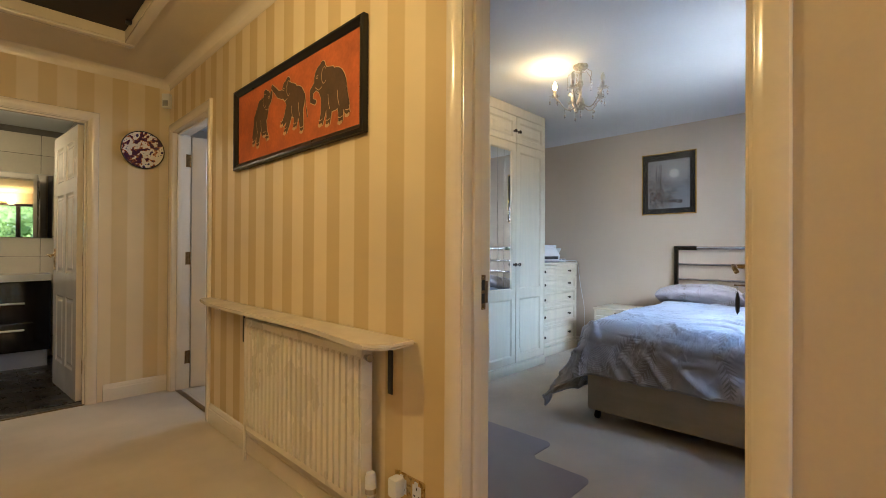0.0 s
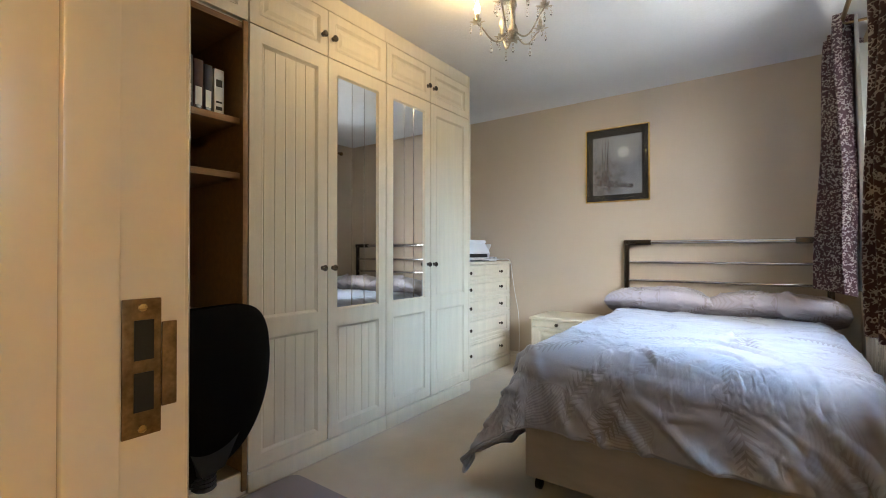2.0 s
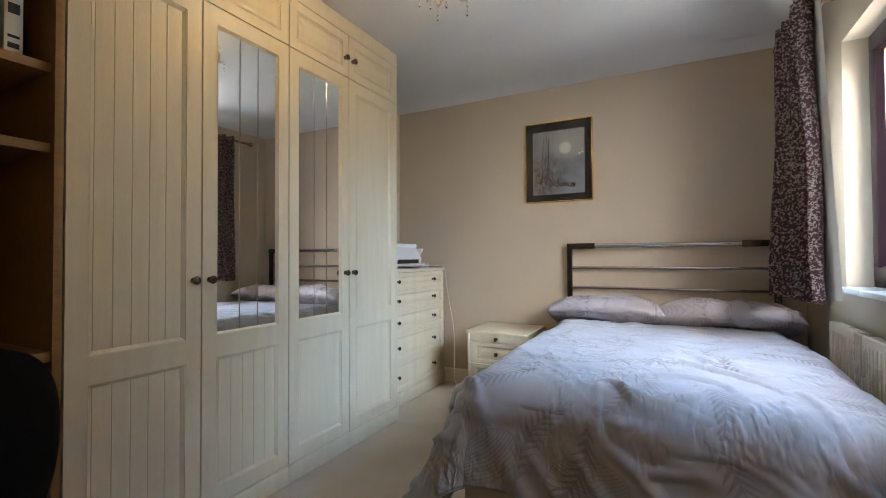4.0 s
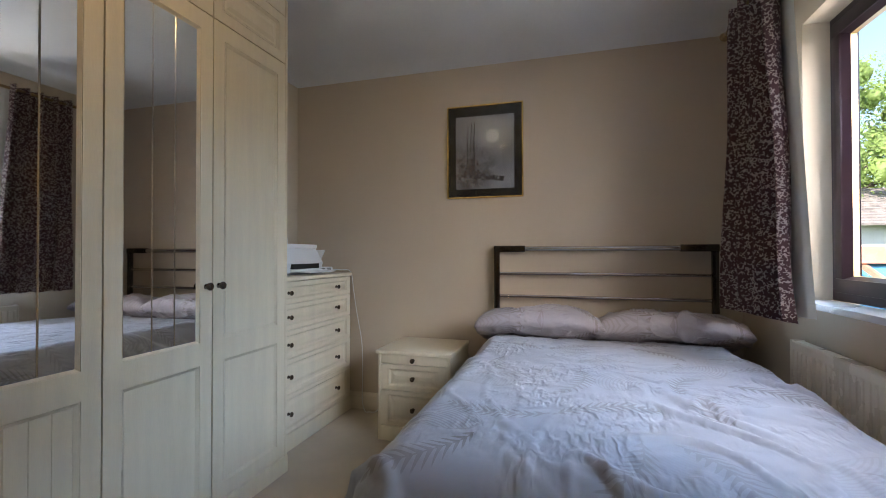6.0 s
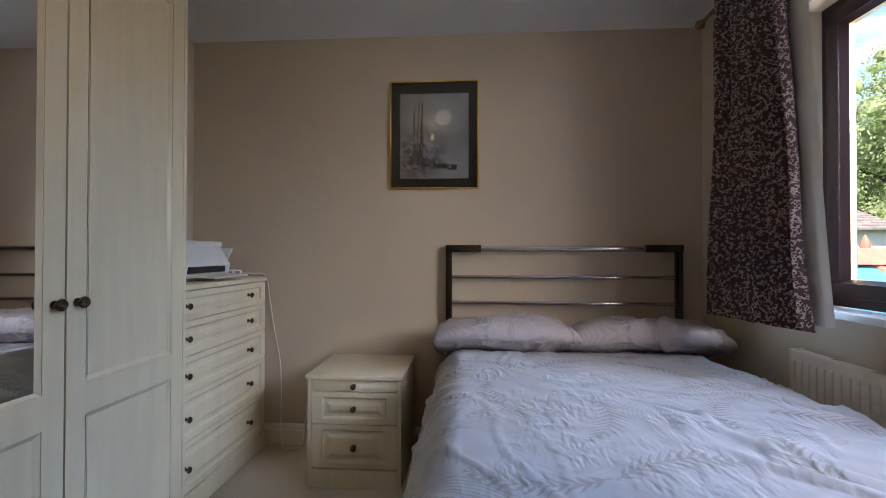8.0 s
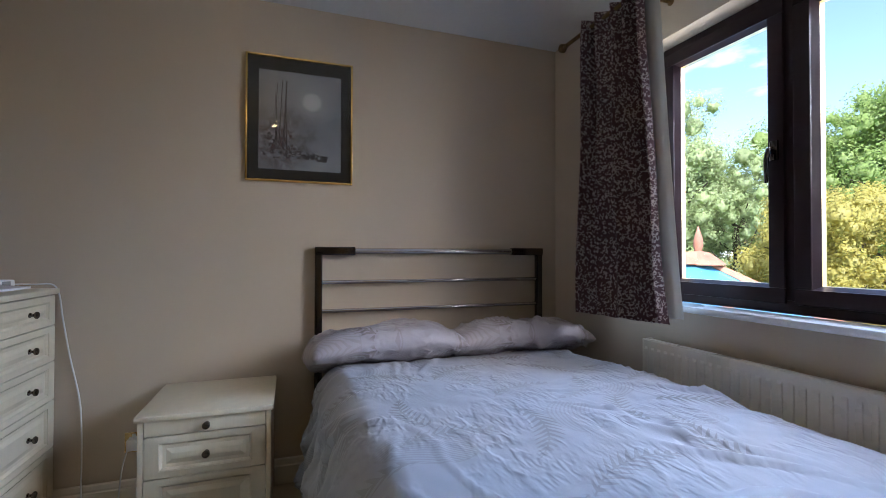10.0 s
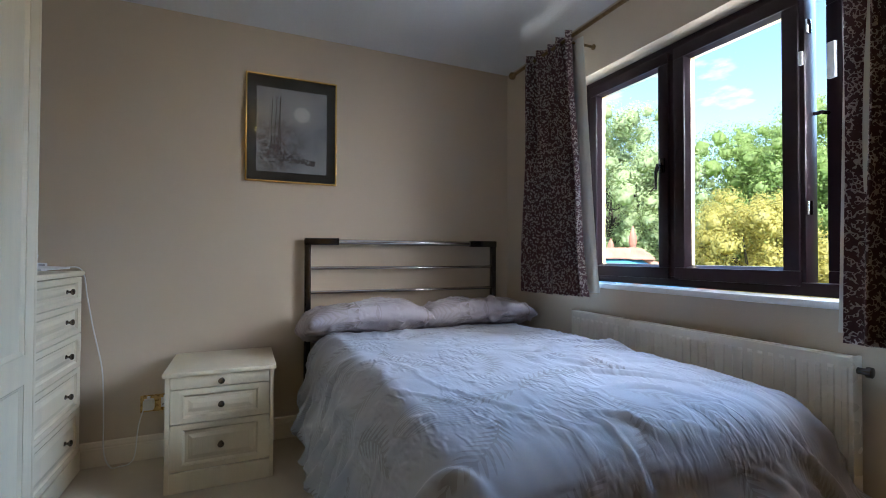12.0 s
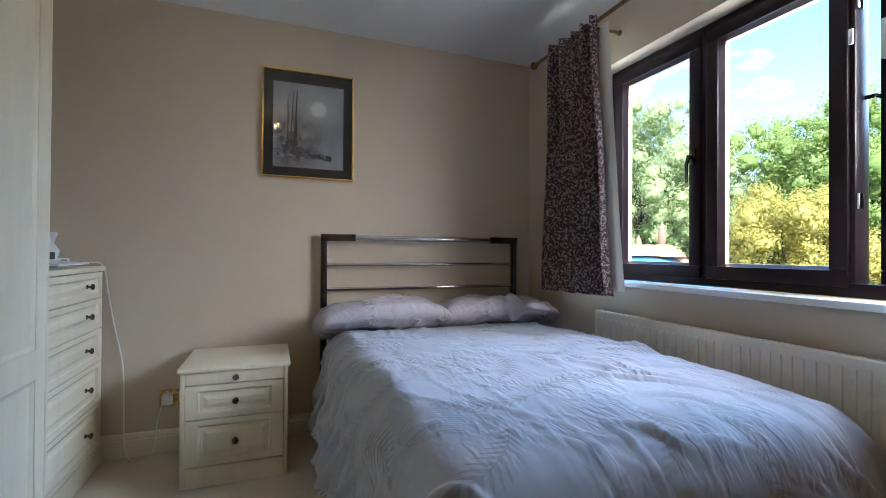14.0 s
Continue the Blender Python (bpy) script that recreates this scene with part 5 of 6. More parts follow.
def binder(x, w, h, colour, has_label, lean=0.0):
    name = "binder_board_%d_%d_%d" % tuple(int(99 * c) for c in colour)
    m = bpy.data.materials.get(name) or surface(name, colour, 0.45, var=0.08, relief=0.05)
    e = thing("ring_binder", pose(x, 2.468, 1.6402), "upright ring binder on the shelf, %s" % has_label, "ring binder", "binders on the shelf")
    part("spine", boxes((0.001, 0.0, 0.0, w - 0.001, 0.004, h), bevel=0.0015), m, e)
    part("cover", boxes((0, 0.0045, 0.0, 0.0025, 0.25, h)), m, e, smooth=None)
    part("cover", boxes((w - 0.0025, 0.0045, 0.0, w, 0.25, h)), m, e, smooth=None)
    part("paper_block", boxes((0.004, 0.02, 0.006, w - 0.004, 0.235, h - 0.02)), M["paper"], e, smooth=None)
    if "label" in has_label:
        part("label", boxes((w * 0.18, -0.0015, h * 0.10, w * 0.82, 0.0, h * 0.46)), M["paper"], e, "white spine label", smooth=None)
    part("finger_hole", turned([(0.009, 0), (0.011, 0.0012), (0.009, 0.0016)], 14), M["chrome"], e, m=pose(w / 2, 0.0, h * 0.06, 90, 0, 0))
    return e


x = 1.205
for w, h, colour, words in ((0.042, 0.24, (0.015, 0.016, 0.02), "black with a white label"), (0.045, 0.26, (0.015, 0.016, 0.02), "plain black"), (0.045, 0.26, (0.02, 0.03, 0.10), "navy with a white label"),
                            (0.045, 0.26, (0.012, 0.012, 0.015), "black with a white label"), (0.046, 0.25, (0.015, 0.016, 0.02), "plain black"), (0.046, 0.25, (0.02, 0.03, 0.09), "navy with a white label"),
                            (0.045, 0.25, (0.012, 0.012, 0.016), "black with a white label"), (0.048, 0.25, (0.015, 0.025, 0.08), "navy with a white label"), (0.044, 0.25, (0.03, 0.14, 0.32), "blue with a pale label"),
                            (0.042, 0.24, (0.48, 0.07, 0.045), "red with a pale label"), (0.050, 0.24, (0.02, 0.09, 0.22), "blue with a pale label"), (0.042, 0.23, (0.012, 0.012, 0.015), "black with a white label"),
                            (0.042, 0.23, (0.025, 0.02, 0.05), "dark purple with a white label"), (0.042, 0.22, (0.012, 0.012, 0.015), "black with a white label"), (0.040, 0.21, (0.05, 0.012, 0.015), "maroon with a white label"), (0.036, 0.20, (0.015, 0.02, 0.05), "navy with a white label")):
    binder(x, w, h, colour, words)
    x += w + 0.002
e = thing("box_file", pose(x + 0.004, 2.468, 1.6402), "white box with black printing on the shelf", "box")
part("box", boxes((0, 0, 0, 0.042, 0.22, 0.195), bevel=0.001), M["paper"], e)
for k, (a, b) in enumerate(((0.02, 0.035), (0.05, 0.058), (0.12, 0.15))):
    part("printing", boxes((0.008, -0.001, a, 0.034, 0.0, b)), M["black"], e, smooth=None)

e = thing("keyboard", pose(1.45, 2.44, 0.6835), "slim pale keyboard on the sliding tray", "keyboard")
part("body", boxes((-0.21, -0.01, 0.0, 0.21, 0.13, 0.016), bevel=0.004), M["silver"], e)
for r in range(4):
    for c in range(14):
        part("key", boxes((-0.20 + c * 0.0288, 0.0 + r * 0.030, 0.0165, -0.175 + c * 0.0288, 0.026 + r * 0.030, 0.021)), M["white_plastic"], e, smooth=None)
e = thing("paper_stack", pose(1.62, 2.46, 0.5975), "loose pile of white papers on the lower shelf", "papers")
for k in range(6):
    part("sheet", boxes((-0.15, 0.0, 0, 0.15, 0.21, 0.002)), M["paper"], e, smooth=None, m=pose(0.01 * math.sin(k * 3.1), 0.01 * math.cos(k * 2.3), k * 0.0024, 0, 0, 4 * math.sin(k * 1.7)))


# ---- doors ----
def panel_door(name, m, w, h, label, handle_side, fob=False):
    """A six-panel leaf, 35 mm thick; local x from the hinge edge to the latch edge, y through it."""
    e = thing(name, m, label, "door")
    e["kind"] = "structure"
    t, st, mid = 0.035, 0.098, 0.085
    pw = (w - 2 * st - mid) / 2
    holes = []
    for z0, z1 in ((0.20, 0.72), (0.90, 1.50), (1.60, h - 0.105)):
        for x0 in (st, st + pw + mid):
            holes.append((x0, z0, x0 + pw, z1))
    leaf = part("leaf", framed(w, h, t, holes, bevel=0.002), M["gloss"], e, "cream gloss six-panel leaf")
    for o in holes:
        part("panel", sunk_panel(*o, t, raised=True, both=True, bead=0.014), M["gloss"], leaf, smooth=None)
    for y, s in ((0.0, -1), (t, 1)):
        xh = w - 0.055
        hp = part("handle_plate", boxes((xh - 0.020, min(y, y + s * 0.007), 0.915, xh + 0.020, max(y, y + s * 0.007), 1.085), bevel=0.003), M["brass"], leaf, "brass lever handle on a plate")
        part("lever", tube(smooth_path([(xh, y + s * 0.006, 1.035), (xh, y + s * 0.045, 1.035), (xh - 0.02, y + s * 0.055, 1.035), (xh - 0.06, y + s * 0.055, 1.038), (xh - 0.105, y + s * 0.052, 1.032), (xh - 0.120, y + s * 0.046, 1.020)], 4), 0.0075, 10), M["brass"], hp, smooth=80)
        if fob and s > 0:
            key = part("key", tube([(xh, y + 0.004, 0.972), (xh, y + 0.055, 0.972)], 0.0032, 8), M["old_brass"], hp, "key with a black fob")
            bm = turned([(0.002, -0.098), (0.016, -0.088), (0.021, -0.065), (0.020, -0.045), (0.012, -0.028), (0.003, -0.022)], 16)
            for q in bm.verts:
                q.co.y *= 0.35
            part("key_fob", bm, M["black"], hp, "black oval key fob", smooth=80, m=pose(xh, y + 0.045, 0.972))
            part("key_ring", tube([(xh, y + 0.045, 0.975), (xh + 0.006, y + 0.045, 0.962), (xh, y + 0.045, 0.948), (xh - 0.006, y + 0.045, 0.962), (xh, y + 0.045, 0.975)], 0.0012, 5), M["chrome"], hp)
    part("latch_plate", boxes((w - 0.001, 0.006, 0.93, w + 0.0015, t - 0.006, 1.08)), M["brass"], leaf, smooth=None)
    return e


def hinge(m, label="small worn brass butt hinge"):
    """Two brass leaves and a knuckle; local z up."""
    e = thing("hinge", m, label, "hinge", "brass butt hinges")
    part("plate", boxes((-0.032, -0.0015, -0.05, -0.002, 0.0015, 0.05)), M["old_brass"], e, smooth=None)
    part("knuckle", tube([(0, 0, -0.05), (0, 0, 0.05)], 0.006, 10), M["old_brass"], e)
    for z in (-0.034, 0.0, 0.034):
        part("screw", turned([(0.0042, 0), (0.0042, 0.0012), (0.002, 0.0018)], 10), M["brass"], e, m=pose(-0.018, 0.0015, z, -90, 0, 0))
    return e


# bedroom door, standing open at 80 degrees, hinged on the lining's window side
panel_door("door_1", pose(RX + 0.004, DY0 + 0.004, 0.008) @ pose(0, 0, 0, 0, 0, 9.8) @ pose(0.008, -0.0355, 0), 0.690, 1.972, "cream gloss six-panel door standing open, key in the lock", 1, fob=True)
for z in (0.25, 1.02, 1.74):
    hinge(pose(RX + 0.004, DY0 + 0.0016, z))
SX = RX - 0.044
part("strike_plate", boxes((SX, DY1 - 0.0025, 0.905, SX + 0.028, DY1, 1.015), bevel=0.001), M["old_brass"], frame_1, "worn brass strike plate")
part("strike_lip", boxes((SX + 0.0285, DY1 - 0.0025, 0.925, SX + 0.040, DY1, 0.995), bevel=0.001), M["old_brass"], frame_1)
for z0, z1 in ((0.966, 0.998), (0.925, 0.956)):
    part("strike_hole", boxes((SX + 0.008, DY1 - 0.0035, z0, SX + 0.022, DY1 - 0.0022, z1)), M["black"], frame_1, smooth=None)
for z in (0.911, 1.008):
    part("screw", turned([(0.0032, 0), (0.0032, 0.0012), (0.0015, 0.0018)], 10), M["brass"], frame_1, m=pose(SX + 0.014, DY1 - 0.0025, z, 90, 0, 0))

# the next room's door, ajar into that room
panel_door("door_2", pose(RX + 0.006, D2Y1 - 0.004, 0.008) @ pose(0, 0, 0, 0, 0, -14) @ pose(0.008, 0, 0), 0.740, 1.972, "cream gloss six-panel door standing open into the next room", 1)
for z in (0.250, 1.025, 1.790):
    hinge(pose(RX + 0.004, D2Y1 - 0.0016, z) @ pose(0, 0, 0, 0, 0, 0))
# bathroom door, swung inwards
panel_door("door_3", pose(BX1 - 0.004, ENDY + 0.104, 0.008) @ pose(0, 0, 0, 0, 0, 95) @ pose(0.008, 0, 0), 0.730, 1.972, "cream gloss six-panel door opened into the bathroom", 1)
for z in (0.25, 1.02, 1.79):
    hinge(pose(BX1 - 0.0016, ENDY + 0.103, z) @ pose(0, 0, 0, 0, 0, 90))


# ---- hall ----
rh = radiator(pose(HX - 0.001, 1.395, 0) @ pose(0, 0, 0, 0, 0, 90), 1.005, 0.175, 0.742, 24, "cream panel radiator under the hall shelf", depth=0.052, standoff=0.032, rib=0.009)
part("valve", turned([(0.012, 0), (0.012, 0.045), (0.020, 0.047), (0.020, 0.10), (0.015, 0.115)], 16), M["white_plastic"], rh, "white thermostatic valve", m=pose(-0.035, 0.060, 0.20))
part("valve_band", turned([(0.0205, 0), (0.0205, 0.018)], 16), M["chrome"], rh, m=pose(-0.035, 0.060, 0.245))
part("pipe", tube([(-0.035, 0.060, 0.002), (-0.035, 0.060, 0.20)], 0.0075, 8), M["radiator"], rh)
part("pipe", tube([(1.045, 0.060, 0.002), (1.045, 0.060, 0.22)], 0.0075, 8), M["radiator"], rh)
part("air_valve", turned([(0.010, 0), (0.010, 0.016), (0.014, 0.018), (0.014, 0.028)], 12), M["chrome"], rh, m=pose(-0.004, 0.062, 0.712, 0, -90, 0))


def hall_shelf():
    e = thing("radiator_shelf", pose(0, 0, 0), "cream gloss shelf with a curved front above the radiator", "shelf")
    y0, y1, zt = 1.190, 3.085, 0.793
    front = []
    n = 40
    for k in range(n + 1):
        f = k / n
        y = y0 + 0.03 + (y1 - y0 - 0.05) * f
        d = 0.132 + 0.045 * math.exp(-((f - 0.02) / 0.16) ** 2) + 0.008 * math.exp(-((f - 0.66) / 0.2) ** 2) - 0.045 * max(0, f - 0.86) / 0.14
        front.append((HX - d, y))
    outline = [(HX - 0.001, y1), (HX - 0.001, y0)] + [(front[1][0] + 0.07 - 0.07 * math.sin(a * math.pi / 16), y0 + 0.07 - 0.07 * math.cos(a * math.pi / 16)) for a in range(9)] + front[2:] + [(front[-1][0] + 0.02, y1 - 0.004)]
    bm = extruded(outline, "z", zt - 0.018, zt)
    rim = [ed for ed in bm.edges if abs(ed.verts[0].co.z - ed.verts[1].co.z) < 1e-6]
    bmesh.ops.bevel(bm, geom=rim, offset=0.0085, segments=4, affect="EDGES")
    part("board", bm, M["gloss"], e, smooth=50)
    for y in (1.326, 2.60):
        b = part("bracket", boxes((HX - 0.006, y - 0.012, zt - 0.21, HX - 0.001, y + 0.012, zt - 0.0185), (HX - 0.13, y - 0.012, zt - 0.024, HX - 0.006, y + 0.012, zt - 0.0185), bevel=0.001), M["black"], e, "black steel bracket")
    return e


hall_shelf()

M["frame_black"] = surface("black_moulded_wood", (0.008, 0.007, 0.006), 0.32, var=0.1, coarse=8, fine=60, relief=0.05)
M["batik"] = surface("orange_batik_cloth", (0.52, 0.125, 0.025), 0.8, var=0.14, coarse=7, fine=60, relief=0.1)
M["batik_brown"] = surface("brown_batik_dye", (0.10, 0.055, 0.03), 0.8, var=0.15, coarse=12, fine=80, relief=0.05)
M["batik_line"] = surface("pale_batik_line", (0.55, 0.36, 0.15), 0.8, var=0.1)


def elephants():
    """Local x to the right as seen from the hall, z up, y into the wall."""
    w, h, f = 1.240, 0.448, 0.036
    e = thing("framed_batik", pose(HX - 0.030, 2.710, 1.537) @ pose(0, 0, 0, 0, 0, -90), "orange batik of three elephants in a black frame", "picture")
    prof = [(0, 0.028), (0, 0.006), (0.006, 0.0), (0.014, 0.0), (0.022, 0.007), (0.030, 0.010), (f, 0.016), (f, 0.028)]
    for side in range(4):
        bm = bmesh.new()
        ring = []
        for end in (0, 1):
            row = []
            for p, q in prof:
                if side == 0: c = ((p if end == 0 else w - p), q, p)
                if side == 1: c = ((p if end == 0 else w - p), q, h - p)
                if side == 2: c = (p, q, (p if end == 0 else h - p))
                if side == 3: c = (w - p, q, (p if end == 0 else h - p))
                row.append(bm.verts.new(c))
            ring.append(row)
        for k in range(len(prof)):
            j = (k + 1) % len(prof)
            bm.faces.new((ring[0][k], ring[0][j], ring[1][j], ring[1][k]))
        bm.faces.new(ring[0]), bm.faces.new(ring[1][::-1])
        part("frame_side", bm, M["frame_black"], e, smooth=40)
    cloth = part("batik", boxes((f - 0.004, 0.020, f - 0.004, w - f + 0.004, 0.027, h - f + 0.004)), M["batik"], e, "orange batik cloth", smooth=None)
    def disc(bm, cx, cz, rx, rz, y, turn=0.0, n=22):
        c, s = math.cos(turn), math.sin(turn)
        vs = []
        for k in range(n):
            a = 2 * math.pi * k / n
            px, pz = rx * math.cos(a), rz * math.sin(a)
            vs.append(bm.verts.new((cx + px * c - pz * s, y, cz + px * s + pz * c)))
        bm.faces.new(vs)
    def band(bm, pts, widths, y):
        l, r = [], []
        for i, (px, pz) in enumerate(pts):
            a, b = pts[max(i - 1, 0)], pts[min(i + 1, len(pts) - 1)]
            dx, dz = b[0] - a[0], b[1] - a[1]
            q = math.hypot(dx, dz) or 1
            nx, nz = -dz / q, dx / q
            l.append(bm.verts.new((px + nx * widths[i], y, pz + nz * widths[i])))
            r.append(bm.verts.new((px - nx * widths[i], y, pz - nz * widths[i])))
        for i in range(len(pts) - 1):
            bm.faces.new((l[i], l[i + 1], r[i + 1], r[i]))
    def elephant(body, head, trunk, hips, feet, way):
        """One walking elephant: body and head as (x, z, rx, rz, turn), trunk and legs as runs of points; way is -1 facing left."""
        def coat(name, label, mat_name, grow, y):
            bm = bmesh.new()
            disc(bm, body[0], body[1], body[2] + grow, body[3] + grow, y, body[4])
            disc(bm, head[0], head[1], head[2] + grow, head[3] + grow, y - 0.0002, head[4])
            disc(bm, head[0] - way * 0.012, head[1] + head[3] * 0.86, 0.020 + grow, 0.018 + grow, y - 0.00025)
            neck = [(head[0], head[1]), ((head[0] + body[0]) / 2, (head[1] + body[1]) / 2), (body[0], body[1])]
            band(bm, neck, [head[3] * 0.8 + grow, body[3] * 0.85 + grow, body[3] * 0.7 + grow], y - 0.0001)
            band(bm, trunk, [0.022 + grow, 0.017 + grow, 0.013 + grow, 0.010 + grow], y - 0.0003)
            disc(bm, trunk[-1][0], trunk[-1][1], 0.011 + grow, 0.011 + grow, y - 0.00035)
            for k, ((hx, hz), (fx, fz)) in enumerate(zip(hips, feet)):
                mid = (hx * 0.45 + fx * 0.55 - way * 0.004, hz * 0.45 + fz * 0.55)
                band(bm, [(hx, hz + 0.02), mid, (fx, fz)], [0.030 + grow, 0.019 + grow, 0.015 + grow], y - 0.0004 - 0.0001 * k)
            tail = (body[0] - way * body[2] * 0.96, body[1] + body[3] * 0.3)
            band(bm, [tail, (tail[0] - way * 0.012, tail[1] - 0.06), (tail[0] - way * 0.026, tail[1] - 0.115)], [0.0025 + grow * 0.4, 0.002 + grow * 0.4, 0.004 + grow * 0.4], y)
            part(name, bm, M[mat_name], cloth, label, smooth=None)
        coat("outline", "pale wax outline", "batik_line", 0.0035, 0.0192)
        coat("elephant", "brown elephant outlined in pale wax", "batik_brown", 0.0, 0.0182)
        bm = bmesh.new()
        y = 0.0168
        thin = [0.0016] * 9
        # feet with scalloped nails, the ear, the eye and the fold of the belly
        for fx, fz in feet:
            for q in (-1, 0, 1):
                disc(bm, fx + way * 0.004 + 0.010 * q, fz - 0.004 + 0.003 * abs(q), 0.0065, 0.008, y, n=10)
            band(bm, [(fx - 0.016, fz + 0.022), (fx, fz + 0.018), (fx + 0.016, fz + 0.022)], thin[:3], y)
        ex, ez = head[0] - way * head[2] * 0.45, head[1] + 0.006
        band(bm, [(ex + 0.020 * math.cos(q), ez + 0.036 * math.sin(q)) for q in (0.7, 1.3, 2.0, 2.8, 3.6, 4.4, 5.0, 5.5)], thin[:8], y)
        band(bm, [(head[0] + way * 0.030 + 0.010 * math.cos(q), head[1] + 0.012 + 0.006 * math.sin(q)) for q in (0.2, 1.1, 2.0, 2.9, 3.8, 4.7, 5.6)], thin[:7], y)
        band(bm, [(head[0] + way * head[2] * 0.8, head[1] - 0.030), (head[0] + way * head[2] * 0.3, head[1] - 0.048), (head[0] - way * 0.01, head[1] - 0.040)], thin[:3], y)
        for q in (-0.45, 0.35):
            bx = body[0] + q * body[2]
            band(bm, [(bx - 0.004, body[1] - 0.01), (bx, body[1] - 0.045), (bx + 0.010, body[1] - 0.075)], thin[:3], y)
        tagged(part("wax_lines", bm, M["batik_line"], cloth, smooth=None), "pale wax lines", kind="stuff")
    elephant((1.020, 0.215, 0.088, 0.088, -0.3), (0.918, 0.288, 0.056, 0.060, 0.3), [(0.880, 0.268), (0.840, 0.248), (0.840, 0.208), (0.868, 0.197)],
             [(1.065, 0.165), (0.985, 0.165), (0.950, 0.180), (1.085, 0.170)], [(1.070, 0.070), (0.975, 0.078), (0.918, 0.088), (1.122, 0.090)], -1)
    elephant((0.700, 0.238, 0.082, 0.072, -0.3), (0.608, 0.312, 0.048, 0.050, 0.3), [(0.575, 0.300), (0.520, 0.315), (0.484, 0.345), (0.456, 0.366)],
             [(0.645, 0.195), (0.735, 0.195), (0.630, 0.205), (0.705, 0.190)], [(0.597, 0.112), (0.757, 0.090), (0.562, 0.155), (0.690, 0.118)], -1)
    elephant((0.310, 0.238, 0.062, 0.086, -0.5), (0.392, 0.312, 0.042, 0.050, -0.3), [(0.412, 0.300), (0.432, 0.310), (0.442, 0.322), (0.446, 0.338)],
             [(0.272, 0.190), (0.305, 0.180), (0.362, 0.195), (0.345, 0.190)], [(0.238, 0.112), (0.290, 0.094), (0.410, 0.115), (0.370, 0.138)], 1)
    return e


elephants()


def plate_material():
    m, t, b = nodes_of("painted_china")
    v = coords(t)
    vor = t.nodes.new("ShaderNodeTexVoronoi")
    vor.inputs["Scale"].default_value = 34
    t.links.new(v, vor.inputs["Vector"])
    n = noise_at(t, v, 26, 3)
    c = ramp(t, n, [(0.40, (0.06, 0.02, 0.05)), (0.46, (0.36, 0.11, 0.03)), (0.50, (0.70, 0.62, 0.50)), (0.60, (0.72, 0.66, 0.54)), (0.66, (0.05, 0.03, 0.10))], "CONSTANT")
    t.links.new(c, b.inputs["Base Color"])
    b.inputs["Roughness"].default_value = 0.12
    return m


M["china"] = plate_material()
e = thing("wall_plate", pose(0.868, ENDY - 0.003, 1.838) @ pose(0, 0, 0, 90, 0, 0), "painted china plate in red, blue and gold hung on the wall", "plate")
part("dish", turned([(0.001, 0.006), (0.085, 0.006), (0.095, 0.012), (0.132, 0.022), (0.138, 0.022), (0.138, 0.018), (0.098, 0.004), (0.085, 0.0), (0.001, 0.0)], 48), M["china"], e, smooth=50)
part("rim", tube([(0.137 * math.cos(2 * math.pi * k / 48), 0.137 * math.sin(2 * math.pi * k / 48), 0.021) for k in range(49)], 0.004, 6), M["frame_black"], e)
part("hanger", tube([(0, 0.137, 0.020), (0, 0.15, 0.012), (0, 0.152, 0.0)], 0.0015, 5), M["gold"], e)

e = thing("alarm_sensor", pose(HX - 0.030, ENDY - 0.030, 2.185) @ pose(0, 0, 0, 0, 0, -45), "small white motion sensor in the corner", "sensor")
part("case", boxes((-0.030, -0.022, 0.0, 0.030, 0.022, 0.110), bevel=0.008), M["white_plastic"], e)
part("lens", boxes((-0.020, -0.025, 0.012, 0.020, -0.021, 0.055), bevel=0.002), M["grey_plastic"], e)

e = thing("hall_socket", pose(HX - 0.0065, 1.293, 0.245) @ pose(0, 0, 0, 0, 0, -90), "brass double socket with a white plug-in unit", "socket")
socket_front(e, 0.0, 0.0)
part("plug_in_unit", boxes((0.012, -0.045, 0.014, 0.056, -0.001, 0.078), bevel=0.010), M["white_plastic"], e, "white plug-in freshener")


def loft_hatch():
    x0, y0, x1, y1 = hatch
    e = thing("loft_hatch", pose(0, 0, 0), "open loft hatch with a cream moulded frame", "loft hatch")
    e["kind"] = "structure"
    f = 0.055
    for a in ((x0 - f, y0 - f, x1 + f, y0), (x0 - f, y1, x1 + f, y1 + f), (x0 - f, y0, x0, y1), (x1, y0, x1 + f, y1)):
        part("frame_side", boxes((a[0], a[1], HC - 0.016, a[2], a[3], HC - 0.0005), bevel=0.006), M["gloss"], e)
    # shaft and sheet coloured dark, so the opening looks unlit
    part("shaft", boxes((x0 - 0.02, y0 - 0.02, HC + 0.151, x1 + 0.02, y0, HC + 0.5), (x0 - 0.02, y1, HC + 0.151, x1 + 0.02, y1 + 0.02, HC + 0.5), (x0 - 0.02, y0, HC + 0.151, x0, y1, HC + 0.5), (x1, y0, HC + 0.151, x1 + 0.02, y1, HC + 0.5)), M["loft_shade"], e)
    part("shade_cover", boxes((x0 - 0.02, y0 - 0.02, HC + 0.06, x1 + 0.02, y1 + 0.02, HC + 0.09)), M["loft_shade"], e, "dark brown sheet standing in for the shade of the loft")
    part("catch", boxes((x1 - 0.03, y1 - 0.20, HC + 0.035, x1 - 0.001, y1 - 0.17, HC + 0.055), bevel=0.003), M["black"], e)
    part("pull", turned([(0.004, 0), (0.004, 0.05), (0.009, 0.055)], 10), M["brass"], e, m=pose(0.36, 2.86, HC + 0.005))
    return e


loft_hatch()


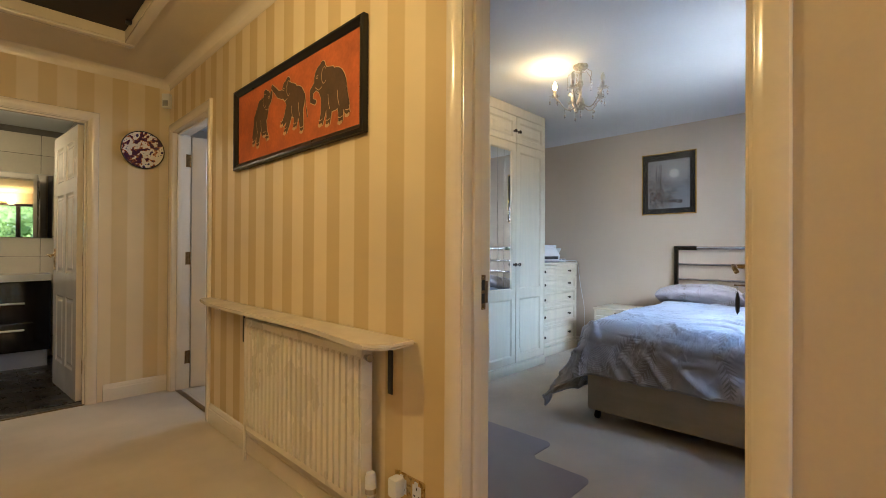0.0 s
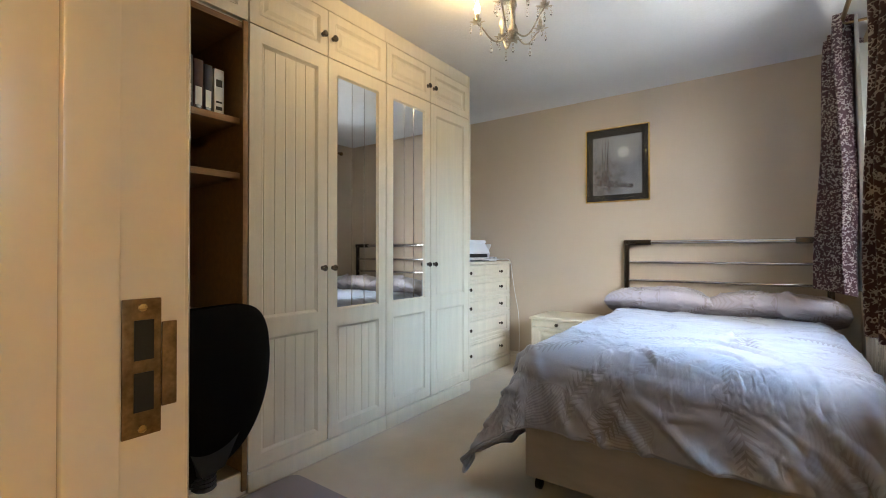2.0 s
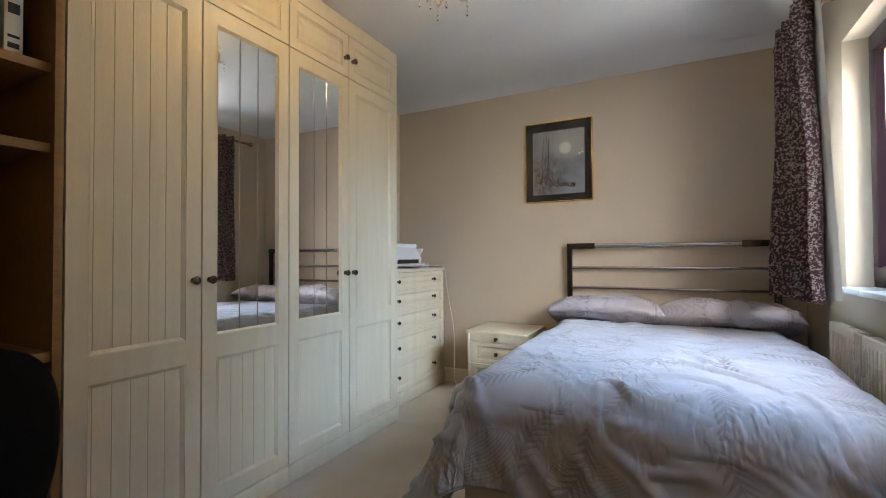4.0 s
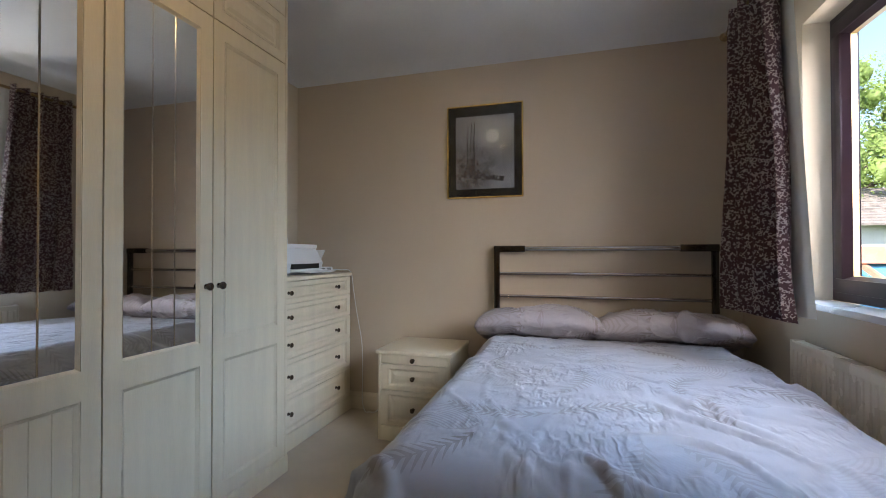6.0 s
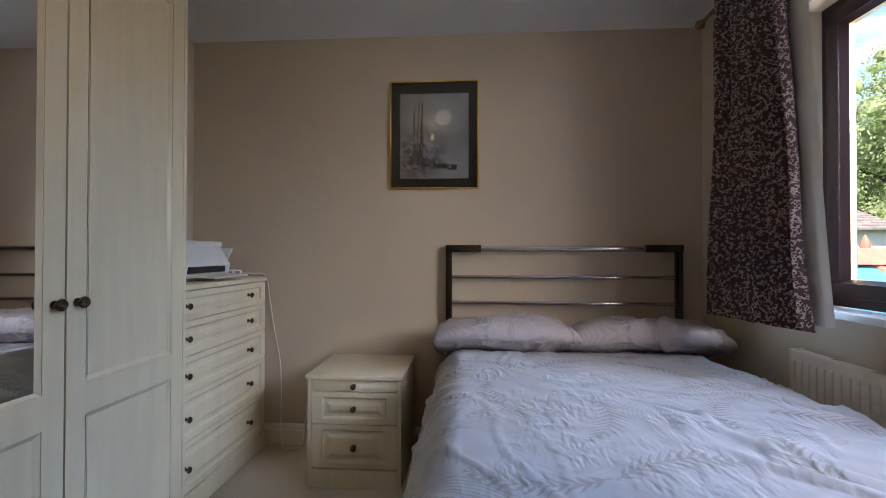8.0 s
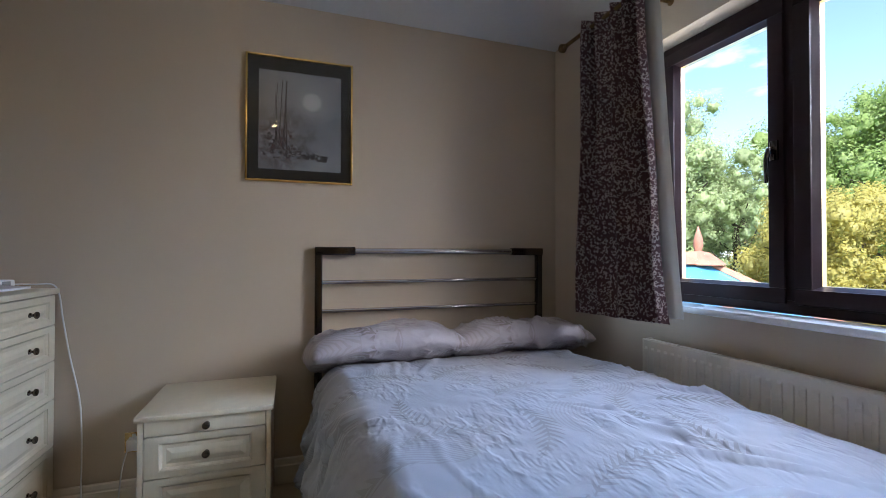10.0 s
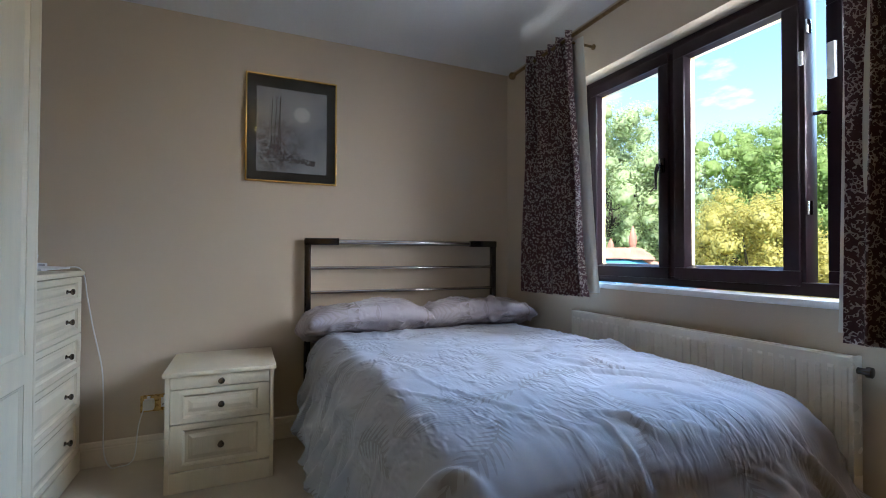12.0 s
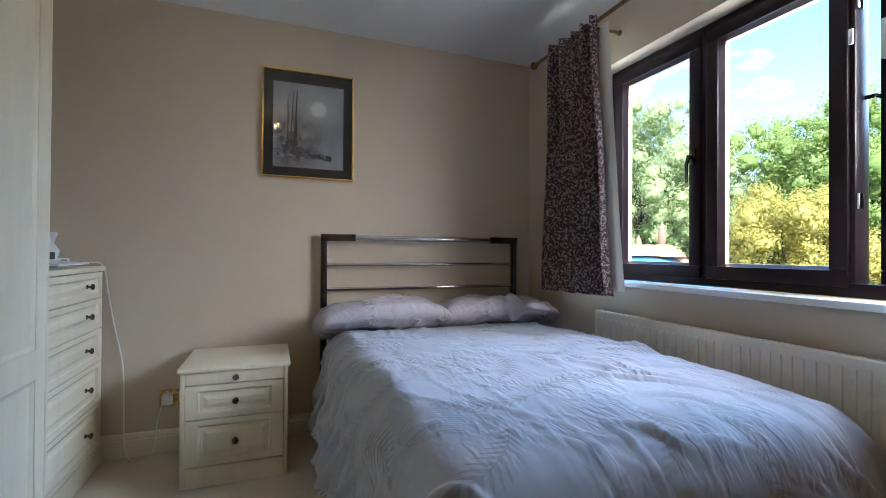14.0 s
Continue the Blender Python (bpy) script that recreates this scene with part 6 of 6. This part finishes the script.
# ---- landing window behind, and the next room ----
def small_window():
    e = thing("window_2", pose(0, 0, 0), "dark rosewood landing window", "window")
    e["kind"] = "structure"
    y0, y1, x0, x1, z0, z1 = HY0 - 0.08, HY0 - 0.02, 0.10, 1.0, 1.0, 2.1
    f = 0.06
    for b in ((x0, y0, z0, x1, y1, z0 + f), (x0, y0, z1 - f, x1, y1, z1), (x0, y0, z0 + f, x0 + f, y1, z1 - f), (x1 - f, y0, z0 + f, x1, y1, z1 - f), (0.52, y0, z0 + f, 0.60, y1, z1 - f)):
        part("frame", boxes(b, bevel=0.004), M["frame_brown"], e)
    for a, b in ((x0 + f, 0.52), (0.60, x1 - f)):
        p = part("pane", boxes((a, y0 + 0.025, z0 + f, b, y0 + 0.030, z1 - f)), bpy.data.materials["window_glass"], e, smooth=None)
        p.visible_shadow = False
    return e


small_window()
structure("wall_next_room", boxes((RX, 3.13, 0, 3.4, NY + 0.22, 2.52), (3.3, NY + 0.22, 0, 3.4, 5.5, 2.52), (RX, 5.4, 0, 3.3, 5.5, 2.52), (HX, ENDY + 0.05, 0, RX, 5.5, 2.52)), M["wall"], "pale wall of the next room", "wall")
structure("floor_next_room", boxes((RX - 0.03, 3.20, -0.10, 3.4, 5.5, 0.0012)), M["carpet"], "beige carpet of the next room", "carpet")
structure("ceiling_next_room", boxes((HX, 3.13, 2.40, 3.4, 5.5, 2.5)), M["ceiling"], "white ceiling of the next room", "ceiling")
# added unseen lamp aimed at the open leaf, in place of the room's daylight
lamp("next_room_fill", "AREA", look((2.2, 3.36, 1.6), (1.3, 3.95, 1.1)), 2.0, (0.8, 0.9, 1.0), size=0.7, size_y=1.0)

# ---- bathroom ----
BY = 6.05                        # far wall
M["tile_wall"] = surface("cream_wall_tile", (0.60, 0.53, 0.40), 0.2, var=0.03, coarse=6, relief=0.02, each=0.06)
M["tile_floor"] = surface("dark_slate_plank", (0.030, 0.025, 0.022), 0.3, var=0.25, coarse=7, fine=60, relief=0.1, each=0.35)
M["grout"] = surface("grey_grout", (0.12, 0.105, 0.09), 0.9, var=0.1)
M["vanity"] = surface("black_gloss_vanity", (0.012, 0.010, 0.010), 0.15, var=0.1, relief=0.02)
M["satin_steel"] = surface("satin_steel", (0.82, 0.81, 0.78), 0.38, metal=0.5, var=0.03, relief=0)
M["basin"] = surface("white_ceramic", (0.72, 0.70, 0.64), 0.1, var=0.01, relief=0)
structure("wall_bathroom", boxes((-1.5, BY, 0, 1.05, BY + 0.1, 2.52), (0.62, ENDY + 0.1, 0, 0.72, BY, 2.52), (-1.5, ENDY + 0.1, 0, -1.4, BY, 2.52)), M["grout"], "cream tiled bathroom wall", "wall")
bath_floor = structure("floor_bathroom", boxes((-1.5, ENDY + 0.02, -0.10, 0.72, BY, 0.001)), M["grout"], "dark slate-look plank floor", "floor")
structure("ceiling_bathroom", boxes((-1.5, ENDY + 0.05, 2.28, 0.72, BY, 2.38)), M["ceiling"], "pale panelled bathroom ceiling", "ceiling")
e = thing("vanity_unit", pose(0, 0, 0), "black gloss vanity unit with a white basin top", "vanity unit")
part("cabinet", boxes((-0.75, 5.62, 0.16, 0.48, BY - 0.002, 0.80), bevel=0.004), M["vanity"], e)
part("plinth", boxes((-0.73, 5.66, 0.002, 0.46, BY - 0.002, 0.158)), M["grey_plastic"], e, smooth=None)
for z0, z1 in ((0.175, 0.42), (0.43, 0.66)):
    d = part("drawer", boxes((-0.30, 5.602, z0, 0.36, 5.619, z1), bevel=0.003), M["vanity"], e)
    part("handle", tube([(0.05, 5.590, z1 - 0.06), (0.30, 5.590, z1 - 0.06)], 0.009, 8), M["satin_steel"], d, "satin steel bar handle")
top = [(-0.75, BY - 0.003), (0.48, BY - 0.003), (0.48, 5.60)] + [(0.48 - 1.23 * k / 20, 5.60 - 0.10 * math.sin(math.pi * min(1, k / 12)) ** 2) for k in range(1, 20)] + [(-0.75, 5.60)]
part("basin_top", extruded(top, "z", 0.80, 0.86), M["basin"], e, "white basin top with a wavy front")
part("tap", tube([(0.10, 5.95, 0.86), (0.10, 5.95, 0.98), (0.10, 5.86, 1.0), (0.10, 5.80, 0.97)], 0.012, 10), M["chrome"], e)
e = thing("bathroom_mirror", pose(0, 0, 0), "wide frameless bathroom mirror above the basin", "mirror")
part("glass", boxes((-0.60, BY - 0.020, 1.20, 0.52, BY - 0.004, 1.83), bevel=0.004), M["mirror"], e, smooth=None)
e = thing("switch_plate", pose(0.575, BY - 0.012, 1.30), "small chrome switch beside the mirror", "switch")
part("plate", boxes((-0.022, 0, 0, 0.022, 0.011, 0.13), bevel=0.003), M["chrome"], e)
e = thing("wall_lamp", pose(0.32, HY0 + 0.0, 2.10), "two-shade warm wall lamp on the landing", "wall lamp")
part("bar", boxes((-0.20, 0.0, 0.0, 0.20, 0.03, 0.03), bevel=0.005), M["brass"], e)
for k in (-0.12, 0.12):
    part("shade", turned([(0.035, 0.0), (0.055, 0.03), (0.060, 0.09), (0.058, 0.10)], 18), M["lit_shade"] if "lit_shade" in M else M["lit_bulb"], e, "lit glass shade", m=pose(k, 0.08, -0.02))
# tiles of the far wall, planks of the floor
tile = boxes((-0.148, -0.004, -0.098, 0.148, 0.0, 0.098), bevel=0.002)
tile_mesh = bpy.data.meshes.new("tile")
tile.to_mesh(tile_mesh)
tile_mesh.materials.append(M["tile_wall"])
tiled = bpy.data.objects["wall_bathroom"]
for r in range(11):
    for c in range(5):
        t = new("tile", tile_mesh)
        t.parent = tiled
        t.matrix_basis = pose(-0.62 + 0.3 * c, BY - 0.0005, 0.12 + 0.2 * r)
plank = boxes((-0.2965, -0.0722, 0.0, 0.2965, 0.0722, 0.004), bevel=0.001)
plank_mesh = bpy.data.meshes.new("plank")
plank.to_mesh(plank_mesh)
plank_mesh.materials.append(M["tile_floor"])
for r in range(12):
    for c in range(4):
        t = new("plank", plank_mesh)
        t.parent = bath_floor
        t.matrix_basis = pose(-1.15 + 0.6 * c + 0.3 * (r % 2) - 0.1, ENDY + 0.18 + 0.15 * r, 0.0012)
e = thing("door_threshold", pose(0, 0, 0), "dark metal threshold strip between carpet and bathroom floor", "threshold")
part("strip", boxes((BX0, ENDY - 0.005, 0.0005, BX1, ENDY + 0.03, 0.006), bevel=0.002), M["old_brass"], e)
e = thing("door_threshold", pose(0, 0, 0), "dark metal threshold strip at the next room's door", "threshold")
part("strip", boxes((RX - 0.09, D2Y0, 0.0015, RX - 0.055, D2Y1, 0.007), bevel=0.002), M["old_brass"], e)


# ---- outside ----
GZ = -2.75
M["grass"] = surface("lawn", (0.07, 0.13, 0.025), 0.9, var=0.3, coarse=0.8, fine=60, relief=0.6)
M["bark"] = surface("grey_bark", (0.11, 0.085, 0.06), 0.9, var=0.25, coarse=6, fine=40, relief=0.8)
M["roof_tile"] = surface("grey_brown_roof_tile", (0.30, 0.26, 0.23), 0.8, var=0.2, coarse=5, fine=30, relief=0.5)
M["render"] = surface("pale_rendered_wall", (0.72, 0.70, 0.65), 0.85, var=0.05)
M["terracotta"] = surface("terracotta_ridge", (0.42, 0.20, 0.12), 0.7, var=0.15, coarse=8)
M["roof_glass"] = surface("blue_tinted_roof_glazing", (0.10, 0.30, 0.46), 0.08, var=0.05, relief=0)
structure("ground", sheet(2, 2, lambda u, v: (-900 + 1800 * u, -900 + 1800 * v, GZ)), M["grass"], "mown garden lawn", "ground")


def leaf_material(name, colour):
    m, t, b = nodes_of(name)
    geo = t.nodes.new("ShaderNodeNewGeometry")
    c = ramp(t, geo.outputs["Random Per Island"], [(0.0, tuple(q * 0.85 for q in colour)), (0.6, colour), (1.0, tuple(min(1, q * 1.2) for q in colour))])
    t.links.new(c, b.inputs["Base Color"])
    b.inputs["Roughness"].default_value = 0.55
    tr = t.nodes.new("ShaderNodeBsdfTranslucent")
    t.links.new(c, tr.inputs["Color"])
    mx = t.nodes.new("ShaderNodeMixShader")
    mx.inputs[0].default_value = 0.55
    t.links.new(b.outputs[0], mx.inputs[1])
    t.links.new(tr.outputs[0], mx.inputs[2])
    t.links.new(mx.outputs[0], t.nodes["Material Output"].inputs["Surface"])
    return m


LEAF = {"oak": leaf_material("oak_leaf", (0.34, 0.45, 0.14)), "pale": leaf_material("willow_leaf", (0.46, 0.54, 0.27)), "gold": leaf_material("golden_leaf", (0.51, 0.455, 0.12)), "deep": leaf_material("dark_leaf", (0.17, 0.26, 0.09))}


def clump_core():
    """Points and faces of a rough round mass, inside which no light shows through the leaves."""
    bm = bmesh.new()
    bmesh.ops.create_icosphere(bm, subdivisions=2, radius=1.0)
    bm.verts.index_update()
    out = [v.co.copy() for v in bm.verts], [tuple(v.index for v in f.verts) for f in bm.faces]
    bm.free()
    return out


CORE = clump_core()


def tree(x, y, top, spread, leaf, seed, label, leaves=5200, size=0.26):
    """A tapered trunk with limbs, and a crown of many small leaf sprays set round the limb ends."""
    rng = random.Random(seed)
    e = thing("tree", pose(x, y, GZ), label, "tree", "trees beyond the garden")
    H = top - GZ
    bm = bmesh.new()
    trunk = [(0.10 * math.sin(k), 0.10 * math.cos(k * 1.3), H * 0.62 * k / 6) for k in range(7)]
    tube(trunk, [0.034 * H * (1 - 0.115 * k) for k in range(7)], 9, bm)
    centres = []
    for i in range(17):
        f = 0.22 + 0.55 * (i / 16)
        a = i * 2.4 + rng.uniform(-0.3, 0.3)
        z0 = H * f * 0.8
        reach = spread * (0.55 + 0.45 * math.sin(math.pi * (0.15 + 0.8 * i / 16))) * rng.uniform(0.75, 1.05)
        p0 = Vector((0, 0, z0))
        p1 = Vector((reach * 0.5 * math.cos(a), reach * 0.5 * math.sin(a), z0 + H * 0.08))
        p2 = Vector((reach * 0.85 * math.cos(a), reach * 0.85 * math.sin(a), z0 + H * rng.uniform(0.10, 0.2)))
        tube([p0, p1, p2], [0.010 * H, 0.006 * H, 0.002 * H], 6, bm)
        centres.append((p2, spread * rng.uniform(0.30, 0.46)))
        centres.append((p1 + Vector((0, 0, H * 0.06)), spread * rng.uniform(0.26, 0.38)))
    for i in range(5):
        a = i * 1.26
        centres.append((Vector((0.28 * spread * math.cos(a), 0.28 * spread * math.sin(a), H - spread * rng.uniform(0.32, 0.5))), spread * rng.uniform(0.30, 0.40)))
    part("trunk", bm, M["bark"], e, "grey-brown trunk and limbs", smooth=60)
    # each limb end carries some small clumps of leaves round a dense heart
    clumps = []
    for c, r in centres:
        for _ in range(6):
            d = Vector((rng.gauss(0, 1), rng.gauss(0, 1), rng.gauss(0.2, 1))).normalized()
            clumps.append((*(c + d * r * rng.uniform(0.45, 0.8)), r * rng.uniform(0.30, 0.52)))
    cl = np.array(clumps)
    verts, faces, lean = [], [], []
    for cx, cy, cz, r in clumps:
        k = len(verts)
        for q in CORE[0]:
            verts.append(tuple(Vector((cx, cy, min(cz, H - r))) + q * r * (0.40 + 0.3 * noise.noise(q * 1.9 + Vector((cx, cy, cz))))))
            lean.append(tuple((q + Vector((0, 0, 0.4))).normalized()))
        faces.extend(tuple(k + i for i in f) for f in CORE[1])
    rs = np.random.RandomState(seed)
    pick = cl[rs.choice(len(cl), leaves, p=cl[:, 3] ** 2 / (cl[:, 3] ** 2).sum())]
    def unit(a):
        return a / np.linalg.norm(a, axis=1, keepdims=True)
    d = unit(rs.normal(size=(leaves, 3)) + (0, 0, 0.25))
    mid = pick[:, :3] + d * pick[:, 3:] * rs.uniform(0.5, 1.12, (leaves, 1))
    mid[:, 2] = np.minimum(mid[:, 2], H)
    n = unit(d + rs.uniform(-0.6, 0.6, (leaves, 3)))
    s1 = unit(np.cross(n, rs.normal(size=(leaves, 3))))
    s2 = np.cross(n, s1)
    w = size * rs.uniform(0.5, 1.2, (leaves, 1))
    quad = np.stack((mid - s1 * w, mid - s2 * w * 0.6, mid + s1 * w, mid + s2 * w * 0.6), 1).reshape(-1, 3)
    k = len(verts)
    faces.extend((k + np.arange(leaves * 4).reshape(-1, 4)).tolist())
    verts.extend(quad.tolist())
    lean.extend(np.repeat(unit(d + (0, 0, 0.4)), 4, axis=0).tolist())
    me = bpy.data.meshes.new("crown")
    me.from_pydata(verts, [], faces)
    me.materials.append(LEAF[leaf])
    for face in me.polygons:
        face.use_smooth = True
    me.normals_split_custom_set_from_vertices(lean)
    ob = new("crown", me)
    ob.parent = e
    tagged(ob, "leafy crown", kind="stuff")
    return e


tree(19.6, -15.4, 9.3, 4.4, "pale", 1, "tall green broadleaf tree in full leaf", 56848, 0.065)
tree(16.6, -16.8, 5.6, 2.8, "pale", 2, "grey-green rounded tree below the taller one", 36951, 0.050)
tree(14.4, -20.5, 7.6, 4.2, "oak", 3, "broad green tree in full leaf", 49742, 0.065)
tree(11.2, -19.5, 8.2, 4.2, "oak", 4, "broad green tree in full leaf", 49742, 0.065)
tree(9.0, -9.6, 2.9, 2.2, "gold", 5, "golden-leaved tree lit by the sun", 56848, 0.038)
tree(7.0, -13.0, 2.2, 2.2, "gold", 9, "small yellow-green leafy tree", 31977, 0.042)
tree(22.5, -8.6, 8.4, 4.6, "oak", 6, "tall green tree behind the neighbouring house", 49742, 0.071)
tree(27.0, -24.0, 8.0, 6.0, "deep", 7, "dark green distant tree", 42636, 0.103)
tree(19.0, -30.0, 8.0, 6.5, "deep", 8, "dark green distant tree", 42636, 0.103)
tree(7.0, -28.0, 7.5, 6.0, "oak", 10, "broad green distant tree", 42636, 0.103)
tree(0.8, -11.0, 3.4, 3.2, "oak", 11, "green tree in front of the landing window", 24871, 0.059)


def hedge(x0, y0, x1, y1, top, seed, label):
    rng = random.Random(seed)
    verts, faces = [], []
    for _ in range(5200):
        f = rng.random()
        p = Vector((x0 + (x1 - x0) * f + rng.uniform(-0.7, 0.7), y0 + (y1 - y0) * f + rng.uniform(-0.7, 0.7), GZ + (top - GZ) * rng.random() ** 0.6 + 0.25 * math.sin(9 * f) + rng.uniform(-0.2, 0.2)))
        k = len(verts)
        n = Vector((rng.uniform(-1, 1), rng.uniform(-1, 1), rng.uniform(0, 1))).normalized()
        s1 = n.orthogonal().normalized()
        s2 = n.cross(s1)
        s = rng.uniform(0.10, 0.22)
        for q in range(5):
            a = 2 * math.pi * q / 5
            verts.append(p + s * (s1 * math.cos(a) + s2 * math.sin(a) * 0.6))
        faces.append(tuple(range(k, k + 5)))
    me = bpy.data.meshes.new("hedge")
    me.from_pydata([tuple(v) for v in verts], [], faces)
    me.materials.append(LEAF["deep"])
    return tagged(new("hedge", me), label, "hedge", kind="stuff")


hedge(22, -15.5, 6, -21.5, 0.6, 21, "dark shrubs along the end of the garden")


def conservatory():
    """A hipped glass roof with a terracotta ridge, on glazed walls."""
    e = thing("conservatory", pose(5.95, -1.2, 0), "glass-roofed conservatory with terracotta ridge, crest and finials", "conservatory")
    rz, ez = 1.08, 0.20
    R0, R1 = Vector((0, 0.9, rz)), Vector((-0.15, -1.0, rz))
    eaves = [Vector((-1.7, 0.9, ez)), Vector((-1.7, -1.6, ez)), Vector((-0.9, -2.7, ez)), Vector((0.7, -2.7, ez)), Vector((1.6, -1.6, ez)), Vector((1.6, 0.9, ez))]
    tops = [R0, R1, R1, R1, R1, R0]
    def bar(a, b, w=0.035, name="roof_bar", mat_name="frame_brown"):
        part(name, tube([a, b], w, 6), M[mat_name], e)
    for i in range(5):
        a, b, c, d = eaves[i], eaves[i + 1], tops[i + 1], tops[i]
        n = 3 if (b - a).length > 2 else 2
        for k in range(n):
            f0, f1 = k / n, (k + 1) / n
            q = [a.lerp(b, f0), a.lerp(b, f1), d.lerp(c, f1), d.lerp(c, f0)]
            bm = bmesh.new()
            vs = [bm.verts.new(p) for p in q]
            if (q[2] - q[3]).length < 1e-4:
                bm.faces.new(vs[:3])
                bm.verts.remove(vs[3])
            else:
                bm.faces.new(vs)
            part("roof_pane", bm, M["roof_glass"], e, smooth=None)
            if k:
                bar(a.lerp(b, f0), d.lerp(c, f0), 0.028, "glazing_bar", "terracotta")
        bar(a, tops[i], 0.04, "hip_bar", "terracotta")
        bar(a, b, 0.05, "gutter")
    bar(eaves[5], R0, 0.04, "hip_bar", "terracotta")
    part("ridge", extruded([(-0.16, rz - 0.05), (0.16, rz - 0.05), (0.05, rz + 0.07), (-0.05, rz + 0.07)], "y", -1.0, 0.9), M["terracotta"], e, m=pose(-0.08, 0, 0, 0, 0, -4))
    part("ridge_end", turned([(0.24, rz - 0.06), (0.20, rz - 0.02), (0.10, rz + 0.06), (0.02, rz + 0.08)], 16), M["terracotta"], e, m=pose(-0.15, -1.0, 0))
    part("finial", turned([(0.04, rz + 0.05), (0.034, rz + 0.09), (0.046, rz + 0.13), (0.040, rz + 0.20), (0.006, rz + 0.32)], 14), M["terracotta"], e, "pointed terracotta finial", smooth=60, m=pose(-0.15, -1.0, 0))
    for k in range(3):
        part("crest", turned([(0.03, rz + 0.05), (0.035, rz + 0.10), (0.005, rz + 0.17)], 8), M["terracotta"], e, m=pose(-0.12 + 0.02 * k, -0.7 + 0.28 * k, 0))
    part("wall", extruded([(v.x, v.y) for v in eaves], "z", GZ, ez - 0.06), M["render"], e, smooth=None)
    return e


conservatory()


def house():
    """The neighbour: pale walls under a tiled roof, with windows."""
    e = thing("house", pose(19.5, -7.6, GZ, 0, 0, -90), "neighbouring house with pale walls and a grey-brown tiled roof", "house")
    L, D, H, R = 7.0, 6.0, 4.7, 1.1
    part("wall", boxes((-L / 2, -D / 2, 0, L / 2, D / 2, H)), M["render"], e, smooth=None)
    part("gable", extruded([(-D / 2, H + 0.002), (D / 2, H + 0.002), (0, H + R - 0.1)], "x", -L / 2 + 0.02, L / 2 - 0.02), M["render"], e, smooth=None)
    for s in (-1, 1):
        bm = bmesh.new()
        rows = 14
        for k in range(rows):
            f0, f1 = k / rows, (k + 1) / rows
            y0, y1 = s * (D / 2 + 0.35) * (1 - f0), s * (D / 2 + 0.35) * (1 - f1)
            z0, z1 = H - 0.12 + (R + 0.25) * f0, H - 0.12 + (R + 0.25) * f1
            q = [(-L / 2 - 0.3, y0, z0 + 0.06), (L / 2 + 0.3, y0, z0 + 0.06), (L / 2 + 0.3, y1, z1 + 0.02), (-L / 2 - 0.3, y1, z1 + 0.02)]
            bm.faces.new([bm.verts.new(p) for p in q])
            q = [(-L / 2 - 0.3, y0, z0), (L / 2 + 0.3, y0, z0), (L / 2 + 0.3, y0, z0 + 0.06), (-L / 2 - 0.3, y0, z0 + 0.06)]
            bm.faces.new([bm.verts.new(p) for p in q])
        part("roof", bm, M["roof_tile"], e, "grey-brown tiled roof slope", smooth=None)
    for xx in (-1.8, 1.6):
        w = part("window", boxes((xx - 0.6, -D / 2 - 0.03, 2.6, xx + 0.6, -D / 2 - 0.002, 3.7)), M["frame_brown"], e, smooth=None)
        part("pane", boxes((xx - 0.54, -D / 2 - 0.036, 2.66, xx + 0.54, -D / 2 - 0.031, 3.64)), M["roof_glass"], w, smooth=None)
    w = part("window", boxes((-L / 2 - 0.03, -0.7, 2.6, -L / 2 - 0.002, 0.5, 3.6)), M["frame_brown"], e, smooth=None)
    part("pane", boxes((-L / 2 - 0.036, -0.64, 2.66, -L / 2 - 0.031, 0.44, 3.54)), M["roof_glass"], w, smooth=None)
    return e


house()
# the outer skin of this house, below and beside the rooms
structure("wall_outer_ground_floor", boxes((-1.05, -1.7, GZ, 5.1, 6.2, -0.13)), M["render"], "lower storey of the house", "wall")
structure("roof_own", boxes((-1.6, -1.9, 2.53, 1.1, 6.5, 2.62), (1.1, -0.19, 2.53, 5.2, 6.5, 2.62)), M["roof_tile"], "roof slab closing the rooms above", "roof")
